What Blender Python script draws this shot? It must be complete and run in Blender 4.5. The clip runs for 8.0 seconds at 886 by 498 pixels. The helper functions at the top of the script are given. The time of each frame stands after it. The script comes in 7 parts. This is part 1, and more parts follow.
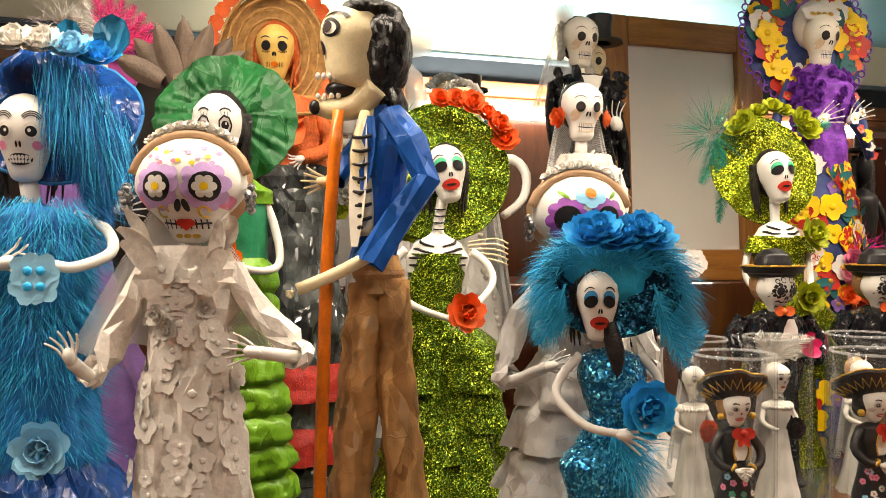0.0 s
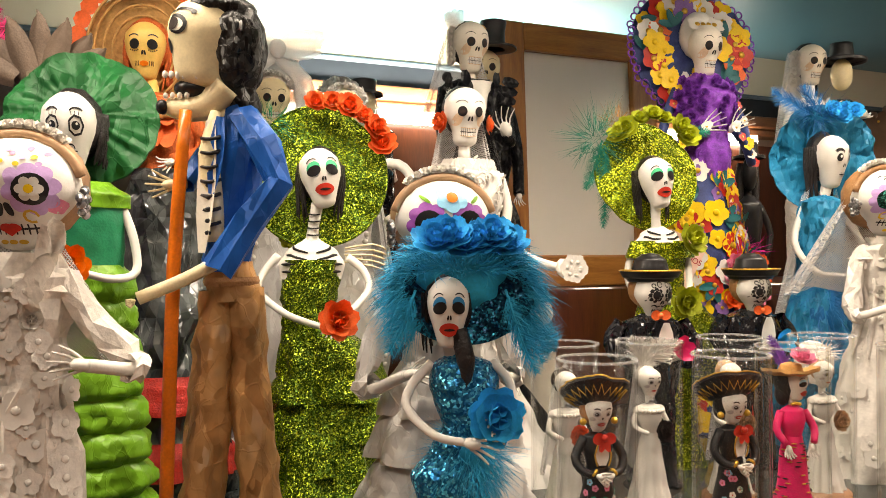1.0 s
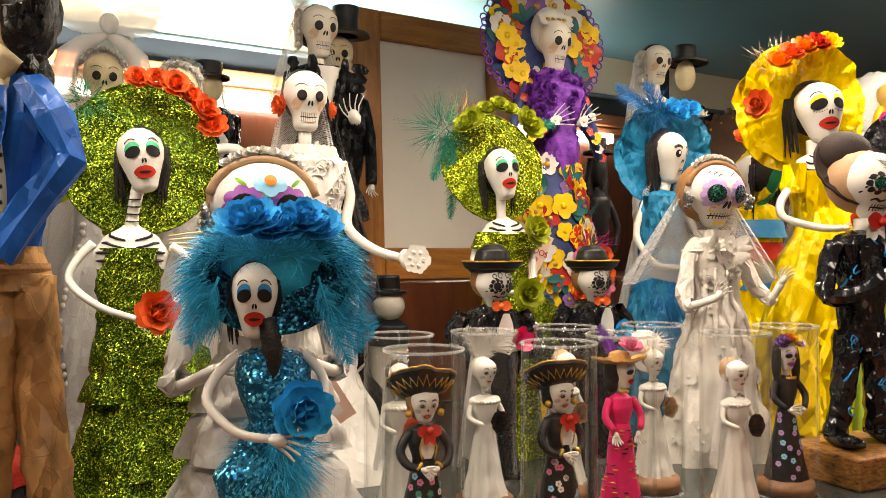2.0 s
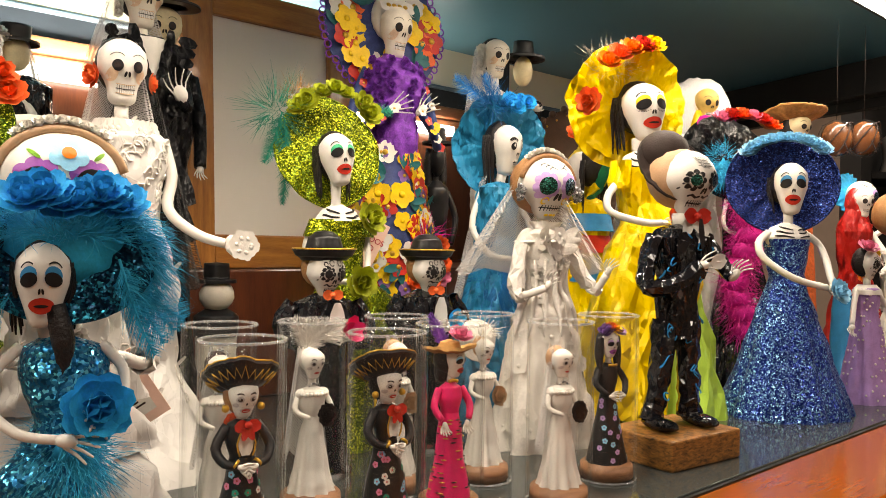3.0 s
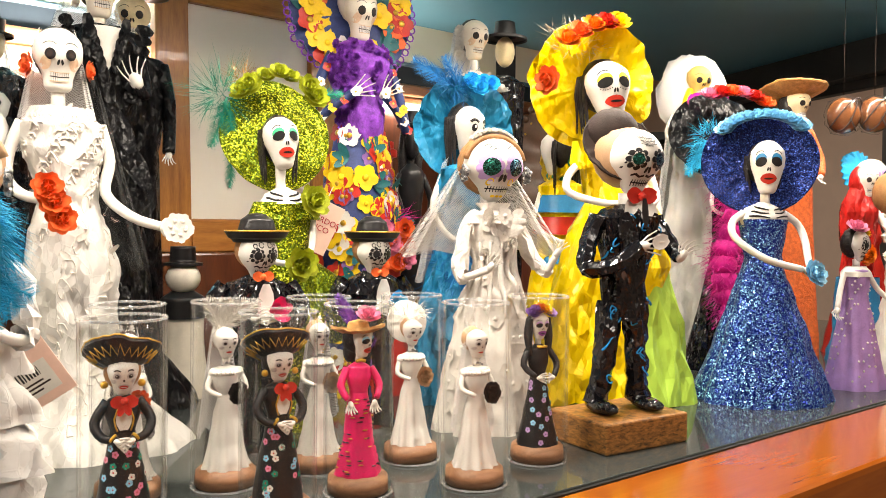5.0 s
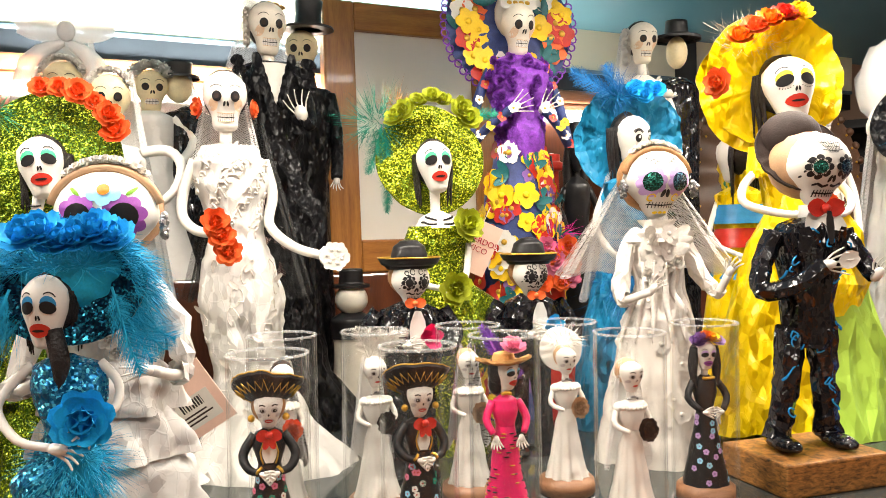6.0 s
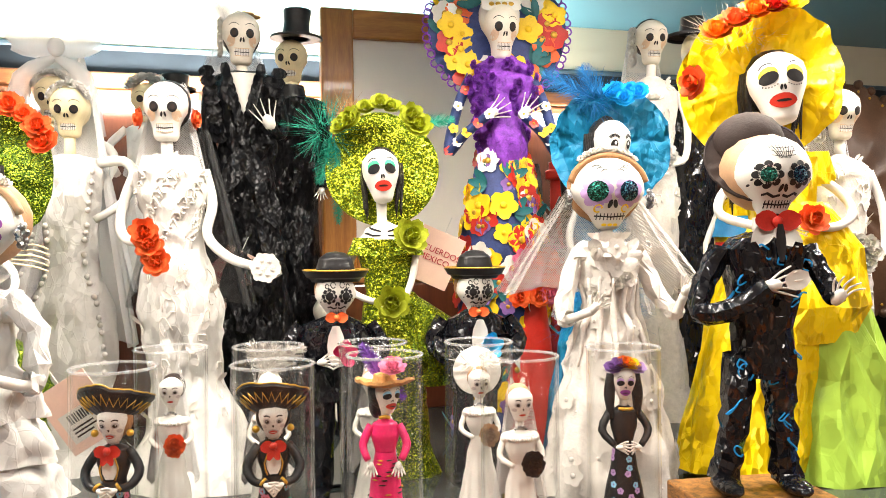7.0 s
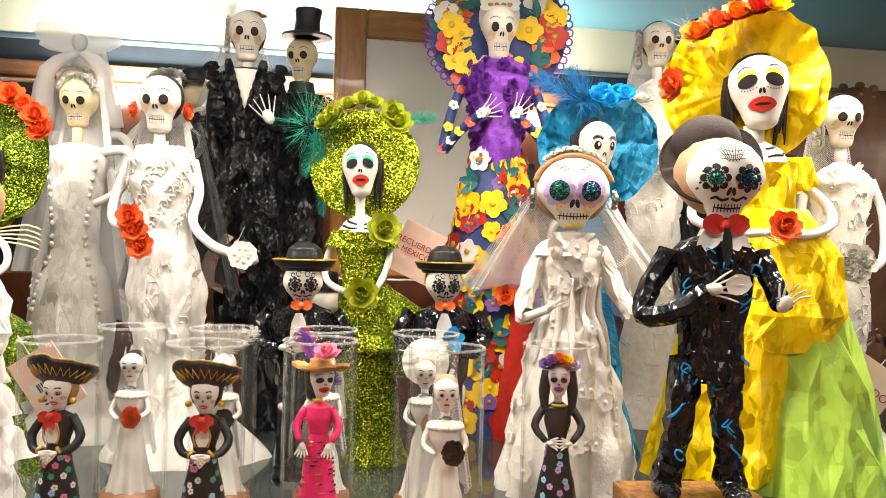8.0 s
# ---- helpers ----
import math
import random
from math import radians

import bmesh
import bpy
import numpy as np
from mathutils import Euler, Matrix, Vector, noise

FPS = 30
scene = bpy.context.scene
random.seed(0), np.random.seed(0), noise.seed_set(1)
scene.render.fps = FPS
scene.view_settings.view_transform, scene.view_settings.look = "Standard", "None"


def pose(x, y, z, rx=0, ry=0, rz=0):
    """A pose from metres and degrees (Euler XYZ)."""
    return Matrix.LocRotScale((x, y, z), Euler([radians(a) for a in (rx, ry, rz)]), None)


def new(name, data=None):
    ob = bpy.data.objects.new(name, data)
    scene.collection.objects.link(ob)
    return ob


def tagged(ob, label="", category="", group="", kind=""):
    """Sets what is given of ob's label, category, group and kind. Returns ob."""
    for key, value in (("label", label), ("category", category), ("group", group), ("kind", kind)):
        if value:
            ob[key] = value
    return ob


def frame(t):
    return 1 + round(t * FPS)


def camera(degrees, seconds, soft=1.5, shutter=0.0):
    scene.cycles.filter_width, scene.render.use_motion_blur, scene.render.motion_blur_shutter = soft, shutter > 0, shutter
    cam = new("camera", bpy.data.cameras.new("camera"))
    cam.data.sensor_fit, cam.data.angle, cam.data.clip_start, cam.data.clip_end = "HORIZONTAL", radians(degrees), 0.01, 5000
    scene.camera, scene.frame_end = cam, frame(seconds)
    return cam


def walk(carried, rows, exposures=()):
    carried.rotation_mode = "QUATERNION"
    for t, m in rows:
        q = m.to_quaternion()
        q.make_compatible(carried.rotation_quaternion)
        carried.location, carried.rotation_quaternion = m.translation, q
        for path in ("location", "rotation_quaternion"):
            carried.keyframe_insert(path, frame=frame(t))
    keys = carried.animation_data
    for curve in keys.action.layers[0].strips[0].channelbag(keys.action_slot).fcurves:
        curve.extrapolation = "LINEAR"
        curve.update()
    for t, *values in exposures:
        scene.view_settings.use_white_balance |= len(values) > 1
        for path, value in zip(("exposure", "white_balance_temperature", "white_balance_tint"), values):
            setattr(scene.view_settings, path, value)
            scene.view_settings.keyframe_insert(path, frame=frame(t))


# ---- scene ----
cam = camera(57.9, 8.0, soft=0.9)
METRES, EYE, TILT, LEAN, TURN = 0.6, 0.226, 0.0, 0.0, 0.0
ROWS = [
    (0.0, 0.0, 0.0, 0.0, -0.0, 0.0, -0.0),
    (0.5, 0.0432, 0.0123, 0.0005, -4.1, 0.36, 0.16),
    (1.0, 0.0808, 0.0191, -0.0013, -5.01, 0.47, 0.23),
    (1.5, 0.1197, 0.0321, -0.0069, -6.88, 0.43, 0.17),
    (2.0, 0.15, 0.0462, -0.0128, -13.52, 0.25, 0.01),
    (3.5, 0.1999, 0.0753, -0.0204, -27.48, -0.6, -1.35),
    (4.0, 0.2458, 0.0565, -0.0193, -28.65, -0.97, -1.58),
    (4.5, 0.3268, 0.0169, -0.0187, -26.4, -1.3, -1.24),
    (5.0, 0.3668, -0.0073, -0.0237, -20.26, -1.31, -0.55),
    (6.5, 0.5604, 0.0406, 0.0205, -1.04, -0.81, 1.22),
    (7.0, 0.7472, 0.0638, 0.0108, 2.41, -0.33, 0.53),
    (7.5, 0.8598, 0.0516, 0.0099, 4.12, -0.07, -0.61),
    (8.0, 0.9209, 0.0518, 0.0012, 7.79, -0.26, -1.51),
]
walk(cam, [(t, pose(0, 0, EYE, TILT, LEAN, TURN) @ pose(METRES * x, METRES * y, METRES * z, 90 + pitch, roll, yaw)) for t, x, y, z, yaw, pitch, roll in ROWS],
     exposures=[(0.0, 0.05, 7600, 14), (1.0, 0.0, 7600, 14), (2.0, -0.1, 7600, 14), (3.5, -0.05, 7300, 13), (4.5, 0.38, 7100, 12), (5.0, 0.54, 7000, 12), (6.5, 0.62, 6700, 11), (7.5, 0.72, 6600, 11), (8.0, 0.45, 6800, 11)])

# ---- world and light ----
ANG = 17.9
S = pose(0, 0, 0, 0, 0, ANG)          # the display runs along S's x axis; y goes into it
SHELF_FRONT, RISER, BACK, CEIL = 0.375, 1.0, 1.3, 0.64
LEFT, RIGHT = -0.75, 1.97
LED0, LED1 = 0.15, 1.30
LEDX, LEDW = 0.55, 0.80

world = bpy.data.worlds.new("world")
scene.world = world
world.use_nodes = True
world.node_tree.nodes["Background"].inputs["Color"].default_value = (1.0, 0.93, 0.84, 1)
world.node_tree.nodes["Background"].inputs["Strength"].default_value = 0.05


def area_lamp(name, m, sx, sy, watts, color):
    data = bpy.data.lights.new(name, "AREA")
    data.shape, data.size, data.size_y, data.energy, data.color = "RECTANGLE", sx, sy, watts, color
    ob = new(name, data)
    ob.matrix_world = m
    return ob


area_lamp("front_strip_light", S @ pose(0.6, 0.510, 0.617, -12), 2.6, 0.016, 17.0, (1.0, 0.93, 0.82))
area_lamp("back_strip_light", S @ pose(LEDX, 1.255, 0.480, 180 - 20), LEDW, 0.02, 9.0, (1.0, 0.93, 0.80))
for lx, ly in ((-0.6, -1.2), (1.0, -1.2), (2.6, -1.0)):
    area_lamp("shop_ceiling_light", S @ pose(lx, ly, 1.66), 0.6, 0.6, 16.0, (1.0, 0.94, 0.86))

# added fill without a fixture: brightens the shop wall beyond the end frame
area_lamp("aisle_fill_light", S @ pose(3.4, 2.4, 1.66), 1.2, 1.2, 36.0, (1.0, 0.94, 0.86))


# ---- materials ----
def node(nt, kind, **values):
    n = nt.nodes.new(kind)
    for k, v in values.items():
        n.inputs[k.replace("_", " ")].default_value = v
    return n


def base_mat(name):
    m = bpy.data.materials.new(name)
    m.use_nodes = True
    return m, m.node_tree, m.node_tree.nodes["Principled BSDF"]


def paint(name, color, rough=0.5, metal=0.0, vary=0.18, scale=60.0, bump=0.15, fine=600.0, coat=0.0, spec=0.35):
    """A painted or paper-like surface: colour shifts at two scales, and relief."""
    m, nt, b = base_mat(name)
    co = nt.nodes.new("ShaderNodeTexCoord")
    n1 = node(nt, "ShaderNodeTexNoise", Scale=scale, Detail=4.0, Roughness=0.6)
    n2 = node(nt, "ShaderNodeTexNoise", Scale=fine, Detail=2.0)
    for n in (n1, n2):
        nt.links.new(co.outputs["Object"], n.inputs["Vector"])
    mix = nt.nodes.new("ShaderNodeMath")
    mix.operation = "MULTIPLY_ADD"
    nt.links.new(n2.outputs["Fac"], mix.inputs[0])
    mix.inputs[1].default_value = 0.4
    nt.links.new(n1.outputs["Fac"], mix.inputs[2])
    ramp = nt.nodes.new("ShaderNodeValToRGB")
    ramp.color_ramp.elements[0].position, ramp.color_ramp.elements[1].position = 0.45, 0.95
    ramp.color_ramp.elements[0].color = (*[c * (1 - vary) for c in color], 1)
    ramp.color_ramp.elements[1].color = (*[min(1, c * (1 + vary)) for c in color], 1)
    nt.links.new(mix.outputs[0], ramp.inputs["Fac"])
    nt.links.new(ramp.outputs["Color"], b.inputs["Base Color"])
    b.inputs["Roughness"].default_value, b.inputs["Metallic"].default_value = rough, metal
    b.inputs["Coat Weight"].default_value = coat
    b.inputs["Specular IOR Level"].default_value = spec
    if bump:
        bp = node(nt, "ShaderNodeBump", Strength=bump, Distance=0.002)
        nt.links.new(mix.outputs[0], bp.inputs["Height"])
        nt.links.new(bp.outputs["Normal"], b.inputs["Normal"])
    return m


def crumple(name, color, rough=0.35, vary=0.2, scale=55.0, bump=0.5, coat=0.0, metal=0.0, spec=0.3):
    """Creased paper, foil or film: flat facets that each tilt their own way, with sharp folds between."""
    m, nt, b = base_mat(name)
    co = nt.nodes.new("ShaderNodeTexCoord")
    warp = node(nt, "ShaderNodeTexNoise", Scale=scale * 0.7, Detail=2.0)
    nt.links.new(co.outputs["Object"], warp.inputs["Vector"])
    add = nt.nodes.new("ShaderNodeVectorMath")
    add.operation = "MULTIPLY_ADD"
    nt.links.new(warp.outputs["Color"], add.inputs[0])
    add.inputs[1].default_value = (0.55 / scale, 0.55 / scale, 0.55 / scale)
    squash = nt.nodes.new("ShaderNodeMapping")
    squash.inputs["Scale"].default_value = (1.25, 1.25, 0.7)
    squash.inputs["Rotation"].default_value = (0.2, 0.35, 0.1)
    nt.links.new(co.outputs["Object"], squash.inputs["Vector"])
    nt.links.new(squash.outputs[0], add.inputs[2])
    geo = nt.nodes.new("ShaderNodeNewGeometry")
    last, big = geo.outputs["Normal"], None
    for k, amt in ((0.8, bump * 1.3), (2.4, bump * 1.1)):
        vo = node(nt, "ShaderNodeTexVoronoi", Scale=scale * k)
        big = big or vo
        nt.links.new(add.outputs[0], vo.inputs["Vector"])
        cen = nt.nodes.new("ShaderNodeVectorMath")
        cen.operation = "SUBTRACT"
        nt.links.new(vo.outputs["Color"], cen.inputs[0])
        cen.inputs[1].default_value = (0.5, 0.5, 0.5)
        ma = nt.nodes.new("ShaderNodeVectorMath")
        ma.operation = "MULTIPLY_ADD"
        nt.links.new(cen.outputs[0], ma.inputs[0])
        ma.inputs[1].default_value = (amt, amt, amt)
        nt.links.new(last, ma.inputs[2])
        last = ma.outputs[0]
    no = nt.nodes.new("ShaderNodeVectorMath")
    no.operation = "NORMALIZE"
    nt.links.new(last, no.inputs[0])
    edge = node(nt, "ShaderNodeTexVoronoi", Scale=scale * 0.9)
    edge.feature = "DISTANCE_TO_EDGE"
    nt.links.new(add.outputs[0], edge.inputs["Vector"])
    fold = nt.nodes.new("ShaderNodeMapRange")
    fold.inputs["From Max"].default_value = 0.035
    fold.inputs["To Min"].default_value, fold.inputs["To Max"].default_value = 1.0, 0.0
    nt.links.new(edge.outputs["Distance"], fold.inputs["Value"])
    bp = node(nt, "ShaderNodeBump", Strength=min(1.0, bump * 1.0), Distance=0.0005)
    nt.links.new(fold.outputs["Result"], bp.inputs["Height"])
    nt.links.new(no.outputs[0], bp.inputs["Normal"])
    nt.links.new(bp.outputs["Normal"], b.inputs["Normal"])
    sep = nt.nodes.new("ShaderNodeSeparateColor")
    nt.links.new(warp.outputs["Color"], sep.inputs["Color"])
    ramp = nt.nodes.new("ShaderNodeValToRGB")
    ramp.color_ramp.elements[0].position, ramp.color_ramp.elements[1].position = 0.3, 0.75
    ramp.color_ramp.elements[0].color = (*[c * (1 - vary) for c in color], 1)
    ramp.color_ramp.elements[1].color = (*[min(1, c * (1 + vary)) for c in color], 1)
    nt.links.new(sep.outputs["Red"], ramp.inputs["Fac"])
    nt.links.new(ramp.outputs["Color"], b.inputs["Base Color"])
    b.inputs["Roughness"].default_value, b.inputs["Coat Weight"].default_value = rough, coat
    b.inputs["Metallic"].default_value = metal
    b.inputs["Specular IOR Level"].default_value = spec
    return m


def glitter(name, dark, light, scale=950.0, metal=0.75):
    """Loose flakes, each with its own tone and tilt."""
    m, nt, b = base_mat(name)
    co = nt.nodes.new("ShaderNodeTexCoord")
    vo = node(nt, "ShaderNodeTexVoronoi", Scale=scale)
    big = node(nt, "ShaderNodeTexNoise", Scale=45.0, Detail=3.0)
    for n in (vo, big):
        nt.links.new(co.outputs["Object"], n.inputs["Vector"])
    sep = nt.nodes.new("ShaderNodeSeparateColor")
    nt.links.new(vo.outputs["Color"], sep.inputs["Color"])
    ad = nt.nodes.new("ShaderNodeMath")
    ad.operation = "MULTIPLY_ADD"
    nt.links.new(big.outputs["Fac"], ad.inputs[0])
    ad.inputs[1].default_value = 0.30
    rare = nt.nodes.new("ShaderNodeMath")
    rare.operation = "POWER"
    nt.links.new(sep.outputs["Red"], rare.inputs[0])
    rare.inputs[1].default_value = 1.8
    nt.links.new(rare.outputs[0], ad.inputs[2])
    ramp = nt.nodes.new("ShaderNodeValToRGB")
    e = ramp.color_ramp.elements
    e[0].position, e[1].position = 0.30, 1.0
    e[0].color, e[1].color = (*dark, 1), (*light, 1)
    mid = e.new(0.82)
    mid.color = (*[(a * 0.72 + c * 0.28) for a, c in zip(dark, light)], 1)
    nt.links.new(ad.outputs[0], ramp.inputs["Fac"])
    nt.links.new(ramp.outputs["Color"], b.inputs["Base Color"])
    b.inputs["Roughness"].default_value, b.inputs["Metallic"].default_value = 0.28, metal
    geo = nt.nodes.new("ShaderNodeNewGeometry")
    sub = nt.nodes.new("ShaderNodeVectorMath")
    sub.operation = "SUBTRACT"
    nt.links.new(vo.outputs["Color"], sub.inputs[0])
    sub.inputs[1].default_value = (0.5, 0.5, 0.5)
    ma = nt.nodes.new("ShaderNodeVectorMath")
    ma.operation = "MULTIPLY_ADD"
    nt.links.new(sub.outputs[0], ma.inputs[0])
    ma.inputs[1].default_value = (1.1, 1.1, 1.1)
    nt.links.new(geo.outputs["Normal"], ma.inputs[2])
    no = nt.nodes.new("ShaderNodeVectorMath")
    no.operation = "NORMALIZE"
    nt.links.new(ma.outputs[0], no.inputs[0])
    nt.links.new(no.outputs[0], b.inputs["Normal"])
    return m


def net(name, color, freq=420.0, wire=0.3, veil=0.12):
    """Tulle: a woven net with open holes."""
    m, nt, b = base_mat(name)
    co = nt.nodes.new("ShaderNodeTexCoord")
    sep = nt.nodes.new("ShaderNodeSeparateXYZ")
    nt.links.new(co.outputs["Object"], sep.inputs[0])

    def calc(op, a, c):
        n = nt.nodes.new("ShaderNodeMath")
        n.operation = op
        for i, v in enumerate((a, c)):
            if isinstance(v, (int, float)):
                n.inputs[i].default_value = v
            else:
                nt.links.new(v, n.inputs[i])
        return n.outputs[0]
    xy = calc("ADD", sep.outputs["X"], calc("MULTIPLY", sep.outputs["Y"], 0.7))
    lines = []
    for sign in (1.0, -1.0):
        s = calc("ADD", xy, calc("MULTIPLY", sep.outputs["Z"], sign))
        f = calc("FRACT", calc("MULTIPLY", s, freq), 0.0)
        lines.append(calc("LESS_THAN", f, wire))
    fac = calc("MAXIMUM", calc("MAXIMUM", lines[0], lines[1]), veil)
    fac = calc("MULTIPLY", fac, 0.75)
    tr = nt.nodes.new("ShaderNodeBsdfTransparent")
    mx = nt.nodes.new("ShaderNodeMixShader")
    b.inputs["Base Color"].default_value = (*color, 1)
    b.inputs["Roughness"].default_value = 0.7
    nt.links.new(fac, mx.inputs[0])
    nt.links.new(tr.outputs[0], mx.inputs[1])
    nt.links.new(b.outputs[0], mx.inputs[2])
    nt.links.new(mx.outputs[0], nt.nodes["Material Output"].inputs["Surface"])
    return m


def clear(name, tint=(1, 1, 1), haze=0.04):
    """Clear thin plastic or glass: see-through, with gloss that grows towards grazing."""
    m, nt, b = base_mat(name)
    tr = nt.nodes.new("ShaderNodeBsdfTransparent")
    tr.inputs["Color"].default_value = (*tint, 1)
    gl = node(nt, "ShaderNodeBsdfGlossy", Roughness=0.04)
    lw = node(nt, "ShaderNodeLayerWeight", Blend=0.5)
    pw = nt.nodes.new("ShaderNodeMath")
    pw.operation = "POWER"
    nt.links.new(lw.outputs["Facing"], pw.inputs[0])
    pw.inputs[1].default_value = 5.0
    fr = nt.nodes.new("ShaderNodeMath")
    fr.operation = "MULTIPLY_ADD"
    nt.links.new(pw.outputs[0], fr.inputs[0])
    fr.inputs[1].default_value, fr.inputs[2].default_value = 0.55, 0.010
    mx = nt.nodes.new("ShaderNodeMixShader")
    nt.links.new(fr.outputs[0], mx.inputs[0])
    nt.links.new(tr.outputs[0], mx.inputs[1])
    nt.links.new(gl.outputs[0], mx.inputs[2])
    b.inputs["Base Color"].default_value = (0.9, 0.9, 0.9, 1)
    mx2 = nt.nodes.new("ShaderNodeMixShader")
    mx2.inputs[0].default_value = haze
    nt.links.new(mx.outputs[0], mx2.inputs[1])
    nt.links.new(b.outputs[0], mx2.inputs[2])
    nt.links.new(mx2.outputs[0], nt.nodes["Material Output"].inputs["Surface"])
    return m


def wood(name, dark, light, rough=0.3, coat=0.3, scale=9.0, stretch=(1, 10, 10)):
    m, nt, b = base_mat(name)
    co = nt.nodes.new("ShaderNodeTexCoord")
    mp = nt.nodes.new("ShaderNodeMapping")
    mp.inputs["Scale"].default_value = stretch
    nt.links.new(co.outputs["Object"], mp.inputs["Vector"])
    n1 = node(nt, "ShaderNodeTexNoise", Scale=scale, Detail=6.0, Roughness=0.6, Distortion=0.6)
    n2 = node(nt, "ShaderNodeTexNoise", Scale=scale * 9, Detail=3.0)
    for n in (n1, n2):
        nt.links.new(mp.outputs[0], n.inputs["Vector"])
    ad = nt.nodes.new("ShaderNodeMath")
    ad.operation = "MULTIPLY_ADD"
    nt.links.new(n2.outputs["Fac"], ad.inputs[0])
    ad.inputs[1].default_value = 0.35
    nt.links.new(n1.outputs["Fac"], ad.inputs[2])
    ramp = nt.nodes.new("ShaderNodeValToRGB")
    ramp.color_ramp.elements[0].position, ramp.color_ramp.elements[1].position = 0.45, 0.9
    ramp.color_ramp.elements[0].color, ramp.color_ramp.elements[1].color = (*dark, 1), (*light, 1)
    nt.links.new(ad.outputs[0], ramp.inputs["Fac"])
    nt.links.new(ramp.outputs["Color"], b.inputs["Base Color"])
    b.inputs["Roughness"].default_value, b.inputs["Coat Weight"].default_value = rough, coat
    bp = node(nt, "ShaderNodeBump", Strength=0.12, Distance=0.001)
    nt.links.new(ad.outputs[0], bp.inputs["Height"])
    nt.links.new(bp.outputs["Normal"], b.inputs["Normal"])
    return m


def glow(name, color, strength):
    m, nt, b = base_mat(name)
    b.inputs["Emission Color"].default_value = (*color, 1)
    b.inputs["Emission Strength"].default_value = strength
    b.inputs["Base Color"].default_value = (0.8, 0.8, 0.8, 1)
    return m


WHITE = paint("white_clay", (0.71, 0.68, 0.63), 0.45, vary=0.06, bump=0.12)
BONE = paint("bone_paint", (0.74, 0.68, 0.58), 0.4, vary=0.10, bump=0.15)
YELLOWCLAY = paint("yellow_painted_clay", (0.74, 0.48, 0.13), 0.45, vary=0.15, bump=0.2)
IVORY = paint("yellowed_clay", (0.72, 0.61, 0.38), 0.45, vary=0.15, bump=0.2)
BLACK = paint("black_paint", (0.012, 0.011, 0.012), 0.35, vary=0.4, bump=0.1)
HAIR = paint("black_hair", (0.014, 0.011, 0.011), 0.42, vary=0.5, scale=150, bump=0.6)
SHINY = crumple("shiny_black_film", (0.006, 0.0065, 0.009), 0.12, 0.3, 85, 0.42, spec=0.55)
BLACKLACE = crumple("black_crinkled_lace", (0.004, 0.004, 0.005), 0.28, 0.4, 120, 0.55, spec=0.22)
FOILHAIR = crumple("black_lacquered_paper", (0.010, 0.009, 0.009), 0.42, 0.4, 130, 0.8, spec=0.35)
BLUEGLINT = paint("blue_painted_reflection", (0.02, 0.34, 0.80), 0.25, metal=0.3)
PAINTBLUE = paint("blue_paint", (0.02, 0.20, 0.42), 0.4)
RED = paint("red_paint", (0.50, 0.025, 0.015), 0.35, vary=0.2)
REDFOIL = crumple("red_foil", (0.45, 0.015, 0.012), 0.25, 0.25, 60, 0.4, spec=0.5)
LIP = paint("lip_red", (0.50, 0.035, 0.02), 0.3, vary=0.15)
CORAL = paint("coral_paper", (0.76, 0.13, 0.03), 0.55, vary=0.25, bump=0.3)
ORANGE = paint("orange_paint", (0.75, 0.17, 0.01), 0.3, vary=0.25, coat=0.3)
GREENP = crumple("dark_green_paper", (0.007, 0.105, 0.026), 0.42, 0.35, 50, 0.45)
EMERALD = paint("emerald_cloth", (0.01, 0.22, 0.10), 0.45, vary=0.25, bump=0.3)
LIME = crumple("lime_paper", (0.14, 0.33, 0.02), 0.30, 0.25, 70, 0.32)
PALEGREEN = crumple("pale_green_paper", (0.40, 0.62, 0.08), 0.42, 0.12, 40, 0.24)
GREENGLIT = glitter("green_glitter", (0.030, 0.080, 0.002), (0.56, 0.70, 0.04), 1000)
LIMEGLIT = glitter("lime_glitter", (0.075, 0.125, 0.001), (0.95, 1.0, 0.05), 800)
COBALT = glitter("cobalt_glitter", (0.001, 0.018, 0.24), (0.30, 0.68, 1.0), 620, 0.6)
NAVYGLIT = glitter("navy_glitter", (0.002, 0.006, 0.06), (0.05, 0.13, 0.55), 750)
AQUAGLIT = glitter("aqua_sequins", (0.002, 0.13, 0.32), (0.15, 0.80, 1.0), 650)
TEALGLIT = glitter("teal_sequins", (0.002, 0.03, 0.07), (0.02, 0.36, 0.55), 750)
AQUA = paint("aqua_feather", (0.005, 0.40, 0.66), 0.7, vary=0.3, bump=0.2)
AQUAPAPER = paint("aqua_paper", (0.005, 0.40, 0.78), 0.55, vary=0.25, bump=0.3)
BLUEF = paint("blue_feather", (0.004, 0.15, 0.40), 0.6, vary=0.35)
DEEPBLUE = crumple("deep_blue_glossy_paper", (0.004, 0.05, 0.22), 0.25, 0.3, 60, 0.5, spec=0.5)
BLUEPAPER = crumple("blue_paper", (0.008, 0.22, 0.42), 0.42, 0.25, 62, 0.6)
DENIM = crumple("blue_jacket_paper", (0.006, 0.085, 0.36), 0.32, 0.22, 60, 0.22)
BROWNP = crumple("brown_kraft_paper", (0.42, 0.22, 0.085), 0.38, 0.45, 60, 0.45)
YELLOW = crumple("yellow_paper", (0.90, 0.63, 0.004), 0.34, 0.08, 55, 0.50)
LACE = paint("white_lace", (0.72, 0.68, 0.63), 0.6, vary=0.14, scale=130, bump=0.4, fine=380)
LACEGREY = paint("cream_lace", (0.74, 0.69, 0.63), 0.6, vary=0.22, scale=120, bump=0.4, fine=380)
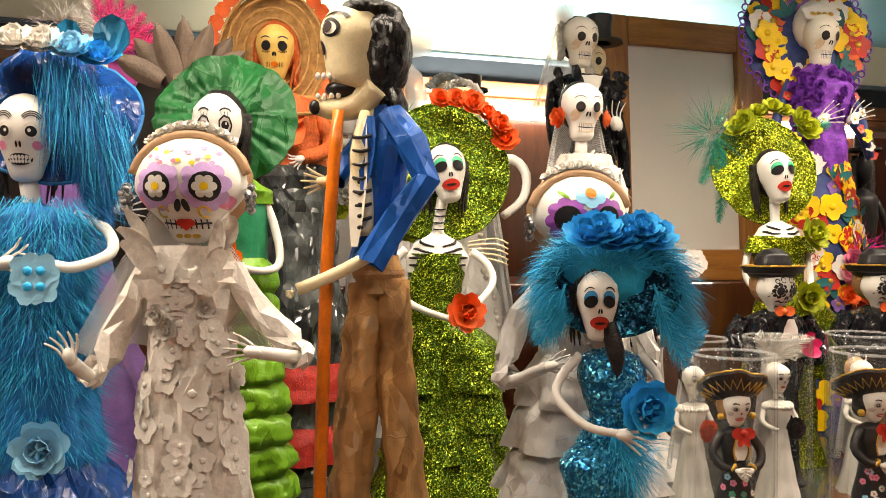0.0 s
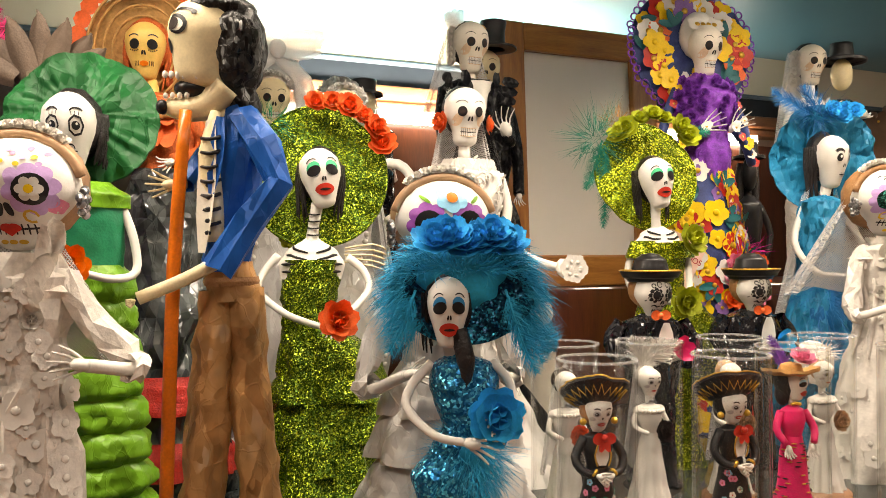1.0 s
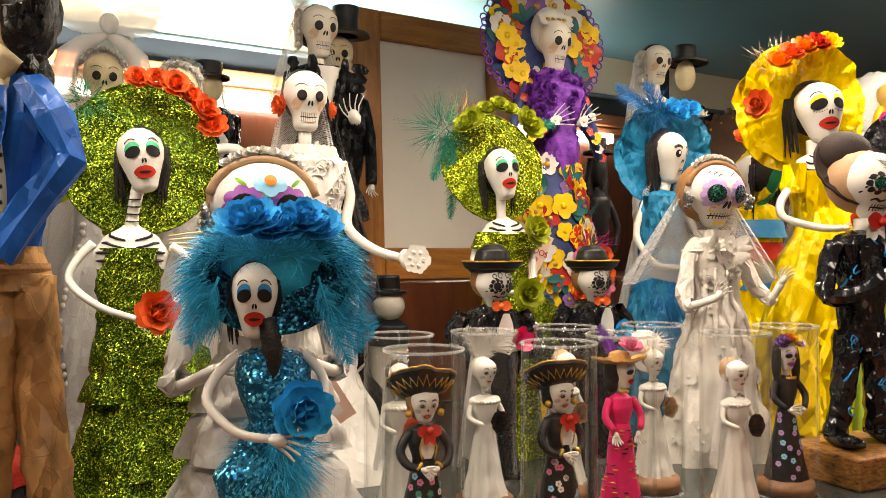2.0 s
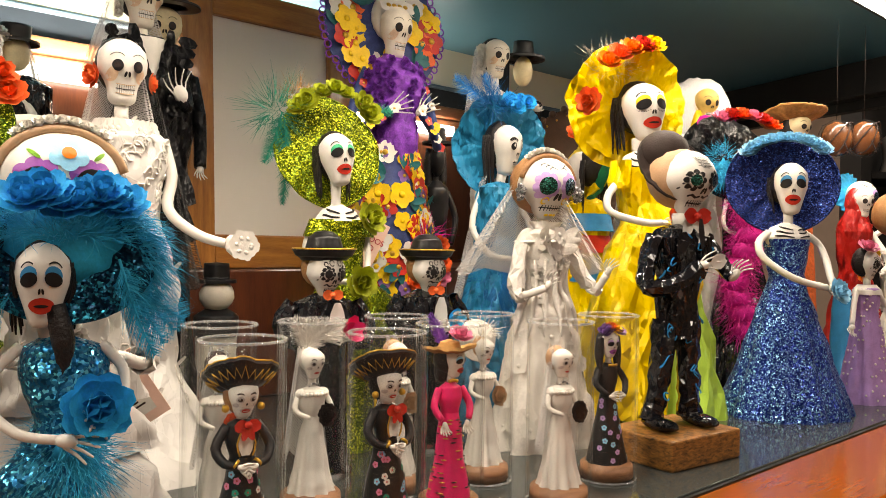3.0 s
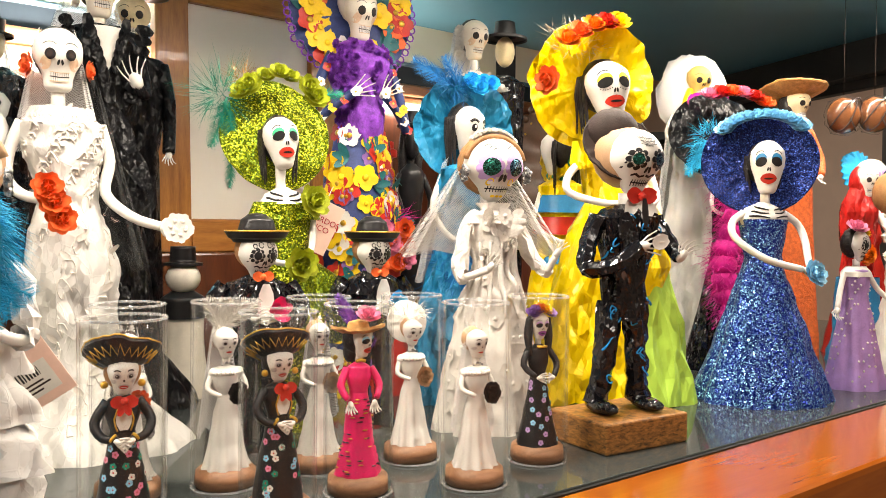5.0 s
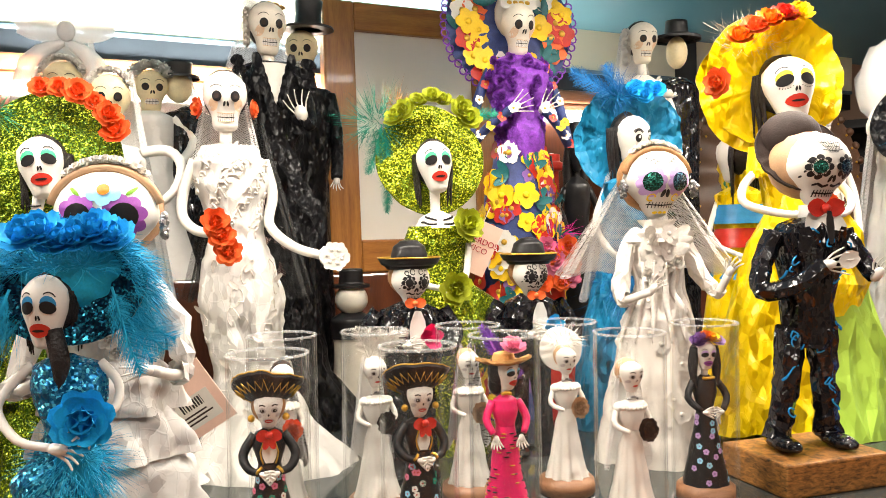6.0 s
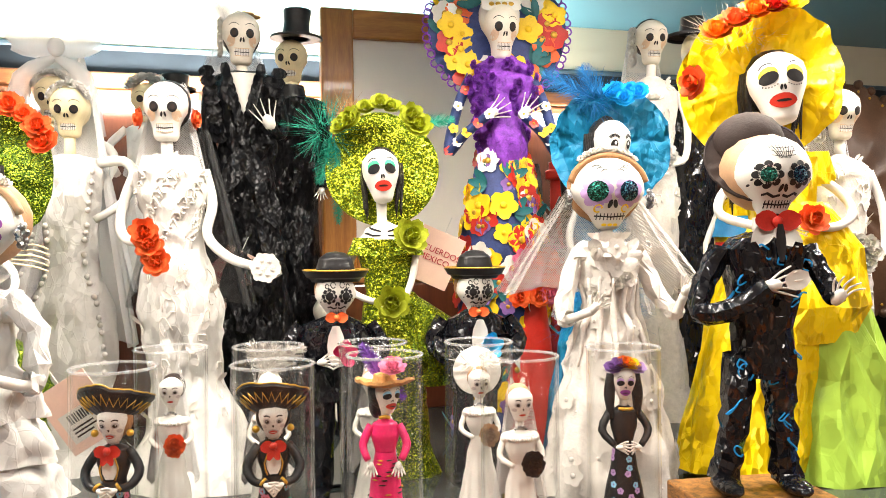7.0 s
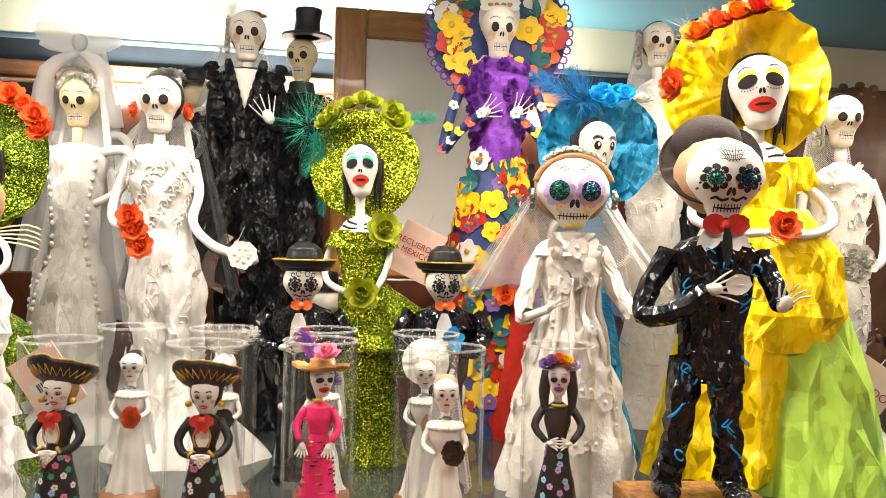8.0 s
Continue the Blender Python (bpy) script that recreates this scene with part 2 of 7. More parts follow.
SATIN = crumple("white_satin_paper", (0.68, 0.66, 0.63), 0.4, 0.06, 55, 0.28)
PURPLE = paint("purple_lace", (0.22, 0.045, 0.42), 0.55, vary=0.45, scale=140, bump=1.0, fine=400)
LILAC = paint("lilac_cloth", (0.36, 0.22, 0.50), 0.5, vary=0.2)
VIOLET = paint("violet_glossy", (0.22, 0.11, 0.34), 0.4, vary=0.3)
PLUM = paint("plum_cloth", (0.28, 0.015, 0.17), 0.5, vary=0.35, bump=0.6)
MAGENTA = paint("magenta_feather", (0.62, 0.01, 0.26), 0.6, vary=0.3)
PINKF = paint("bright_pink_feather", (0.80, 0.06, 0.24), 0.6, vary=0.3)
PINK = paint("pink_paint", (0.74, 0.22, 0.36), 0.5, vary=0.2)
HOTPINK = paint("hot_pink_paint", (0.75, 0.02, 0.14), 0.35, vary=0.2)
TEALF = paint("teal_feather", (0.01, 0.26, 0.17), 0.6, vary=0.35)
OLIVEROSE = paint("olive_rose_paper", (0.36, 0.40, 0.02), 0.6, vary=0.25, bump=0.3)
STRAW = paint("woven_straw", (0.50, 0.27, 0.09), 0.7, vary=0.35, scale=90, bump=0.9, fine=300)
BROWNHAIR = paint("brown_clay_hair", (0.34, 0.17, 0.07), 0.5, vary=0.2, scale=120, bump=0.5)
TANHAIR = paint("tan_clay_hair", (0.48, 0.29, 0.16), 0.5, vary=0.15, bump=0.3)
FELT = paint("dark_brown_felt", (0.030, 0.018, 0.015), 0.75, vary=0.3, bump=0.4)
GOLD = paint("gold_paint", (0.62, 0.36, 0.05), 0.3, metal=0.6, vary=0.2)
SILVER = glitter("rhinestones", (0.20, 0.20, 0.21), (0.95, 0.95, 0.95), 380, 0.9)
LAV = paint("lavender_paint", (0.50, 0.32, 0.62), 0.45, vary=0.15)
DEEPVIO = paint("deep_violet_paint", (0.30, 0.07, 0.36), 0.45, vary=0.2)
SKY = paint("sky_blue_paint", (0.25, 0.55, 0.75), 0.45, vary=0.12)
YEL = paint("yellow_paint", (0.85, 0.55, 0.01), 0.45, vary=0.15)
EYEGREEN = glitter("green_eye_glitter", (0.003, 0.03, 0.02), (0.05, 0.45, 0.35), 900)
EYEBLUE = glitter("blue_eye_glitter", (0.003, 0.008, 0.03), (0.05, 0.30, 0.42), 900)
SHADOWGREEN = paint("green_eyeshadow", (0.03, 0.42, 0.20), 0.4)
BLUSH = paint("tan_cheek_paint", (0.70, 0.50, 0.34), 0.5)
SHADE = paint("grey_face_shading", (0.46, 0.42, 0.40), 0.5)
BRIGHTVIO = paint("bright_violet_feather", (0.24, 0.08, 0.55), 0.6, vary=0.3)
LEAFD = paint("dark_teal_leaf", (0.01, 0.12, 0.13), 0.5, vary=0.3)
INDIGO = paint("indigo_print_cloth", (0.03, 0.05, 0.17), 0.55, vary=0.4)
NETW = net("white_tulle", (0.85, 0.83, 0.82))
NETSOFT = net("soft_white_veil", (0.88, 0.87, 0.86), 900, 0.55, 0.45)
NETD = net("black_tulle", (0.05, 0.05, 0.05))
GREYFILM = crumple("grey_printed_film", (0.10, 0.11, 0.11), 0.12, 0.8, 50, 0.5, spec=0.6)
REDLACE = paint("red_lace", (0.50, 0.03, 0.02), 0.5, vary=0.35, scale=120, bump=0.8)
DARKORANGE = paint("orange_yarn", (0.50, 0.10, 0.02), 0.7, vary=0.4, scale=160, bump=0.8)
CARDPINK = paint("pink_card", (0.82, 0.56, 0.46), 0.7, vary=0.05, bump=0.05)
INK = paint("red_ink", (0.42, 0.02, 0.05), 0.6)
PLASTIC = clear("clear_plastic", (0.99, 0.99, 0.985), 0.006)
# extra white mixed in to stand for the highlights along the tube edges
RIM = clear("whitened_plastic_rim", (0.97, 0.97, 0.97), 0.16)
BASEWOOD = wood("turned_base_wood", (0.20, 0.085, 0.035), (0.36, 0.17, 0.08), 0.5, 0.1, 20)


# size of the flat facets into which each stiff paper or film creases
FACET = {YELLOW: .013, PALEGREEN: .017, SHINY: .0085, DENIM: .020, BLUEPAPER: .009, DEEPBLUE: .010, REDFOIL: .008, GREYFILM: .012, LACEGREY: .0085}


# ---- builders ----
def part(name, bm, material, parent=None, label="", smooth=False):
    me = bpy.data.meshes.new(name)
    for f in bm.faces:
        f.smooth = smooth
    bm.to_mesh(me)
    bm.free()
    me.materials.append(material)
    ob = new(name, me)
    if parent is not None:
        ob.parent = parent
    if label:
        tagged(ob, label)
    return ob


def box(x0, x1, y0, y1, z0, z1, bevel=0.0, m=None):
    bm = bmesh.new()
    bmesh.ops.create_cube(bm, size=1)
    bmesh.ops.transform(bm, matrix=Matrix.Translation(((x0 + x1) / 2, (y0 + y1) / 2, (z0 + z1) / 2)) @ Matrix.Diagonal((x1 - x0, y1 - y0, z1 - z0, 1)), verts=bm.verts)
    if bevel:
        bmesh.ops.bevel(bm, geom=bm.edges[:], offset=bevel, segments=2, affect="EDGES", profile=0.5)
    if m is not None:
        bmesh.ops.transform(bm, matrix=m, verts=bm.verts)
    return bm


def slab(name, material, label, *dims, bevel=0.0, kind="structure", category=""):
    ob = part(name, box(*dims, bevel=bevel), material)
    ob.matrix_world = S
    return tagged(ob, label, category, kind=kind)


def interp(prof, z):
    for (a, ra), (b, rb) in zip(prof, prof[1:]):
        if z <= b:
            k = (z - a) / (b - a) if b > a else 0
            return ra + (rb - ra) * max(0, k)
    return prof[-1][1]


def axes_for(n, up=Vector((0, 0, 1))):
    """Axes with z along n."""
    n = Vector(n).normalized()
    if abs(n.dot(up)) > 0.95:
        up = Vector((0, 1, 0))
    x = up.cross(n).normalized()
    return Matrix((x, n.cross(x), n)).transposed()


LADY = [(-1, 0), (-.98, .32), (-.88, .50), (-.6, .63), (-.3, .78), (0, .94), (.3, 1), (.6, .93), (.85, .6), (.97, .3), (1, 0)]
SKULL = [(-1, 0), (-.98, .38), (-.85, .56), (-.5, .60), (-.25, .74), (0, .96), (.3, 1), (.6, .93), (.85, .62), (.97, .3), (1, 0)]
SUGAR = [(-1, 0), (-.98, .22), (-.88, .34), (-.6, .50), (-.3, .80), (-.05, 1), (.25, 1), (.55, .88), (.82, .62), (.96, .32), (1, 0)]


class Head:
    def __init__(self, m, w, h, d, prof):
        self.m, self.w, self.h, self.d, self.prof = m, w, h, d, prof

    def p(self, x, z, lift=0.0):
        z = max(-0.99, min(0.99, z))
        wz = max(0.05, interp(self.prof, z))
        k = max(-0.98, min(0.98, x / wz))
        y = -self.d * wz * math.sqrt(1 - k * k)
        return self.m @ Vector((k * wz * self.w, y - lift, z * self.h))


class Figure:
    """Gathers one doll's shapes into one mesh with several materials."""

    def __init__(self, seed=1):
        self.v, self.f, self.mi, self.mats, self.sm = [], [], [], [], []
        self.r = random.Random(seed)

    def add(self, vs, fs, mat, soft=True):
        if mat not in self.mats:
            self.mats.append(mat)
        k, o = self.mats.index(mat), len(self.v)
        self.v += [tuple(v) for v in vs]
        self.f += [tuple(i + o for i in f) for f in fs]
        self.mi += [k] * len(fs)
        self.sm += [soft] * len(fs)

    def creased(self, rows, mat, jitter):
        """Closed rings as creased paper: flat triangles, each vertex a little out of line."""
        n = len(rows[0])
        vs = [Vector(v) + Vector([self.r.uniform(-jitter, jitter) for _ in range(3)]) for r in rows for v in r]
        fs = []
        for i in range(len(rows) - 1):
            for j in range(n):
                a, b = i * n + j, i * n + (j + 1) % n
                fs += [(a, b, b + n), (a, b + n, a + n)] if self.r.random() < .5 else [(a, b, a + n), (b, b + n, a + n)]
        self.add(vs, fs, mat, False)

    def grid(self, rows, mat, closed=False):
        n = len(rows[0])
        vs = [v for r in rows for v in r]
        fs = []
        for i in range(len(rows) - 1):
            for j in range(n if closed else n - 1):
                a, b = i * n + j, i * n + (j + 1) % n
                fs.append((a, b, b + n, a + n))
        self.add(vs, fs, mat)

    def tube(self, pts, rad, mat, seg=8, smooth=3):
        P = [Vector(p) for p in pts]
        R = rad if isinstance(rad, (list, tuple)) else [rad] * len(P)
        if mat is DENIM:
            smooth = 1
        if smooth and len(P) > 2:
            Q, T = [], []
            for i in range(len(P) - 1):
                p0, p1, p2, p3 = P[max(0, i - 1)], P[i], P[i + 1], P[min(len(P) - 1, i + 2)]
                for s in range(smooth):
                    t = s / smooth
                    Q.append(0.5 * ((2 * p1) + (p2 - p0) * t + (2 * p0 - 5 * p1 + 4 * p2 - p3) * t * t + (3 * p1 - p0 - 3 * p2 + p3) * t ** 3))
                    T.append(R[i] + (R[i + 1] - R[i]) * t)
            Q.append(P[-1])
            T.append(R[-1])
            P, R = Q, T
        rows = []
        stiff = mat in FACET and max(R) > .0045
        if stiff:
            seg = 7
        for i, p in enumerate(P):
            m = axes_for(P[min(i + 1, len(P) - 1)] - P[max(0, i - 1)], Vector((0.13, 1, 0.07)))
            rows.append([p + m @ Vector((math.cos(a) * R[i], math.sin(a) * R[i], 0)) for a in (2 * math.pi * j / seg for j in range(seg))])
        if stiff:
            self.creased(rows, mat, max(R) * .11)
        else:
            self.grid([[P[0]] * seg] + rows + [[P[-1]] * seg], mat, True)

    def rag(self, pts, rad, mat, flare=1.3):
        """A loose sleeve: a creased tube that widens towards its open end."""
        P = [Vector(p) for p in pts]
        rows = []
        for i in range(len(P) - 1):
            for s in range(3):
                t = s / 3
                k = (i + t) / (len(P) - 1)
                m = axes_for(P[i + 1] - P[i], Vector((0.13, 1, 0.07)))
                r = rad * (1 + (flare - 1) * k)
                rows.append([P[i].lerp(P[i + 1], t) + m @ Vector((math.cos(a) * r, math.sin(a) * r, 0)) for a in (2 * math.pi * (j + .5 * (s % 2)) / 9 for j in range(9))])
        self.creased(rows, mat, rad * .20)

    def ball(self, c, r, mat, m=None, seg=14, rings=9, lump=0.0):
        r = (r, r, r) if isinstance(r, (int, float)) else r
        m = m or Matrix.Identity(3)
        rows = []
        for i in range(rings + 1):
            t = math.pi * i / rings
            row = []
            for j in range(seg):
                a = 2 * math.pi * j / seg
                q = Vector((math.sin(t) * math.cos(a) * r[0], math.sin(t) * math.sin(a) * r[1], math.cos(t) * r[2]))
                if lump:
                    q *= 1 + lump * noise.noise(q * 120 + Vector(c) * 50)
                row.append(Vector(c) + m @ q)
            rows.append(row)
        self.grid(rows, mat, True)

    def lathe(self, prof, mat, sq=0.8, folds=0, amp=0.0, seg=48, crease=0.0, phase=0.0, per=6):
        """prof: rows of (z, radius, x, y) from the top down. Folds deepen towards the last row. Returns a place-finder for trimmings."""
        prof = [(*p, 0, 0)[:4] for p in prof]
        rows = []
        n = len(prof)
        fine = []
        for i in range(n - 1):
            for s in range(per):
                t = s / per
                t2 = t * t * (3 - 2 * t)
                fine.append([a + (b - a) * (t if k == 0 else t * 0.5 + t2 * 0.5) for k, (a, b) in enumerate(zip(prof[i], prof[i + 1]))])
        fine.append(list(prof[-1]))
        z0, z1 = prof[0][0], prof[-1][0]

        def at(a, i):
            z, r, x, y = fine[i]
            k = (i / (len(fine) - 1)) ** 1.2
            rr = r * (1 + amp * k * (math.cos(folds * a + phase) + 0.4 * math.cos((folds * 2 + 1) * a + 2 * phase)))
            q = Vector((x + math.cos(a) * rr, y + math.sin(a) * rr * sq, z))
            if crease:
                n1 = noise.noise(q * 42 + Vector((phase, 3, 0)))
                n2 = noise.noise(q * 95 + Vector((7, phase, 0)))
                q += Vector((math.cos(a), math.sin(a), 0)) * crease * (0.9 - 2.8 * abs(n1) + 0.6 - 1.8 * abs(n2))
            return q
        size = FACET.get(mat)
        if size:
            step = max(1, round(2.0 * size / (abs(z0 - z1) / (len(fine) - 1) + 1e-6)))
            ns = max(11, int(2 * math.pi * max(p[1] for p in prof) * .9 / size))
            picks = list(range(0, len(fine) - 1, step)) + [len(fine) - 1]
            self.creased([[at(2 * math.pi * (j + self.r.uniform(.0, .7)) / ns, i) for j in range(ns)] for i in picks], mat, size * .09)
        else:
            for i in range(len(fine)):
                rows.append([at(2 * math.pi * j / seg, i) for j in range(seg)])
            self.grid(rows, mat, True)

        def place(deg, z, lift=0.0):
            i = min(range(len(fine)), key=lambda k: abs(fine[k][0] - z))
            a = math.radians(deg - 90)
            q = at(a, i)
            nrm = Vector((math.cos(a) * sq, math.sin(a), 0.1)).normalized()
            return q + nrm * lift, nrm
        return place

    def head(self, c, w, h, d, prof, mat, yaw=0, pitch=0, roll=0, seg=28):
        m = Matrix.Translation(c) @ pose(0, 0, 0, 0, 0, yaw) @ pose(0, 0, 0, pitch, 0, 0) @ pose(0, 0, 0, 0, roll, 0)
        rows = []
        for i in range(21):
            z = -math.cos(math.pi * i / 20)
            wz = interp(prof, z)
            rows.append([m @ Vector((math.cos(a) * wz * w, math.sin(a) * wz * d, z * h)) for a in (2 * math.pi * j / seg for j in range(seg))])
        self.grid(rows, mat, True)
        return Head(m, w, h, d, prof)

    def spot(self, H, cx, cz, rx, rz, mat, lift=0.0005, rot=0.0, n=16, point=1.0):
        """A painted spot that follows the head's surface. point < 1 narrows its lower end."""
        c, s = math.cos(math.radians(rot)), math.sin(math.radians(rot))
        rows = []
        for k in (0.0, 0.55, 1.0):
            row = []
            for j in range(n):
                a = 2 * math.pi * j / n
                x, z = math.cos(a) * rx * k, math.sin(a) * rz * k
                if z < 0:
                    x *= 1 + (point - 1) * (-z / rz)
                row.append(H.p(cx + x * c - z * s, cz + x * s + z * c, lift))
            rows.append(row)
        self.grid(rows, mat, True)

    def line(self, H, pts, w, mat, lift=0.0006):
        fine = []
        for (a, b), (c, d) in zip(pts, pts[1:]):
            for s in range(4):
                fine.append((a + (c - a) * s / 4, b + (d - b) * s / 4))
        fine.append(pts[-1])
        top, bot = [], []
        for i, (x, z) in enumerate(fine):
            x1, z1 = fine[min(i + 1, len(fine) - 1)]
            x0, z0 = fine[max(i - 1, 0)]
            l = math.hypot(x1 - x0, z1 - z0) or 1
            nx, nz = -(z1 - z0) / l * w, (x1 - x0) / l * w
            top.append(H.p(x + nx, z + nz, lift))
            bot.append(H.p(x - nx, z - nz, lift))
        self.grid([top, bot], mat)

    def arc(self, H, cx, cz, r, a0, a1, w, mat, sz=1.0, n=7):
        self.line(H, [(cx + r * math.cos(math.radians(a0 + (a1 - a0) * i / n)), cz + sz * r * math.sin(math.radians(a0 + (a1 - a0) * i / n))) for i in range(n + 1)], w, mat)

    # faces
    def lady_face(self, H, shadow=SHADOWGREEN, lip=LIP, mouth=True):
        for s in (-1, 1):
            self.spot(H, s * .44, .24, .30, .20, shadow, .0004, rot=-s * 10)
            self.spot(H, s * .43, .13, .31, .17, BLACK, .0007, rot=-s * 8)
            self.arc(H, s * .45, .16, .34, 40 if s > 0 else 60, 120 if s > 0 else 140, .018, BLACK, 1.1)
            self.spot(H, s * .06, -.14, .045, .075, BLACK, .0006, rot=s * 20)
        if mouth:
            self.spot(H, 0, -.47, .46, .19, lip, .0010, point=.8)
            self.spot(H, -.12, -.40, .17, .085, lip, .0016, rot=12)
            self.spot(H, .12, -.40, .17, .085, lip, .0016, rot=-12)
            self.spot(H, 0, -.57, .25, .09, lip, .0018)
            self.spot(H, 0, -.475, .26, .035, BLACK, .0022)

    def skull_face(self, H, cheek=True, teeth=True):
        for s in (-1, 1):
            if cheek:
                self.spot(H, s * .55, -.15, .2, .2, BLUSH, .0003)
            self.spot(H, s * .40, .10, .21, .17, BLACK, .0007, rot=s * 8)
            self.spot(H, s * .42, .10, .11, .085, FELT, .0010)
            self.arc(H, s * .42, .22, .33, 40, 140, .012, BLACK, .75)
            self.spot(H, s * .075, -.14, .05, .085, BLACK, .0007, rot=s * 22)
        if teeth:
            self.spot(H, 0, -.56, .42, .15, WHITE, .0007)
            for dz in (-.13, 0, .13):
                self.line(H, [(-.38, -.54 + dz), (0, -.57 + dz), (.38, -.54 + dz)], .013, BLUSH if dz else BLACK, .0011)
            for i in range(-4, 5):
                self.line(H, [(i * .085, -.43), (i * .082, -.69)], .007, FELT, .0011)

    def sugar_face(self, H, petal, eye, lip=LIP, centre=None, curls=YEL):
        for s in (-1, 1):
            for k in range(8):
                a = math.radians(45 * k + 10)
                self.spot(H, s * .42 + .27 * math.cos(a), .06 + .30 * math.sin(a), .15, .15, petal, .0005)
            self.spot(H, s * .42, .06, .265, .275, BLACK, .0009)
            self.spot(H, s * .42, .06, .235, .245, eye, .0013)
            if centre:
                for k in range(6):
                    a = math.radians(60 * k)
                    self.spot(H, s * .42 + .13 * math.cos(a), .06 + .14 * math.sin(a), .075, .08, WHITE, .0018)
                self.spot(H, s * .42, .06, .07, .075, centre, .0023)
            self.spot(H, s * .07, -.28, .06, .12, BLACK, .0008, rot=s * 16)
            self.arc(H, s * .36, -.40, .1, 0, 300, .02, curls)
        self.line(H, [(-.42, -.60), (0, -.63), (.42, -.60)], .018, BLACK, .0009)
        for i in range(-4, 5):
            self.line(H, [(i * .09, -.53), (i * .09, -.71)], .012, BLACK, .0009)
        if lip:
            self.spot(H, -.07, -.59, .1, .07, lip, .0012, rot=10)
            self.spot(H, .07, -.59, .1, .07, lip, .0012, rot=-10)
            self.spot(H, 0, -.65, .12, .09, lip, .0012, point=.2)
        for i in (-1, 0, 1):
            self.spot(H, i * .15, -.84, .07, .04, curls, .0006)

    def stitched_face(self, H, eye=BLACK, curls=True):
        for s in (-1, 1):
            for k in range(8):
                a = math.radians(45 * k)
                self.spot(H, s * .40 + .26 * math.cos(a), .05 + .24 * math.sin(a), .10, .09, BLACK, .0006)
            self.spot(H, s * .40, .05, .19, .17, eye, .0010)
            self.arc(H, s * .40, .05, .215, 0, 360, .02, WHITE)
            self.spot(H, s * .06, -.26, .05, .1, BLACK, .0008, rot=s * 18)
            self.line(H, [(s * .03, -.42), (s * .18, -.46), (s * .34, -.38), (s * .45, -.42)], .03, BLACK)
            if curls:
                self.arc(H, s * .22, .50, .12, 0, 330, .02, BLACK)
                self.arc(H, s * .5, .45, .09, 0, 330, .02, BLACK)
            for k in range(4):
                self.spot(H, s * (.68 + .03 * k), .2 - .13 * k, .03, .03, BLACK, .0006)
        self.line(H, [(-.34, -.62), (0, -.65), (.34, -.62)], .02, BLACK)
        for i in range(-4, 5):
            self.line(H, [(i * .08, -.54), (i * .08, -.73)], .013, BLACK)
        self.spot(H, 0, -.9, .16, .05, BLACK, .0006)

    # trimmings
    def leaf(self, c, along, nrm, length, width, mat, cup=0.25, roll=0.10):
        along, nrm = Vector(along).normalized(), Vector(nrm).normalized()
        side = along.cross(nrm).normalized()
        nrm = side.cross(along)
        rows = []
        for i in range(5):
            t = i / 4
            wd = width * (math.sin(math.pi * (0.12 + 0.80 * t)) ** 0.7)
            row = []
            for s in (-1, 0, 1):
                row.append(Vector(c) + along * length * t + side * wd * s * 0.5 + nrm * (length * cup * t * t + abs(s) * width * roll))
            rows.append(row)
        self.grid(rows, mat)

    def rose(self, c, nrm, r, mat, twist=0.0):
        m = axes_for(nrm)
        for k, (n, rr, tilt, size) in enumerate(((3, .08, 1.25, .55), (5, .25, .85, .7), (6, .38, .35, .8), (7, .42, .05, .85))):
            for j in range(n):
                a = 2 * math.pi * (j + 0.4 * k) / n + twist + self.r.uniform(-.15, .15)
                out = m @ Vector((math.cos(a), math.sin(a), 0))
                up = m @ Vector((0, 0, 1))
                al = out * math.cos(tilt) + up * math.sin(tilt)
                self.leaf(Vector(c) + out * r * rr * .5 + up * r * .10 * (3 - k) * .5, al, up * math.cos(tilt) - out * math.sin(tilt), r * size, r * .85, mat, 0.35)
        self.ball(Vector(c) + (m @ Vector((0, 0, r * .25))), r * .22, mat, seg=8, rings=5)

    def flower(self, c, nrm, r, mat, mid=YEL, n=5, twist=0.0):
        m = axes_for(nrm)
        for j in range(n):
            a = 2 * math.pi * j / n + twist
            out = m @ Vector((math.cos(a), math.sin(a), 0.02))
            self.leaf(Vector(c), out, m @ Vector((0, 0, 1)), r, r * 1.0, mat, 0.03, 0.03)
        self.ball(Vector(c) + m @ Vector((0, 0, r * .08)), (r * .26, r * .26, r * .09), mid, m, 8, 5)

    def strand(self, p, d, length, w, mat, bend):
        d = Vector(d).normalized()
        s = d.cross(Vector((self.r.uniform(-1, 1), self.r.uniform(-1, 1), self.r.uniform(-1, 1)))).normalized() * w
        p = Vector(p)
        q = p + d * length * .5 + Vector(bend) * .3
        e = p + d * length + Vector(bend)
        self.add([p - s, p + s, q + s * .7, q - s * .7, e], [(0, 1, 2, 3), (3, 2, 4)], mat)

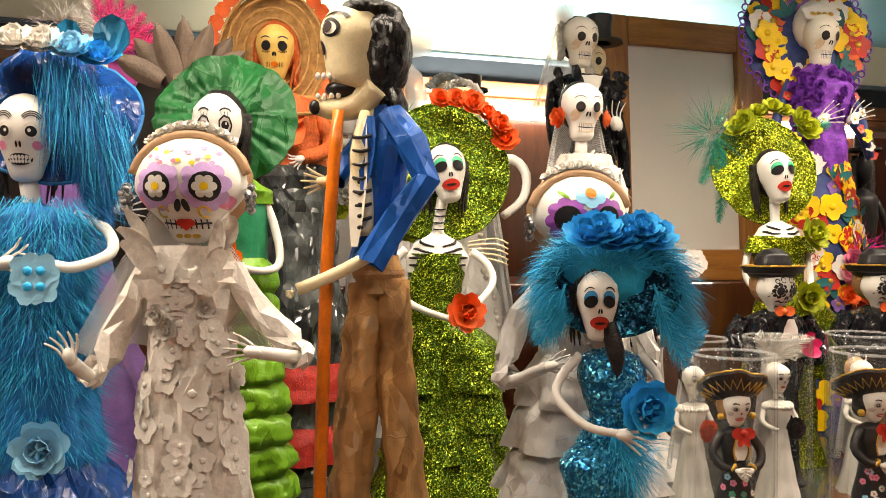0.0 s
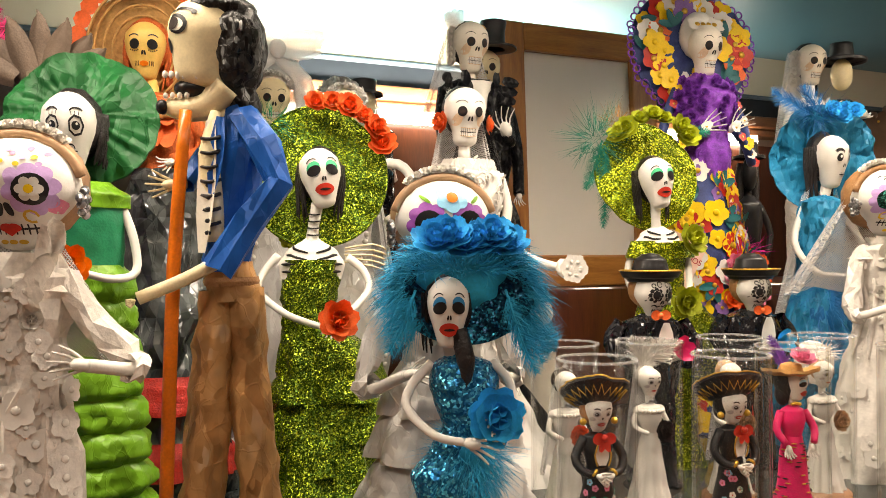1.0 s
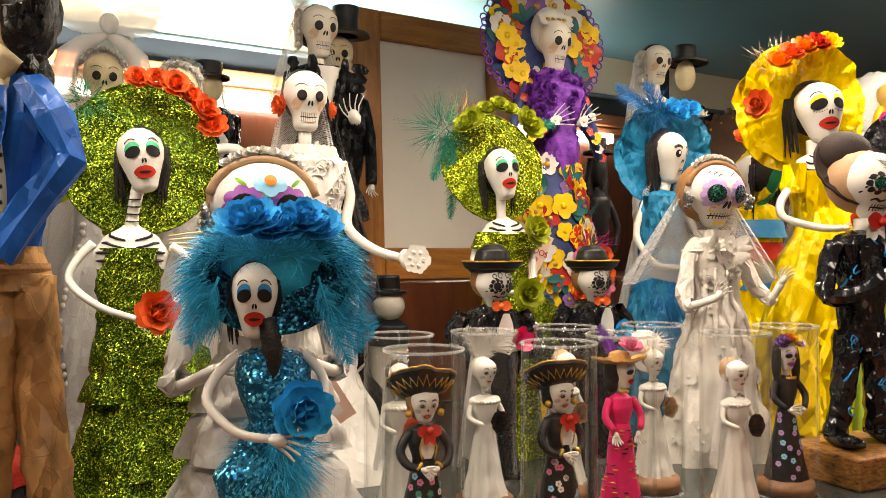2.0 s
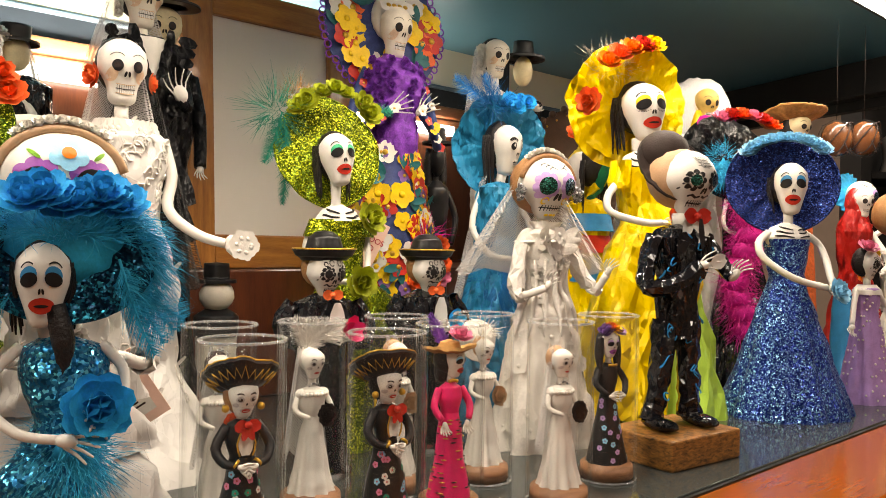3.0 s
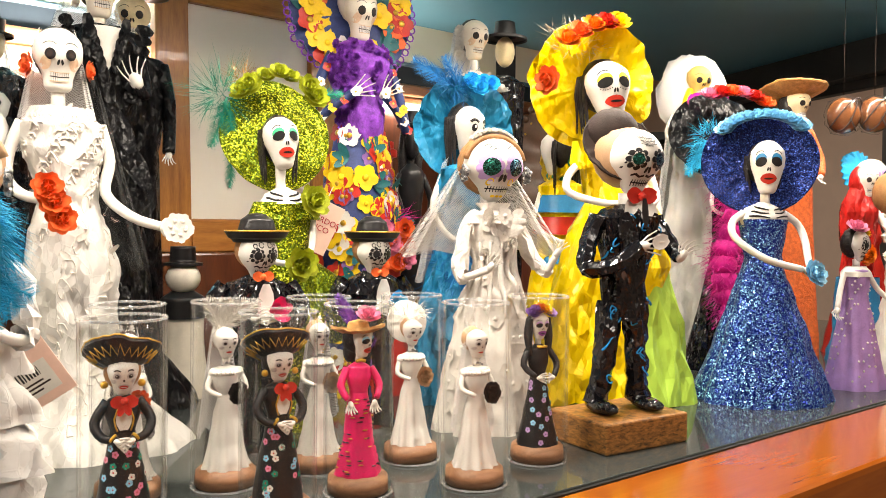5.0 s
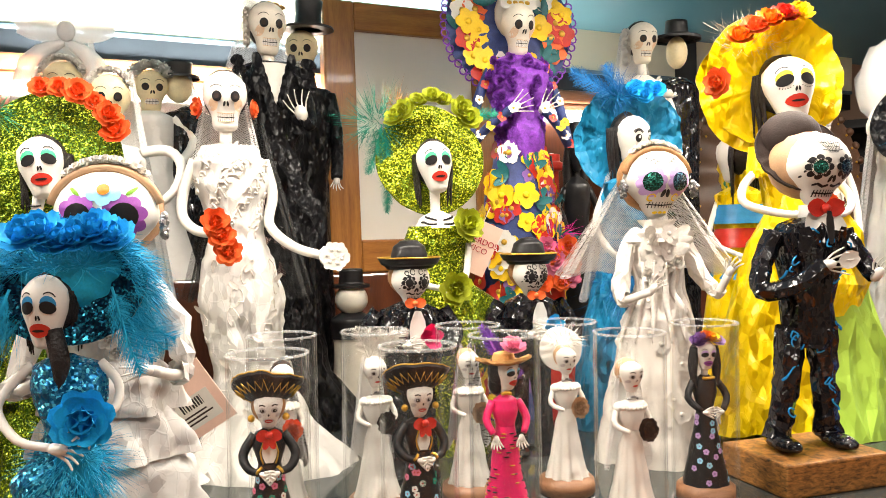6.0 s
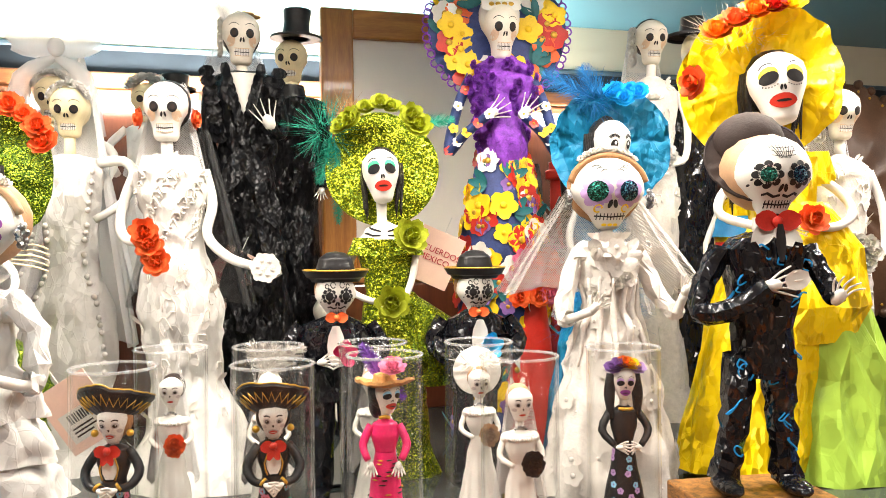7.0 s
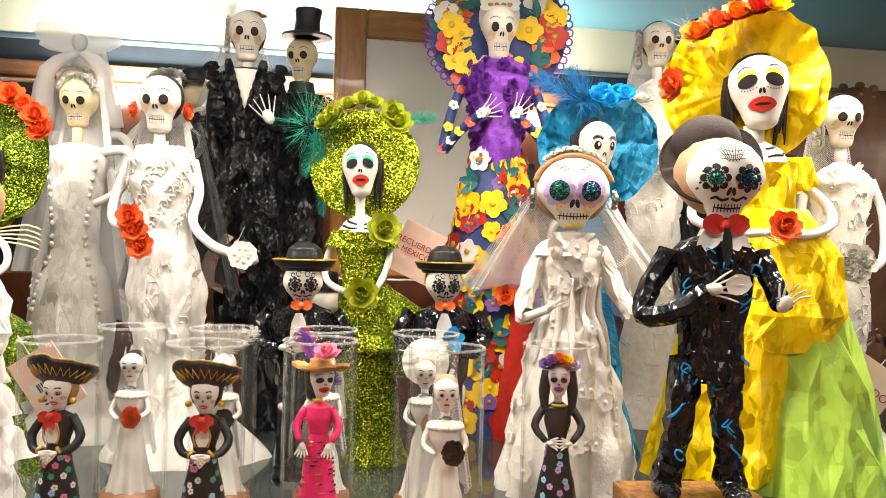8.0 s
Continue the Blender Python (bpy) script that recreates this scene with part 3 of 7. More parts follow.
    def fluff(self, c, rad, n, length, mat, w=0.0005, droop=0.3, core=True, lo=-1.0):
        rad = (rad, rad, rad) if isinstance(rad, (int, float)) else rad
        c = Vector(c)
        if core:
            self.ball(c, [k * .8 for k in rad], mat, lump=0.25, seg=12, rings=8)
        for _ in range(n):
            z = self.r.uniform(lo, 1)
            a = self.r.uniform(0, 2 * math.pi)
            s = math.sqrt(max(0, 1 - z * z))
            d = Vector((s * math.cos(a), s * math.sin(a), z))
            q = c + Vector((d.x * rad[0], d.y * rad[1], d.z * rad[2])) * self.r.uniform(.6, 1)
            d2 = (d + Vector((self.r.gauss(0, .4), self.r.gauss(0, .4), self.r.gauss(0, .4) - droop)))
            l = length * self.r.uniform(.5, 1.3)
            self.strand(q, d2, l, w, mat, (self.r.gauss(0, .15) * l, self.r.gauss(0, .15) * l, -droop * l * .6))

    def feather(self, p0, p1, width, mat, curl=0.3, n=46, nrm=(0, -1, 0.2)):
        p0, p1 = Vector(p0), Vector(p1)
        ax = p1 - p0
        L = ax.length
        ax.normalize()
        nrm = Vector(nrm).normalized()
        side = ax.cross(nrm).normalized()
        nrm = side.cross(ax)

        def mid(t):
            return p0 + ax * L * t + (side * math.sin(t * 1.5) * curl * L * .4 + nrm * t * t * curl * L * .25)
        self.tube([mid(t / 6) for t in range(7)], [.0009 - .0001 * t for t in range(7)], mat, 5, 1)
        n *= 3
        for i in range(n):
            t = .08 + .92 * i / n
            wd = width * (math.sin(math.pi * min(1, .15 + .85 * t)) ** .5 if t < .98 else .3)
            for s in (-1, 1):
                l = wd * self.r.uniform(.8, 1.1)
                d = side * s * .8 + ax * .7 + nrm * self.r.uniform(-.1, .25)
                self.strand(mid(t), d, l, L / n * .6, mat, ax * l * .2 + Vector((self.r.gauss(0, .06), self.r.gauss(0, .06), self.r.gauss(0, .06))) * l)

    def brim(self, c, R, mat, tilt=75, yaw=0, wave=0.05, nw=5, rx=1.0, cup=0.15, inner=0.0, roll=0, edge=None, seed=0.0, frill=0.0, flat=1.0):
        """A wide hat brim seen from below: a thin, wavy disc with a rolled rim. Returns a place-finder."""
        m = Matrix.Translation(c) @ pose(0, 0, 0, 0, 0, yaw) @ pose(0, 0, 0, tilt, 0, 0) @ pose(0, 0, 0, 0, 0, roll)
        pleat = .075 if mat in (YELLOW, GREENP, BLUEPAPER) else 0.0

        def at(k, a, lift=0.0):
            h = cup * R * (k * k - .3) * -1 + wave * R * k * k * math.sin(nw * a + seed) + frill * R * (k ** 6) * math.sin(22 * a)
            h += R * .10 * k * (.25 - abs(noise.noise(Vector((math.cos(a) * 3.1, math.sin(a) * 3.1, seed + k * .8)))))
            if pleat:
                h -= .06 * R * k * abs(noise.noise(Vector((math.cos(a) * k * 5.5, math.sin(a) * k * 5.5, seed + 5.0))))
            h += 0.035 * R * noise.noise(Vector((math.cos(a) * k * 2.2, math.sin(a) * k * 2.2, seed)))
            if pleat:
                # sharp folds that run out to the rim, and a slightly ragged rim
                h += R * pleat * k * (.3 - abs(noise.noise(Vector((math.cos(a) * 6.5, math.sin(a) * 6.5, seed * 1.7 + k * .5)))))
                k *= 1 + .05 * k * noise.noise(Vector((math.cos(a) * 4.0, math.sin(a) * 4.0, seed + 9.0)))
            return m @ Vector((math.cos(a) * k * R * rx, math.sin(a) * k * R * flat, h + lift))
        seg = 128 if pleat else 96
        ks = [inner + (1 - inner) * i / 15 for i in range(16)]
        for lift in (0.0, -0.0022):
            self.grid([[at(k, 2 * math.pi * j / seg, lift) for j in range(seg)] for k in ks], mat, True)
        self.grid([[at(1.0, 2 * math.pi * j / seg, l) for j in range(seg)] for l in (0.0, -0.0022)], mat, True)
        if edge:
            pts = [at(1.0, 2 * math.pi * j / 48) for j in range(49)]
            self.tube(pts, R * .022, edge, 6, 1)
        down = (m.to_3x3() @ Vector((0, 0, 1))).normalized()
        return lambda k, deg, lift=0.0: (at(k, math.radians(deg), lift), down)

    def palm(self, p, d, mat=WHITE, size=1.0, spread=0.5, up=(0, -1, 0)):
        d, p = Vector(d).normalized(), Vector(p)
        s = d.cross(Vector(up)).normalized()
        self.ball(p, (.0045 * size, .0035 * size, .0055 * size), mat, axes_for(d), 8, 6)
        n = s.cross(d)
        for i in range(5):
            k = (i - 2) / 2
            dd = (d + s * k * spread).normalized()
            a = p + s * k * .003 * size
            l = .0155 * size * (1 - .18 * abs(k))
            self.tube([a, a + dd * l * .5 - n * .002 * size, a + dd * l + n * .002 * size], [.0009, .0009, .0006], mat, 5, 2)

    def arm(self, pts, mat=WHITE, r=.0038, r2=.0028, palm_dir=None, size=1.0, palm_mat=None):
        self.tube(pts, [r + (r2 - r) * i / (len(pts) - 1) for i in range(len(pts))], mat, 8, 4)
        d = palm_dir or (Vector(pts[-1]) - Vector(pts[-2]))
        self.palm(Vector(pts[-1]) + Vector(d).normalized() * .003, d, palm_mat or WHITE, size)

    def ribs(self, place, z0, n, dz, width, mat=BLACK):
        """Dark gaps between ribs, fanning from a breastbone."""
        for i in range(n):
            for s in (-1, 1):
                a = [place(s * t * width, z0 - dz * i + dz * .9 * (t - .2) * (1 - .3 * i), .0006)[0] for t in (.15, .5, .8, 1)]
                self.tube(a, [.0007, .0011, .0013, .0008], mat, 6, 2)

    def hair(self, c, w, h, d, mat=HAIR, drop=1.4, yaw=0):
        """A hood of hair behind the face, with locks down both sides."""
        m = pose(0, 0, 0, 0, 0, yaw).to_3x3()
        c = Vector(c)
        self.ball(c + m @ Vector((0, d * .30, h * .18)), (w * 1.12, d * 1.0, h * .95), mat, m, lump=.1)
        for s in (-1, 1):
            for k in range(6):
                o = Vector((s * w * (.90 + .04 * k), d * (-.05 + .15 * k), h * .5))
                j = self.r.uniform(-.06, .06)
                self.tube([c + m @ o, c + m @ Vector((s * w * (1.0 + .03 * k + j), d * (.0 + .15 * k), -h * .1)), c + m @ Vector((s * w * (.86 + .05 * k + j), d * (.1 + .12 * k), -h * .6)), c + m @ Vector((s * w * (.72 + .07 * k + 2 * j), d * (.1 + .1 * k), -h * drop * self.r.uniform(.8, 1.1)))], [w * .10, w * .10, w * .09, w * .03], mat, 6, 3)

    def embroider(self, place, n, z0, z1, mat, r=.0007, size=.010, wide=80):
        """Raised curls of thread on a dress."""
        for i in range(n):
            z, a = z0 + (z1 - z0) * ((i * .618) % 1), wide * (2 * ((i * .414) % 1) - 1)
            s, k = (1 if i % 2 else -1), self.r.uniform(.7, 1.2)
            pts = []
            for j in range(9):
                t = j / 8 * 5.2
                pts.append(place(a + s * (11 - 1.7 * t) * k * math.cos(t), z + (size - size * .16 * t) * k * math.sin(t), .0006)[0])
            self.tube(pts, r, mat, 5, 2)
            q, nrm = place(a, z + size * .8, .0004)
            self.leaf(q, (s * .7, 0, .7), nrm, size * .9, size * .45, mat, .02)

    def done(self, name, label, x, y, z=0.0, yaw=0.0, category="doll", group="", scale=1.0):
        me = bpy.data.meshes.new(name)
        me.from_pydata(self.v, [], self.f)
        for m in self.mats:
            me.materials.append(m)
        me.polygons.foreach_set("material_index", self.mi)
        me.polygons.foreach_set("use_smooth", self.sm)
        me.update()
        ob = new(name, me)
        ob.matrix_world = pose(x, y, z, 0, 0, yaw) @ Matrix.Diagonal((scale, scale, scale, 1))
        return tagged(ob, label, category, group)


# ---- structure ----
TRIM = wood("orange_varnished_wood", (0.235, 0.056, 0.005), (0.29, 0.078, 0.009), 0.14, 0.0, 5)
FRAMEWOOD = wood("brown_frame_wood", (0.24, 0.080, 0.014), (0.46, 0.19, 0.035), 0.35, 0.2, 10, (10, 10, 1))
RAILWOOD = wood("brown_rail_wood", (0.24, 0.080, 0.014), (0.46, 0.19, 0.035), 0.35, 0.2, 10, (1, 10, 10))
PANEL = wood("red_brown_panel_wood", (0.055, 0.014, 0.006), (0.13, 0.035, 0.013), 0.3, 0.3, 7, (8, 8, 1))
MOULD = wood("moulding_wood", (0.15, 0.05, 0.02), (0.30, 0.12, 0.05), 0.35, 0.2, 10)
SHELFGLASS = paint("smoked_shelf_glass", (0.045, 0.052, 0.05), 0.07, vary=0.15, scale=8, bump=0.0)
TEALCEIL = paint("teal_ceiling_paint", (0.070, 0.205, 0.275), 0.35, vary=0.08, scale=4, bump=0.03)
CREAMWALL = paint("cream_wall_paint", (0.80, 0.74, 0.58), 0.5, vary=0.04, scale=5, bump=0.03)
DARKBAND = paint("dark_blue_black_paint", (0.016, 0.022, 0.03), 0.3, vary=0.2, scale=20)
METAL = paint("black_metal", (0.010, 0.010, 0.010), 0.5, vary=0.3, scale=30, bump=0.1)
BOARD = paint("pale_board", (0.80, 0.75, 0.67), 0.28, vary=0.03, scale=6, bump=0.02)
SHOPWALL = paint("shop_wall_paint", (0.62, 0.47, 0.37), 0.7, vary=0.1, scale=3, bump=0.1)
SHOPFLOOR = paint("shop_floor", (0.20, 0.17, 0.14), 0.3, vary=0.15, scale=3, bump=0.05)
LEDMAT = glow("led_glow", (1.0, 0.96, 0.88), 22.0)
LEDMAT2 = glow("warm_led_glow", (1.0, 0.95, 0.85), 16.0)

slab("floor", SHOPFLOOR, "brown tiled shop floor", -4, 6, -3, 5, -1.06, -1.0)
slab("ceiling", SHOPWALL, "plain pale shop ceiling", -4, 6, -3, 5, 1.7, 1.78)
slab("wall_north", SHOPWALL, "plain shop wall behind the display", -4, 6, 5, 5.1, -1.0, 1.7)
slab("wall_south", SHOPWALL, "plain shop wall opposite the display", -4, 6, -3.1, -3, -1.0, 1.7)
slab("wall_west", SHOPWALL, "plain side wall of the shop", -4.1, -4, -3, 5, -1.0, 1.7)
slab("wall_east", SHOPWALL, "plain far side wall of the shop", 6, 6.1, -3, 5, -1.0, 1.7)

# the display counter: glass top, varnished trim, body
counter = tagged(new("display_counter"), "varnished orange-brown wooden display counter with a dark glass top", "counter", kind="structure")
counter.matrix_world = S
part("body", box(LEFT, RIGHT, SHELF_FRONT - .09, BACK, -1.0, -.05), PANEL, counter)
part("glass_top", box(LEFT, RIGHT + .2, SHELF_FRONT + .004, BACK, -.012, 0, .001), SHELFGLASS, counter, "dark smoked glass shelf top")
part("glass_seam", box(LEFT, RIGHT + .2, SHELF_FRONT, SHELF_FRONT + .004, -.012, -.002), METAL, counter, "thin black seam")
part("front_trim", box(LEFT, RIGHT + .2, SHELF_FRONT - .115, SHELF_FRONT, -.075, -.001, .006), TRIM, counter, "glossy orange varnished wooden edge")
slab("riser", PANEL, "dark red-brown wooden step at the back of the display", LEFT, 1.42, RISER, BACK, 0, .178, bevel=.003)
slab("wall_back_lower", PANEL, "dark wood panel behind the dolls", LEFT, 1.45, BACK, BACK + .03, -.05, .455)
slab("wall_back_upper", CREAMWALL, "cream painted band under the canopy", LEFT, RIGHT, BACK - .010, BACK + .04, .5605, CEIL)
slab("dark_band", DARKBAND, "dark blue-black band on the back wall", LEFT, RIGHT, BACK - .005, BACK + .04, .515, .552)
slab("trim_band_edge", paint("blue_grey_edge", (0.10, 0.15, 0.19), 0.4), "thin blue-grey edge strip", LEFT, RIGHT, BACK - .012, BACK + .02, .552, .560, bevel=.002)
slab("trim_moulding", MOULD, "brown wooden moulding on the back wall", LEFT, RIGHT - .3, BACK - .018, BACK + .03, .490, .515, bevel=.004)
slab("trim_moulding_lower", MOULD, "lower brown wooden moulding", LEFT, RIGHT - .3, BACK - .010, BACK + .03, .474, .488, bevel=.003)
slab("canopy_ceiling", TEALCEIL, "teal painted underside of the display canopy", LEFT, RIGHT + .2, .47, BACK + .04, CEIL, CEIL + .03)
slab("side_panel_left", paint("dark_brown_panel", (0.022, 0.011, 0.007), 0.35, vary=0.3, scale=6), "dark brown panel at the back of the display", LEFT, LED0 - .02, BACK - .06, BACK - .035, .178, .47)
canopy = tagged(new("canopy_front"), "varnished wooden fascia with a bright light strip", "canopy", kind="structure")
canopy.matrix_world = S
part("fascia", box(LEFT, RIGHT + .2, .425, .468, CEIL - .004, CEIL + .12, .004), TRIM, canopy)
part("lamp_housing", box(LEFT, RIGHT + .1, .470, .536, CEIL - .012, CEIL - .001, .002), METAL, canopy, "black metal lamp housing")
part("strip_lamp", box(LEFT, RIGHT + .1, .498, .522, CEIL - .018, CEIL - .0125, .002), LEDMAT, canopy, "white glowing strip lamp")
led = slab("back_light_strip", LEDMAT2, "white glowing light strip under the moulding", LED0, LED1, BACK - .030, BACK - .003, .452, .472, bevel=.003, category="strip light", kind="")
# right end: black metal upright and header, open to the shop beyond
gate = tagged(new("end_frame"), "black metal end frame of the display", "metal frame", kind="structure")
END = 1.684                            # the end frame stands square to the room, not to the counter
part("post", box(END, END + .035, 1.062, 1.098, 0, CEIL - .077, .002), METAL, gate)
part("header", box(END, END + .045, 1.05, 1.86, CEIL - .078, CEIL - .001, .002), METAL, gate)
part("inner_header", box(END + .046, END + .075, 1.10, 1.86, CEIL - .100, CEIL - .020, .002), METAL, gate)
part("corner_block", box(END + .036, END + .10, 1.00, 1.060, CEIL - .085, CEIL - .045, .003), TRIM, gate, "short orange varnished wooden block")
part("back_post", box(.96, 1.01, 1.665, 1.715, 0, CEIL, .002), METAL, gate)
slab("wall_end_left", PANEL, "dark wood end panel of the display", LEFT - .03, LEFT, .3, BACK + .04, -.05, CEIL)

# framed pale board standing on the riser
board = tagged(new("framed_board"), "brown wooden frame round a plain pale board on the step", "picture frame")
board.matrix_world = S @ pose(.72, 1.035, .178, -3, 0, 0)
W, H0, B = .285, .395, .047
part("stile", box(-W / 2, -W / 2 + B, -.012, .012, 0, H0, .003), FRAMEWOOD, board)
part("stile", box(W / 2 - B, W / 2, -.012, .012, 0, H0, .003), FRAMEWOOD, board)
part("rail", box(-W / 2 + B, W / 2 - B, -.012, .012, H0 - B * .9, H0, .003), RAILWOOD, board)
part("rail", box(-W / 2 + B, W / 2 - B, -.012, .012, 0, B * 1.0, .003), RAILWOOD, board)
part("panel", box(-W / 2 + B - .004, W / 2 - B + .004, -.002, .006, B - .004, H0 - B * .9 + .004), BOARD, board, "plain pale grey board")


# ---- dolls ----
def glitter_lady():
    """Lady in a long green glitter gown with a wide halo hat."""
    g = Figure(7)
    g.brim((-.004, .020, .299), .066, GREENGLIT, 80, 0, .05, 4, .96, .12, seed=1.0, edge=GREENGLIT)
    for i in range(6):
        a = math.radians(98 - 15 * i)
        g.rose((.002 + .058 * math.cos(a), .018, .303 + .062 * math.sin(a)), (.3 + g.r.uniform(-.4, .4), -1, .5), g.r.uniform(.010, .014), CORAL, i)
    g.fluff((-.045, .02, .345), (.012, .006, .012), 120, .02, EMERALD, .0004, .1, False)
    g.hair((-.001, .002, .294), .018, .026, .016)
    H = g.head((-.001, -.004, .294), .0185, .027, .017, LADY, WHITE, 8, -8, -7)
    g.lady_face(H)
    g.tube([(-.004, 0, .272), (-.008, 0, .25), (-.009, 0, .235)], [.0055, .0048, .0065], WHITE)
    for i in range(4):
        g.tube([(-.013, -.004, .262 - .006 * i), (-.007, -.0062, .2615 - .006 * i), (-.002, -.004, .262 - .006 * i)], .0007, BLACK, 5, 2)
    p = g.lathe([(.241, .006, -.009), (.230, .022, -.009), (.218, .029, -.009), (.205, .027, -.010)], WHITE, .6)
    g.ribs(p, .229, 4, .006, 62)
    q = g.lathe([(.222, .0265, -.010), (.200, .025, -.011), (.175, .021, -.013), (.160, .021, -.013), (.130, .030, -.009), (.100, .036, -.004), (.05, .050, -.004), (.0, .066, -.004)], GREENGLIT, .75, 7, .12, 80, .002)
    for s, z in ((1, .135), (1, .10), (-1, .075)):
        g.lathe([(z + .03, .024, -.006), (z, .042, .004 + s * .004), (z - .035, .050, .006 * s)], GREENGLIT, .7, 4, .16, 64, .003, s * 1.3 + z * 20)
    g.arm([(-.038, 0, .226), (-.050, -.004, .212), (-.054, -.012, .195), (-.03, -.030, .176), (.004, -.036, .164)])
    g.arm([(.022, 0, .224), (.036, -.004, .212), (.040, -.012, .196), (.026, -.028, .180), (.012, -.034, .170)])
    g.rose((.012, -.042, .171), (.2, -1, .2), .017, CORAL)
    for i in range(5):
        g.tube([(.02, .01, .232 - .003 * i), (.045, .014, .236 - .005 * i), (.058, .016, .231 - .005 * i)], .0009, IVORY, 5, 2)
    return g.done("catrina_doll", "skeleton lady doll in green glitter gown with orange-rosed hat", .004, .728, 0, 4)


def sugar_bride(name, label, x, y, yaw, hc, w, h, hairmat, face, dress, prof, arms, rz, seed, band=True, veil=None, neck=None, headyaw=0):
    g = Figure(seed)
    H = g.head((0, 0, hc), w, h, w * .82, SUGAR, WHITE, headyaw, 2)
    face(g, H)
    m = H.m.to_3x3()
    g.ball(H.m @ Vector((0, w * .34, h * .16)), (w * 1.06, w * .72, h * 1.0), hairmat, m, lump=.03)
    if band:
        pts = [H.m @ Vector((math.cos(a) * w * 1.06, -w * .12, h * (.05 + math.sin(a) * 1.0))) for a in (math.radians(15 + 15 * i) for i in range(11))]
        g.tube(pts, w * .10, hairmat, 7, 2)
        for i in range(9):
            a = math.radians(48 + 10.5 * i)
            g.rose(H.m @ Vector((math.cos(a) * w * 1.0, -w * .02, h * (.16 + math.sin(a) * 1.02))), m @ Vector((math.cos(a) * .5, -.5, 1)), w * .17, WHITE, i)
    for s in (-1, 1):
        e = H.m @ Vector((s * w * 1.08, -w * .25, -h * .16))
        for k in range(12):
            a = k * 2.4
            rr = w * .07 * math.sqrt(k)
            g.ball(e + m @ Vector((s * .001, math.cos(a) * rr, math.sin(a) * rr)), w * .085, SILVER, seg=6, rings=4)
    g.tube([(0, .002, hc - h * .9), (0, .002, rz - .004)], [w * .15, w * .17], WHITE)
    p = g.lathe(prof, dress, .72, 8, .09, 72, .004, seed)
    # collar frill and applied lace flowers
    z0, r0 = prof[0][0], prof[0][1]
    g.lathe([(z0 + .006, r0 * 1.9), (z0 - .004, r0 * 1.2), (z0 - .016, prof[1][1] * 1.15)], dress, .7, 7, .16, 64, .003, seed)
    n = 0 if dress is SATIN else 95 if dress is LACEGREY else 60
    for i in range(n):
        z = prof[-1][0] + (prof[1][0] - prof[-1][0]) * (i + g.r.random()) / n
        q, nrm = p(g.r.uniform(-85, 85), z, .0010)
        g.flower(q, nrm, g.r.uniform(.0045, .0110), WHITE if i % 3 == 0 else LACE, WHITE, 5, g.r.uniform(0, 3))
    if n:
        for k in range(7 if dress is LACE else 0):
            a = -78 + 26 * k
            g.tube([p(a, z, .0025)[0] for z in (prof[2][0], prof[3][0], (prof[3][0] + prof[4][0]) / 2, prof[4][0], prof[4][0] - .02)], [.0012, .0030, .0034, .0026, .0010], dress, 6, 3)
    else:
        for k, z in enumerate((prof[3][0], prof[3][0] - .030, prof[3][0] - .062)):
            g.lathe([(z + .006, .028 + .006 * k), (z - .010, .040 + .007 * k), (z - .030, .044 + .008 * k)], SATIN, .72, 6, .12, 56, .002, k * 1.4)
    for i in range(3):
        q, nrm = p(g.r.uniform(-50, 50), prof[2][0] - .006 * i, .001)
        g.rose(q, nrm, .007, LACE, i)
    for s in (-1, 1):
        g.ball((s * prof[1][1] * .86, .001, prof[1][0] - .006), (.011, .012, .011), dress, lump=.3)
        for k in range(9 if dress is LACEGREY else 4):
            q = Vector((s * (.004 + .0022 * k), -.019 + g.r.uniform(-.002, .002), z0 - .026 + .0042 * k))
            g.leaf(q, (s * g.r.uniform(.5, 1.1), -.35, .25 + .12 * k), (s * g.r.uniform(-.3, .6), -1, g.r.uniform(-.2, .5)), g.r.uniform(.018, .028), g.r.uniform(.009, .015), dress, g.r.uniform(.1, .5), g.r.uniform(-.25, .3))
    for pts, pd in arms:
        g.arm(pts, WHITE, .0046, .0040, pd, 1.1)
        cut = [Vector(q) for q in pts[:-1]] + [Vector(pts[-2]).lerp(Vector(pts[-1]), .45)]
        g.rag(cut, .0080, dress, 1.15)
    if veil:
        veil(g)
    return g.done(name, label, x, y, 0, yaw)


def face1(g, H):
    g.sugar_face(H, LAV, BLACK, RED, YEL, GOLD)
    for i in range(16):
        g.spot(H, -.6 + .08 * i, .62 + .14 * math.sin(i * 1.7), .05, .04, (PINK, YEL, LAV)[i % 3], .0005)
    for s in (-1, 1):
        g.spot(H, s * .72, -.22, .16, .14, PINK, .0004)
        g.spot(H, s * .14, .30, .11, .12, LAV, .0006)


def face2(g, H):
    g.sugar_face(H, DEEPVIO, BLACK, LIP)
    for k in range(6):
        a = math.radians(60 * k + 30)
        g.spot(H, .06 + .20 * math.cos(a), .60 + .19 * math.sin(a), .15, .14, SKY, .0009)
    g.spot(H, .06, .60, .12, .11, ORANGE, .0014)
    for s in (-1, 1):
        g.spot(H, s * .52 + .04, .56, .13, .04, LIME, .0008, rot=40 * s)


def face3(g, H):
    g.sugar_face(H, LAV, EYEGREEN, None)
    for s in (-1, 1):
        g.spot(H, s * .42, .06, .27, .28, EYEGREEN if s < 0 else EYEBLUE, .0019)
        for k in range(3):
            g.arc(H, s * (.2 + .1 * k), .5 + .06 * k, .14, 30, 150, .012, BLACK)


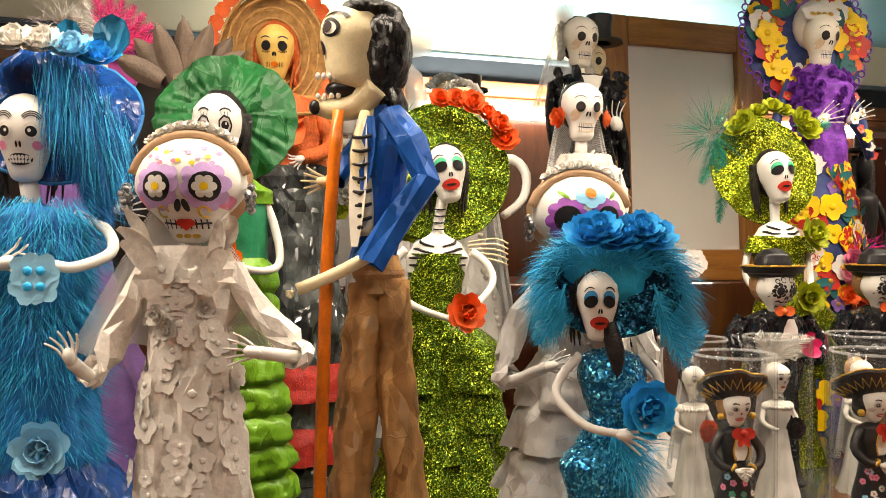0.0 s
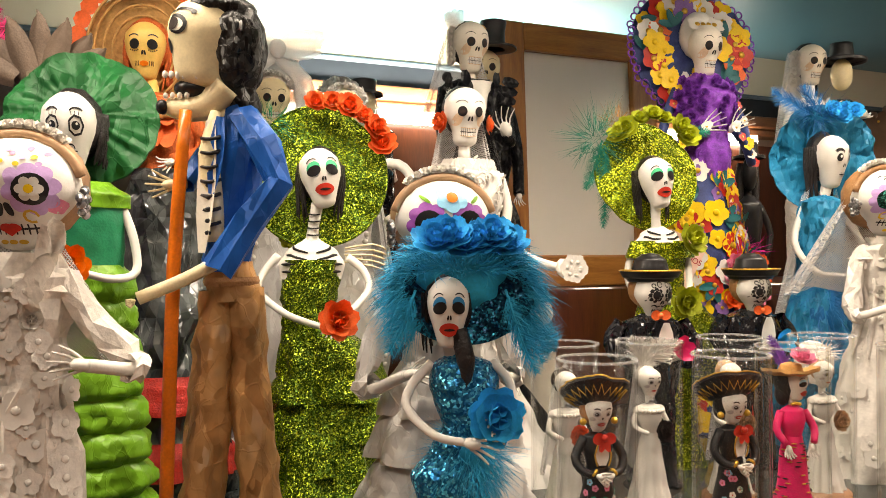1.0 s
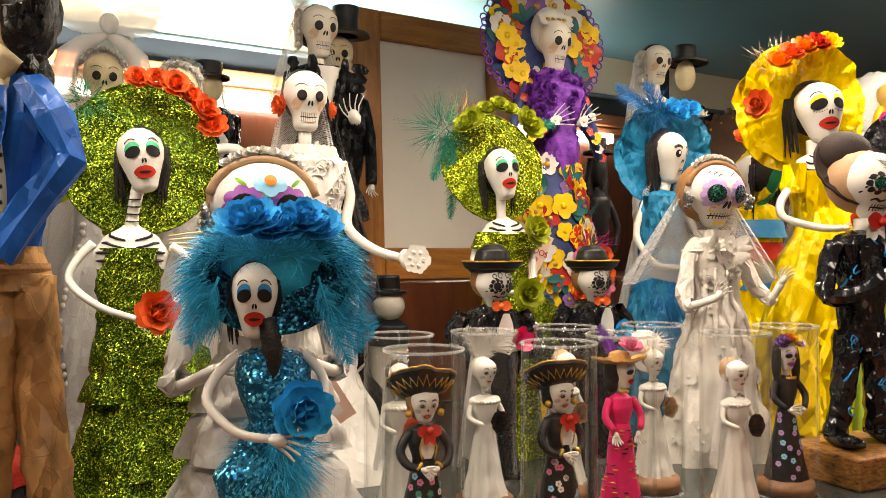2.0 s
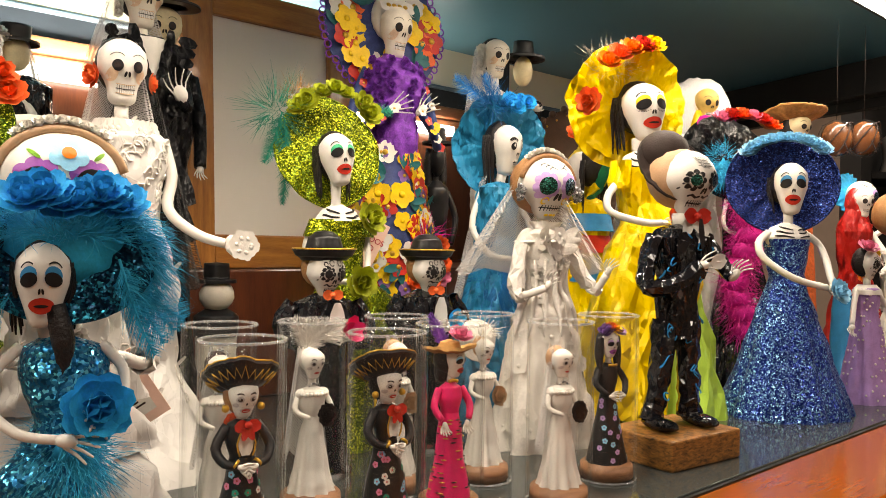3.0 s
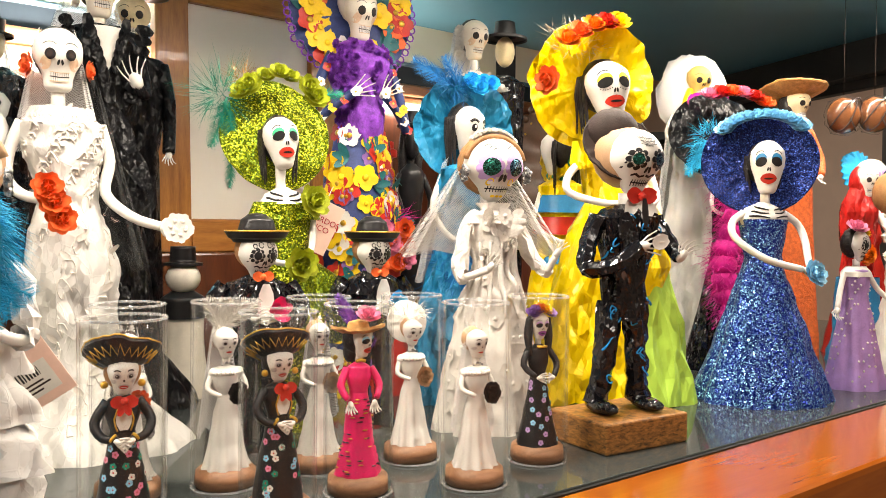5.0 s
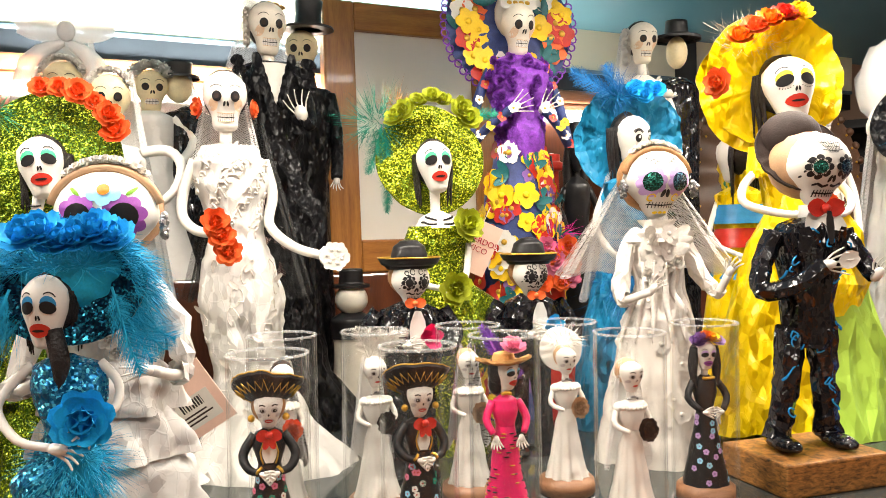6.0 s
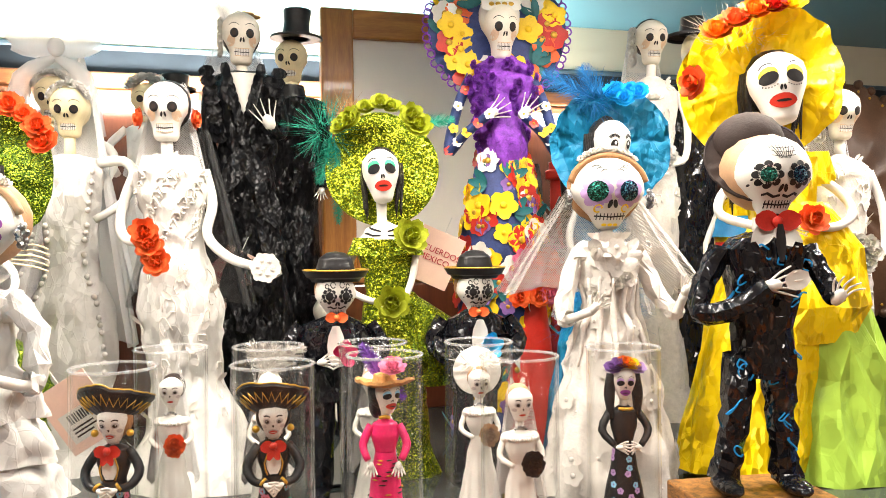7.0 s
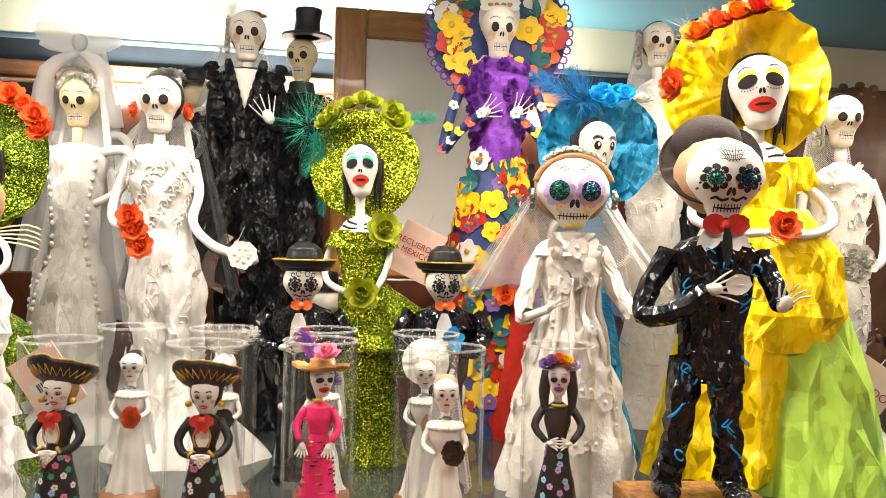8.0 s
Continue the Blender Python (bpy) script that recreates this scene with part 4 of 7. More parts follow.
def drape(g, top, w, drop, depth, mat, spread=1.0, cx=0.0, y=0.012):
    """A veil: a curved sheet with folds, open to the front."""
    for lay in (0, 1):
        rows = []
        for i in range(9):
            t = i / 8
            row = []
            for j in range(25):
                a = math.pi * (-.08 + 1.16 * j / 24)
                r = w * (.55 + (spread - .55) * t) * (1 + .07 * math.sin(9 * a + 2 * t + lay)) * (1 + .1 * lay)
                row.append((cx + math.cos(a) * r, y + math.sin(a) * depth * (.6 + .4 * t) + .002 * lay, top - drop * t - .004 * math.sin(5 * a)))
            rows.append(row)
        g.grid(rows, mat)


def pair_bride():
    """Tall skeleton bride in a fitted lace gown with a black veil."""
    g = Figure(31)
    H = g.head((0, -.002, .366), .0215, .030, .021, SKULL, WHITE, 4, 2)
    g.skull_face(H)
    g.ball((0, .008, .374), (.0222, .019, .026), HAIR, lump=.05)
    g.rose((-.023, -.002, .360), (-1, -.5, 0), .011, CORAL)
    g.rose((.024, .004, .360), (1, -.2, 0), .010, CORAL)
    drape(g, .395, .026, .11, .02, NETW, 1.3)
    drape(g, .350, .030, .18, .03, NETD, 1.9, .018, .02)
    g.tube([(0, 0, .340), (0, .001, .318)], [.006, .0065], WHITE)
    p = g.lathe([(.324, .008, .002), (.315, .022, .003), (.306, .036, .004), (.285, .035, .005), (.255, .027, .007), (.235, .025, .008), (.205, .034, .009), (.170, .041, .011), (.135, .037, .013), (.10, .033, .018), (.05, .048, .026), (.0, .085, .036)], SATIN, .72, 7, .04, 56, .0015)
    g.embroider(p, 46, .235, .318, WHITE, .0011, .007)
    g.embroider(p, 26, .02, .235, LACEGREY, .0005, .013)
    for s in (-1, 1):
        for k in range(5):
            q, nrm = p(s * (20 + 12 * k), .314, .002)
            g.flower(q, nrm, .009, WHITE, WHITE, 6, k)
    g.arm([(.036, 0, .308), (.044, -.004, .275), (.040, -.01, .244), (.062, -.022, .222), (.088, -.030, .213)], WHITE, .0058, .0045)
    g.ball((.100, -.034, .212), (.014, .010, .011), LACE, lump=.4)
    for k in range(7):
        g.flower((.100 + .007 * math.cos(k), -.045, .212 + .007 * math.sin(k)), (0, -1, 0), .008, WHITE, WHITE, 6, k)
    g.arm([(-.030, 0, .308), (-.040, -.002, .282), (-.042, -.014, .255), (-.03, -.034, .240), (-.012, -.04, .236)], WHITE, .0058, .0045)
    for k, (dx, dz) in enumerate(((0, 0), (.006, -.016), (-.005, .012))):
        g.rose((-.006 + dx, -.046, .234 + dz), (.1, -1, .2), .0135, CORAL, k)
    return g.done("bride_doll", "tall white skeleton bride doll in lace gown with coral roses", .142, .822, 0, 8)


def black_pair():
    """A bride with a bouquet-like comb and a groom in a top hat, both in black, side by side."""
    g = Figure(41)
    H = g.head((-.012, -.002, .302), .0225, .032, .022, SKULL, BONE, 4, 2)
    g.skull_face(H)
    g.ball((-.012, .008, .310), (.0232, .020, .028), HAIR, lump=.05)
    for k in range(4):
        g.leaf((-.028, .004, .322), (-.8 + .3 * k, 0, .8), (0, -1, 0), .026, .014, NETSOFT)
    for k in range(5):
        g.rose((-.022 + .007 * k, .006, .333 - .001 * (k - 2) ** 2), (0, -.5, 1), .006, STRAW, k)
    for k in range(6):
        g.rose((-.034, .002, .286 + .007 * k), (-1, -.5, 0), .007, WHITE, k)
    drape(g, .328, .028, .12, .02, NETW, 1.7, -.02)
    g.tube([(-.012, 0, .276), (-.010, 0, .240)], [.0065, .007], BONE)
    p = g.lathe([(.262, .020, -.008), (.255, .036, -.008), (.240, .040, -.008), (.19, .034, -.008), (.15, .030, -.008), (.10, .036, -.010), (.02, .038, -.004), (-.10, .044, .004), (-.178, .08, .012)], BLACKLACE, .7, 9, .10, 72, .003)
    g.grid([[(-.010 + (t - .5) * .036 * k, -.0285 - .006 * k * (1 - abs(2 * t - 1)), .190 + .066 * k) for t in (0, .25, .5, .75, 1)] for k in (.02, .35, .7, 1)], WHITE)
    for s in (-1, 1):
        for k in range(8):
            z = .262 - .011 * k
            g.leaf((-.010 + s * (.021 - .0030 * k), -.027 - .001 * k, z + .006), (-s * .15, -.1, -1), (s * .3, -1, .1), .020, .012, BLACKLACE, .05)
            g.leaf((-.010 + s * (.034 - .002 * k), -.018, z), (s, -.4, -.5), (0, -1, 0), .020, .014, BLACKLACE, .2)
            g.leaf((-.010 + s * .020 * math.sin(k), -.030, .17 - .04 * k), (s * .4, -.2, -1), (0, -1, 0), .060, .024, BLACKLACE, .12)
    g.arm([(-.046, 0, .250), (-.052, -.005, .21), (-.046, -.012, .16), (-.03, -.02, .12)], BLACKLACE, .008, .007)
    g.arm([(.026, 0, .250), (.036, -.010, .20), (.030, -.026, .185), (.020, -.036, .195)], BLACKLACE, .008, .006, (-.35, -.2, .9), 1.9)
    # groom
    G = g.head((.052, .100, .300), .022, .030, .022, SKULL, IVORY, -18, 2)
    g.skull_face(G, False)
    g.lathe([(.368, .0005, .060, .088), (.366, .0185, .060, .088), (.350, .0170, .059, .088), (.332, .0185, .058, .088)], BLACK, .95, 0, 0, 30)
    g.lathe([(.334, .018, .058, .088), (.331, .034, .058, .088), (.328, .034, .058, .088), (.328, .018, .058, .088)], BLACK, .9, 2, .04, 36)
    g.tube([(.052, .100, .274), (.052, .100, .24)], [.010, .012], IVORY)
    g.lathe([(.256, .012, .052, .100), (.250, .034, .055, .100), (.20, .038, .055, .100), (.12, .032, .05, .100), (-.178, .040, .05, .100)], BLACKLACE, .6, 4, .05, 40, .002)
    g.lathe([(.268, .017, .052, .100), (.250, .020, .052, .100)], BLACK, .9)
    g.arm([(.088, .098, .245), (.094, .088, .20), (.092, .078, .16), (.088, .068, .13)], BLACKLACE, .009, .008)
    return g.done("wedding_pair_doll", "skeleton bride and top-hatted groom doll in black on the step", .180, .992, .178, 16)


def veil_bride(bow, x, y, size, label):
    g = Figure(51)
    H = g.head((0, 0, .403), .021, .029, .021, SKULL, IVORY, 6, 4)
    g.skull_face(H, False)
    g.ball((0, .008, .41), (.021, .018, .024), IVORY)
    for k in range(7):
        a = math.radians(30 + 20 * k)
        g.rose((.021 * math.cos(a), -.004, .412 + .022 * math.sin(a)), (math.cos(a), -.6, math.sin(a)), .008, SATIN, k)
    drape(g, .468 if bow else .436, .040 if bow else .030, .30, .03, NETSOFT, 1.9, .004)
    for s in (-1, 1) if bow else ():
        g.leaf((.006, -.002, .465), (s, 0, .30), (0, -1, 0), .058, .034, NETSOFT, .1)
        g.leaf((.006, .002, .468), (s, 0, -.05), (0, -1, .2), .052, .030, NETSOFT, .1)
        g.tube([(.004, 0, .455), (s * .035, 0, .43), (s * .045, .002, .36)], [.004, .012, .016], NETSOFT)
    if bow:
        g.ball((.006, -.006, .466), (.010, .007, .012), NETSOFT)
    g.tube([(0, 0, .376), (0, 0, .345)], [.006, .007], IVORY)
    p = g.lathe([(.356, .010), (.350, .030), (.335, .036), (.30, .032), (.25, .028), (.225, .030), (.18, .046), (.13, .050), (.07, .04), (.03, .045), (.0, .07)], SATIN, .7, 8, .03, 56, .001)
    for s in (-1, 1):
        for k in range(26):
            z = .335 - .0115 * k
            q, nrm = p(s * (52 - 1.5 * k if k < 8 else 40 + 1.5 * (k - 8)), z, .001)
            g.ball(q, .0035, LACE, seg=6, rings=4)
        g.tube([(s * .032, 0, .346), (s * .060, -.004, .348), (s * .074, -.012, .330), (s * .066, -.030, .300), (s * .040, -.044, .280)], [.0062, .0058, .0055, .005, .0045], WHITE)
    for k in range(7):
        g.rose((-.055 + .014 * math.cos(k * 1.3), -.050, .272 + .014 * math.sin(k * 1.7)), (0, -1, .3), .011, WHITE if k % 3 else OLIVEROSE, k)
    return g.done("bride_doll", label, x, y, 0, 8, scale=size)


def small_couple():
    g = Figure(61)
    H = g.head((0, 0, .215), .019, .024, .018, SKULL, IVORY, 10, 0)
    g.skull_face(H, False)
    for k in range(6):
        a = math.radians(20 + 28 * k)
        g.rose((.018 * math.cos(a), -.004, .226 + .016 * math.sin(a)), (0, -.7, 1), .010, SATIN, k)
    drape(g, .250, .032, .12, .02, NETSOFT, 1.4, .02)
    g.lathe([(.252, .001, .030, .01), (.251, .016, .030, .01), (.236, .015, .030, .01), (.235, .024, .030, .01), (.232, .024, .030, .01)], BLACK, .9, 0, 0, 26)
    g.ball((.030, .01, .222), (.015, .014, .018), IVORY)
    g.lathe([(.195, .006, 0), (.185, .024, 0), (.12, .022, 0), (.0, .05, 0)], SATIN, .7, 7, .05)
    g.lathe([(.20, .006, .04, .01), (.19, .026, .04, .01), (.0, .03, .04, .01)], SHINY, .6)
    for s in (-1, 1):
        g.tube([(s * .024, 0, .185), (s * .045, -.004, .16), (s * .03, -.02, .13)], .005, WHITE)
    return g.done("wedding_pair_doll", "small bride and groom doll with black hat and white veil", .004, 1.108, .178, 10, scale=1.16)


def lime_lady():
    """Lady in a lime glitter dress with olive roses and green feathers on her hat."""
    g = Figure(71)
    at = g.brim((0, .018, .313), .060, LIMEGLIT, 80, 3, .06, 3, .97, .14, seed=2.0, edge=LIMEGLIT)
    for i in range(7):
        a = math.radians(142 - 17 * i + g.r.uniform(-5, 5))
        g.rose((.050 * math.cos(a), .006, .316 + (.055 + g.r.uniform(0, .006)) * math.sin(a)), (math.cos(a) * .5 + g.r.uniform(-.4, .4), -1, g.r.uniform(.2, .9)), g.r.uniform(.010, .014), OLIVEROSE, i)
    g.feather((-.050, .02, .345), (-.058, .026, .256), .013, TEALF, -.30, 60)
    g.feather((-.052, .022, .350), (-.074, .028, .300), .013, TEALF, -.3, 50)
    g.feather((.035, .03, .362), (.075, .03, .368), .012, TEALF, .3, 30)
    g.fluff((-.058, .022, .352), (.018, .008, .016), 260, .034, TEALF, .0003, -.1, False)
    g.fluff((-.035, .022, .372), (.012, .006, .008), 90, .02, STRAW, .0003, -.3, False)
    g.hair((0, .002, .303), .018, .027, .016, drop=1.5)
    H = g.head((0, -.004, .302), .019, .028, .018, LADY, WHITE, 8, -10, -4)
    g.lady_face(H)
    g.tube([(0, 0, .28), (0, 0, .262), (.001, 0, .245)], [.006, .005, .0065], WHITE)
    p = g.lathe([(.256, .006, .002), (.248, .020, .003), (.236, .027, .003), (.22, .026, .004)], WHITE, .6)
    g.ribs(p, .247, 4, .0055, 60)
    for s in (-1, 1):
        g.lathe([(.240, .020, .003 + .012 * s, -.002), (.222, .026, .003 + .012 * s, -.004)], LIMEGLIT, .6, 4, .05, 30)
    g.lathe([(.238, .029, .003), (.22, .0275, .004), (.20, .024, .006), (.185, .023, .006), (.155, .030, .008), (.135, .033, .010), (.118, .045, .012)], LIMEGLIT, .75, 7, .04, 56, .001)
    g.lathe([(.135, .030, .012), (.08, .027, .016), (.03, .026, .02), (.0, .034, .022)], LIMEGLIT, .75, 8, .05, 48, .001)
    g.lathe([(.185, .022, .01), (.15, .045, .03, .012), (.115, .062, .042, .018), (.09, .06, .04, .02)], LIMEGLIT, .5, 4, .12, 40, .002)
    g.rose((.028, -.022, .240), (.4, -1, .3), .018, OLIVEROSE)
    g.arm([(-.025, 0, .236), (-.034, -.004, .205), (-.030, -.014, .187), (-.010, -.03, .178), (.006, -.036, .176)], WHITE, .004, .003)
    g.arm([(.034, 0, .230), (.032, -.012, .205), (.024, -.028, .182), (.014, -.036, .178)], WHITE, .004, .003)
    g.rose((.012, -.042, .176), (0, -1, .1), .017, OLIVEROSE, 1)
    return g.done("catrina_doll", "skeleton lady doll in lime glitter dress with feathered hat", .352, .850, 0, 4)


def print_lady():
    """Tall lady in flower-printed cloth with a purple lace shawl."""
    g = Figure(81)
    at = g.brim((0, .022, .502), .088, INDIGO, 82, 4, .03, 4, 1.0, .10, seed=.6, frill=.02)
    tones = (YEL, RED, WHITE, YEL, CORAL, LEAFD, RED, LEAFD, YEL, WHITE, VIOLET)
    for i in range(46):
        k, a = .38 + .50 * math.sqrt((i + .5) / 46), i * 137.5 % 360
        q, n = at(k, a, .0010 + .0001 * (i % 7))
        c = tones[g.r.randrange(len(tones))]
        if c is LEAFD:
            for t in range(3):
                g.leaf(q, Vector((math.cos(i + t), 0, math.sin(i + t))), n, .022, .011, LEAFD, .02)
        else:
            g.flower(q, n, g.r.uniform(.013, .020), c, GOLD if c is not YEL else YEL, 5 if c is not WHITE else 6, i)
    for j in range(52):
        a = 360 / 52 * j
        q, n = at(1.03, a)
        ring = [Vector(q) + Vector((math.cos(t), 0, math.sin(t))) * .0048 for t in (2 * math.pi * s / 8 for s in range(9))]
        g.tube(ring, .0011, PURPLE, 5, 1)
    g.ball((0, .012, .515), (.026, .02, .032), WHITE)
    H = g.head((0, -.006, .490), .0215, .034, .022, SKULL, BONE, 8, 3)
    g.skull_face(H)
    for k in range(4):
        g.flower((-.012 + .008 * k, -.008, .524), (0, -.8, .5), .014, WHITE, GOLD, 5, k)
    g.tube([(0, 0, .460), (0, 0, .43)], [.008, .009], WHITE)
    p = g.lathe([(.462, .012), (.450, .030), (.430, .040), (.400, .034), (.370, .026), (.350, .022), (.33, .020)], PURPLE, .7, 9, .10, 56, .004)
    for i in range(110):
        q, n = p(g.r.uniform(-90, 90), g.r.uniform(.335, .455), .001)
        g.rose(q, n, .0062, PURPLE, i)
    g.lathe([(.385, .018, .004, -.016), (.355, .022, .004, -.018), (.325, .016, .006, -.016), (.300, .010, .010, -.014)], PURPLE, .7, 6, .22, 56, .002)
    d = g.lathe([(.345, .028), (.32, .034), (.27, .046), (.22, .056), (.17, .055), (.10, .05), (.05, .052), (.0, .064)], INDIGO, .75, 8, .03, 56, .001)
    for i in range(190):
        a, z = g.r.uniform(-100, 100), .338 - .33 * (i + g.r.random()) / 190
        q, n = d(a, z, .0012 + .0001 * (i % 9))
        c = (YEL, RED, VIOLET, YEL, WHITE, LEAFD, RED, YEL)[i % 8]
        if c is LEAFD:
            for t in range(3):
                g.leaf(q, (math.cos(i + t * .8), 0, math.sin(i + t * .8)), n, .022, .011, LEAFD, .02)
        else:
            g.flower(q, n, g.r.uniform(.012, .018) if c is not VIOLET else .010, c, GOLD if c is not YEL else YEL, 5, i)
    for s in (-1, 1):
        pts = [(s * .036, .002, .440), (s * .054, -.002, .40), (s * .066, -.006, .345), (s * .046, -.024, .365), (s * .020, -.038, .385)]
        g.arm(pts, INDIGO, .0068, .0055, (s * .35, -.25, .4) if s > 0 else (.7, -.3, .35), 1.7)
        for i in range(9):
            t = i / 8 * 3.99
            a, b = Vector(pts[int(t)]), Vector(pts[int(t) + 1])
            q = a.lerp(b, t % 1) + Vector((0, -.0072, 0))
            g.flower(q, (g.r.uniform(-.4, .4), -1, .2), .0065, (YEL, RED, WHITE)[i % 3], GOLD, 5, i)
    return g.done("catrina_doll", "tall skeleton lady doll in flower-printed cloth with purple lace shawl", .480, 1.025, 0, 6)


def mariachi(x, y, yaw, bouquet, seed, label):
    g = Figure(seed)
    g.lathe([(.227, .001), (.2255, .009), (.220, .0155), (.211, .0178), (.203, .018)], BLACK, .9, 0, 0, 30)
    g.lathe([(.206, .016), (.201, .0215), (.2035, .027), (.2095, .0300), (.2075, .0285), (.199, .0215), (.200, .015)], BLACK, .9, 2, .02, 40)
    g.tube([(.0300 * math.cos(a), .0270 * math.sin(a), .2098) for a in (2 * math.pi * i / 30 for i in range(31))], .0008, GOLD, 5, 1)
    H = g.head((0, -.005, .186), .0185, .0225, .017, SUGAR, WHITE, 12, 2)
    g.stitched_face(H)
    g.ball((-.002, .005, .192), (.0185, .016, .019), BROWNHAIR if seed % 2 else HAIR, lump=.05)
    g.tube([(0, 0, .172), (0, 0, .160)], .005, WHITE)
    for s in (-1, 1):
        g.leaf((.002, -.017, .167), (s, 0, .1), (0, -1, 0), .010, .010, CORAL, .1)
    g.ball((.002, -.018, .167), .003, CORAL, seg=8, rings=5)
    p = g.lathe([(.168, .008), (.162, .026), (.152, .034), (.13, .030), (.105, .024), (.09, .022)], SHINY, .62, 5, .06, 48, .0025, seed)
    g.leaf((.002, -.026, .125), (0, -.05, 1), (0, -1, 0), .036, .016, WHITE, 0)
    for s in (-1, 1):
        g.tube([(s * .030, 0, .158), (s * .041, -.004, .140), (s * .030, -.022, .125), (s * .012, -.032, .128)], [.009, .010, .009, .007], SHINY, 10, 3)
        g.palm((s * .010, -.036, .130), (-s, -.3, .2), WHITE, .9)
        g.tube([(s * .011, 0, .095), (s * .013, -.002, .05), (s * .015, 0, .008)], [.012, .010, .0115], SHINY, 10, 3)
        g.ball((s * .015, -.010, .006), (.009, .018, .006), SHINY)
    for k in range(4):
        g.leaf((.008, -.038, .136), (.4 * math.cos(k * 1.6) + .3, -.3, .5 * math.sin(k * 1.6) + .3), (0, -1, 0), .017, .012, bouquet, .1)
    g.lathe([(.004, .022), (0, .026)], BLACK, 1.2)
    return g.done("mariachi_doll", label, x, y, 0, yaw, group="mariachi dolls")


def teal_lady():
    g = Figure(91)
    g.brim((0, .016, .341), .067, BLUEPAPER, 92, -4, .07, 4, 1.0, -.12, seed=4.0, frill=.01)
    g.brim((.002, .020, .345), .060, BLUEPAPER, 92, -4, .10, 5, 1.0, -.16, seed=6.0)
    g.feather((-.02, .0, .392), (-.080, -.004, .412), .020, BLUEF, .25, 44)
    g.feather((-.01, .0, .392), (-.030, -.004, .430), .017, BLUEF, -.3, 36)
    g.fluff((-.020, .0, .392), (.018, .01, .012), 200, .026, BLUEF, .0004, 0, False)
    for k in range(5):
        g.rose((-.004 + .008 * k, -.006 + .006 * (k % 2), .396 + .006 * math.sin(k * 2.3)), (.4 * math.cos(k), -1, .5), .011, AQUAPAPER, k)
    g.rose((.048, .01, .392), (0, -.4, 1), .012, WHITE)
    g.hair((-.004, .002, .338), .020, .032, .018, drop=1.7, yaw=24)
    H = g.head((-.002, -.005, .336), .021, .032, .020, LADY, WHITE, 24, 2)
    for s in (-1, 1):
        g.spot(H, s * .42, .12, .17, .15, BLACK, .0007)
        g.spot(H, s * .38, .16, .06, .06, WHITE, .0010)
        for k in range(3):
            g.arc(H, s * .42, .15, .26 + .04 * k, 40, 140, .016, BLACK, .9)
        g.spot(H, s * .06, -.16, .04, .07, BLACK, .0006, rot=s * 18)
    g.spot(H, 0, -.50, .26, .11, WHITE, .0012)
    for i in range(-2, 3):
        g.line(H, [(i * .08, -.42), (i * .08, -.58)], .012, BLACK, .0016)
    g.line(H, [(-.25, -.50), (.25, -.50)], .014, BLACK, .0016)
    g.tube([(-.004, 0, .31), (-.010, 0, .285)], [.007, .006], WHITE)
    g.lathe([(.296, .007, -.01), (.288, .024, -.012), (.26, .029, -.014), (.21, .025, -.016), (.16, .033, -.018), (.10, .046, -.018), (.0, .062, -.016)], BLUEPAPER, .75, 7, .08, 64, .003)
    drape(g, .300, .034, .15, .03, NETW, 1.5, -.012, .0)
    g.fluff((-.016, -.012, .15), (.030, .022, .06), 1500, .03, BLUEF, .0003, .5, True)
    g.arm([(-.034, 0, .282), (-.050, -.006, .24), (-.036, -.026, .205), (-.012, -.036, .20)], WHITE, .0045, .0035)
    g.arm([(.012, 0, .282), (.034, -.008, .24), (.030, -.024, .215), (.012, -.036, .206)], WHITE, .0045, .0035)
    return g.done("catrina_doll", "skeleton lady doll with crumpled blue paper hat and blue feathers", .600, .935, 0, 2)


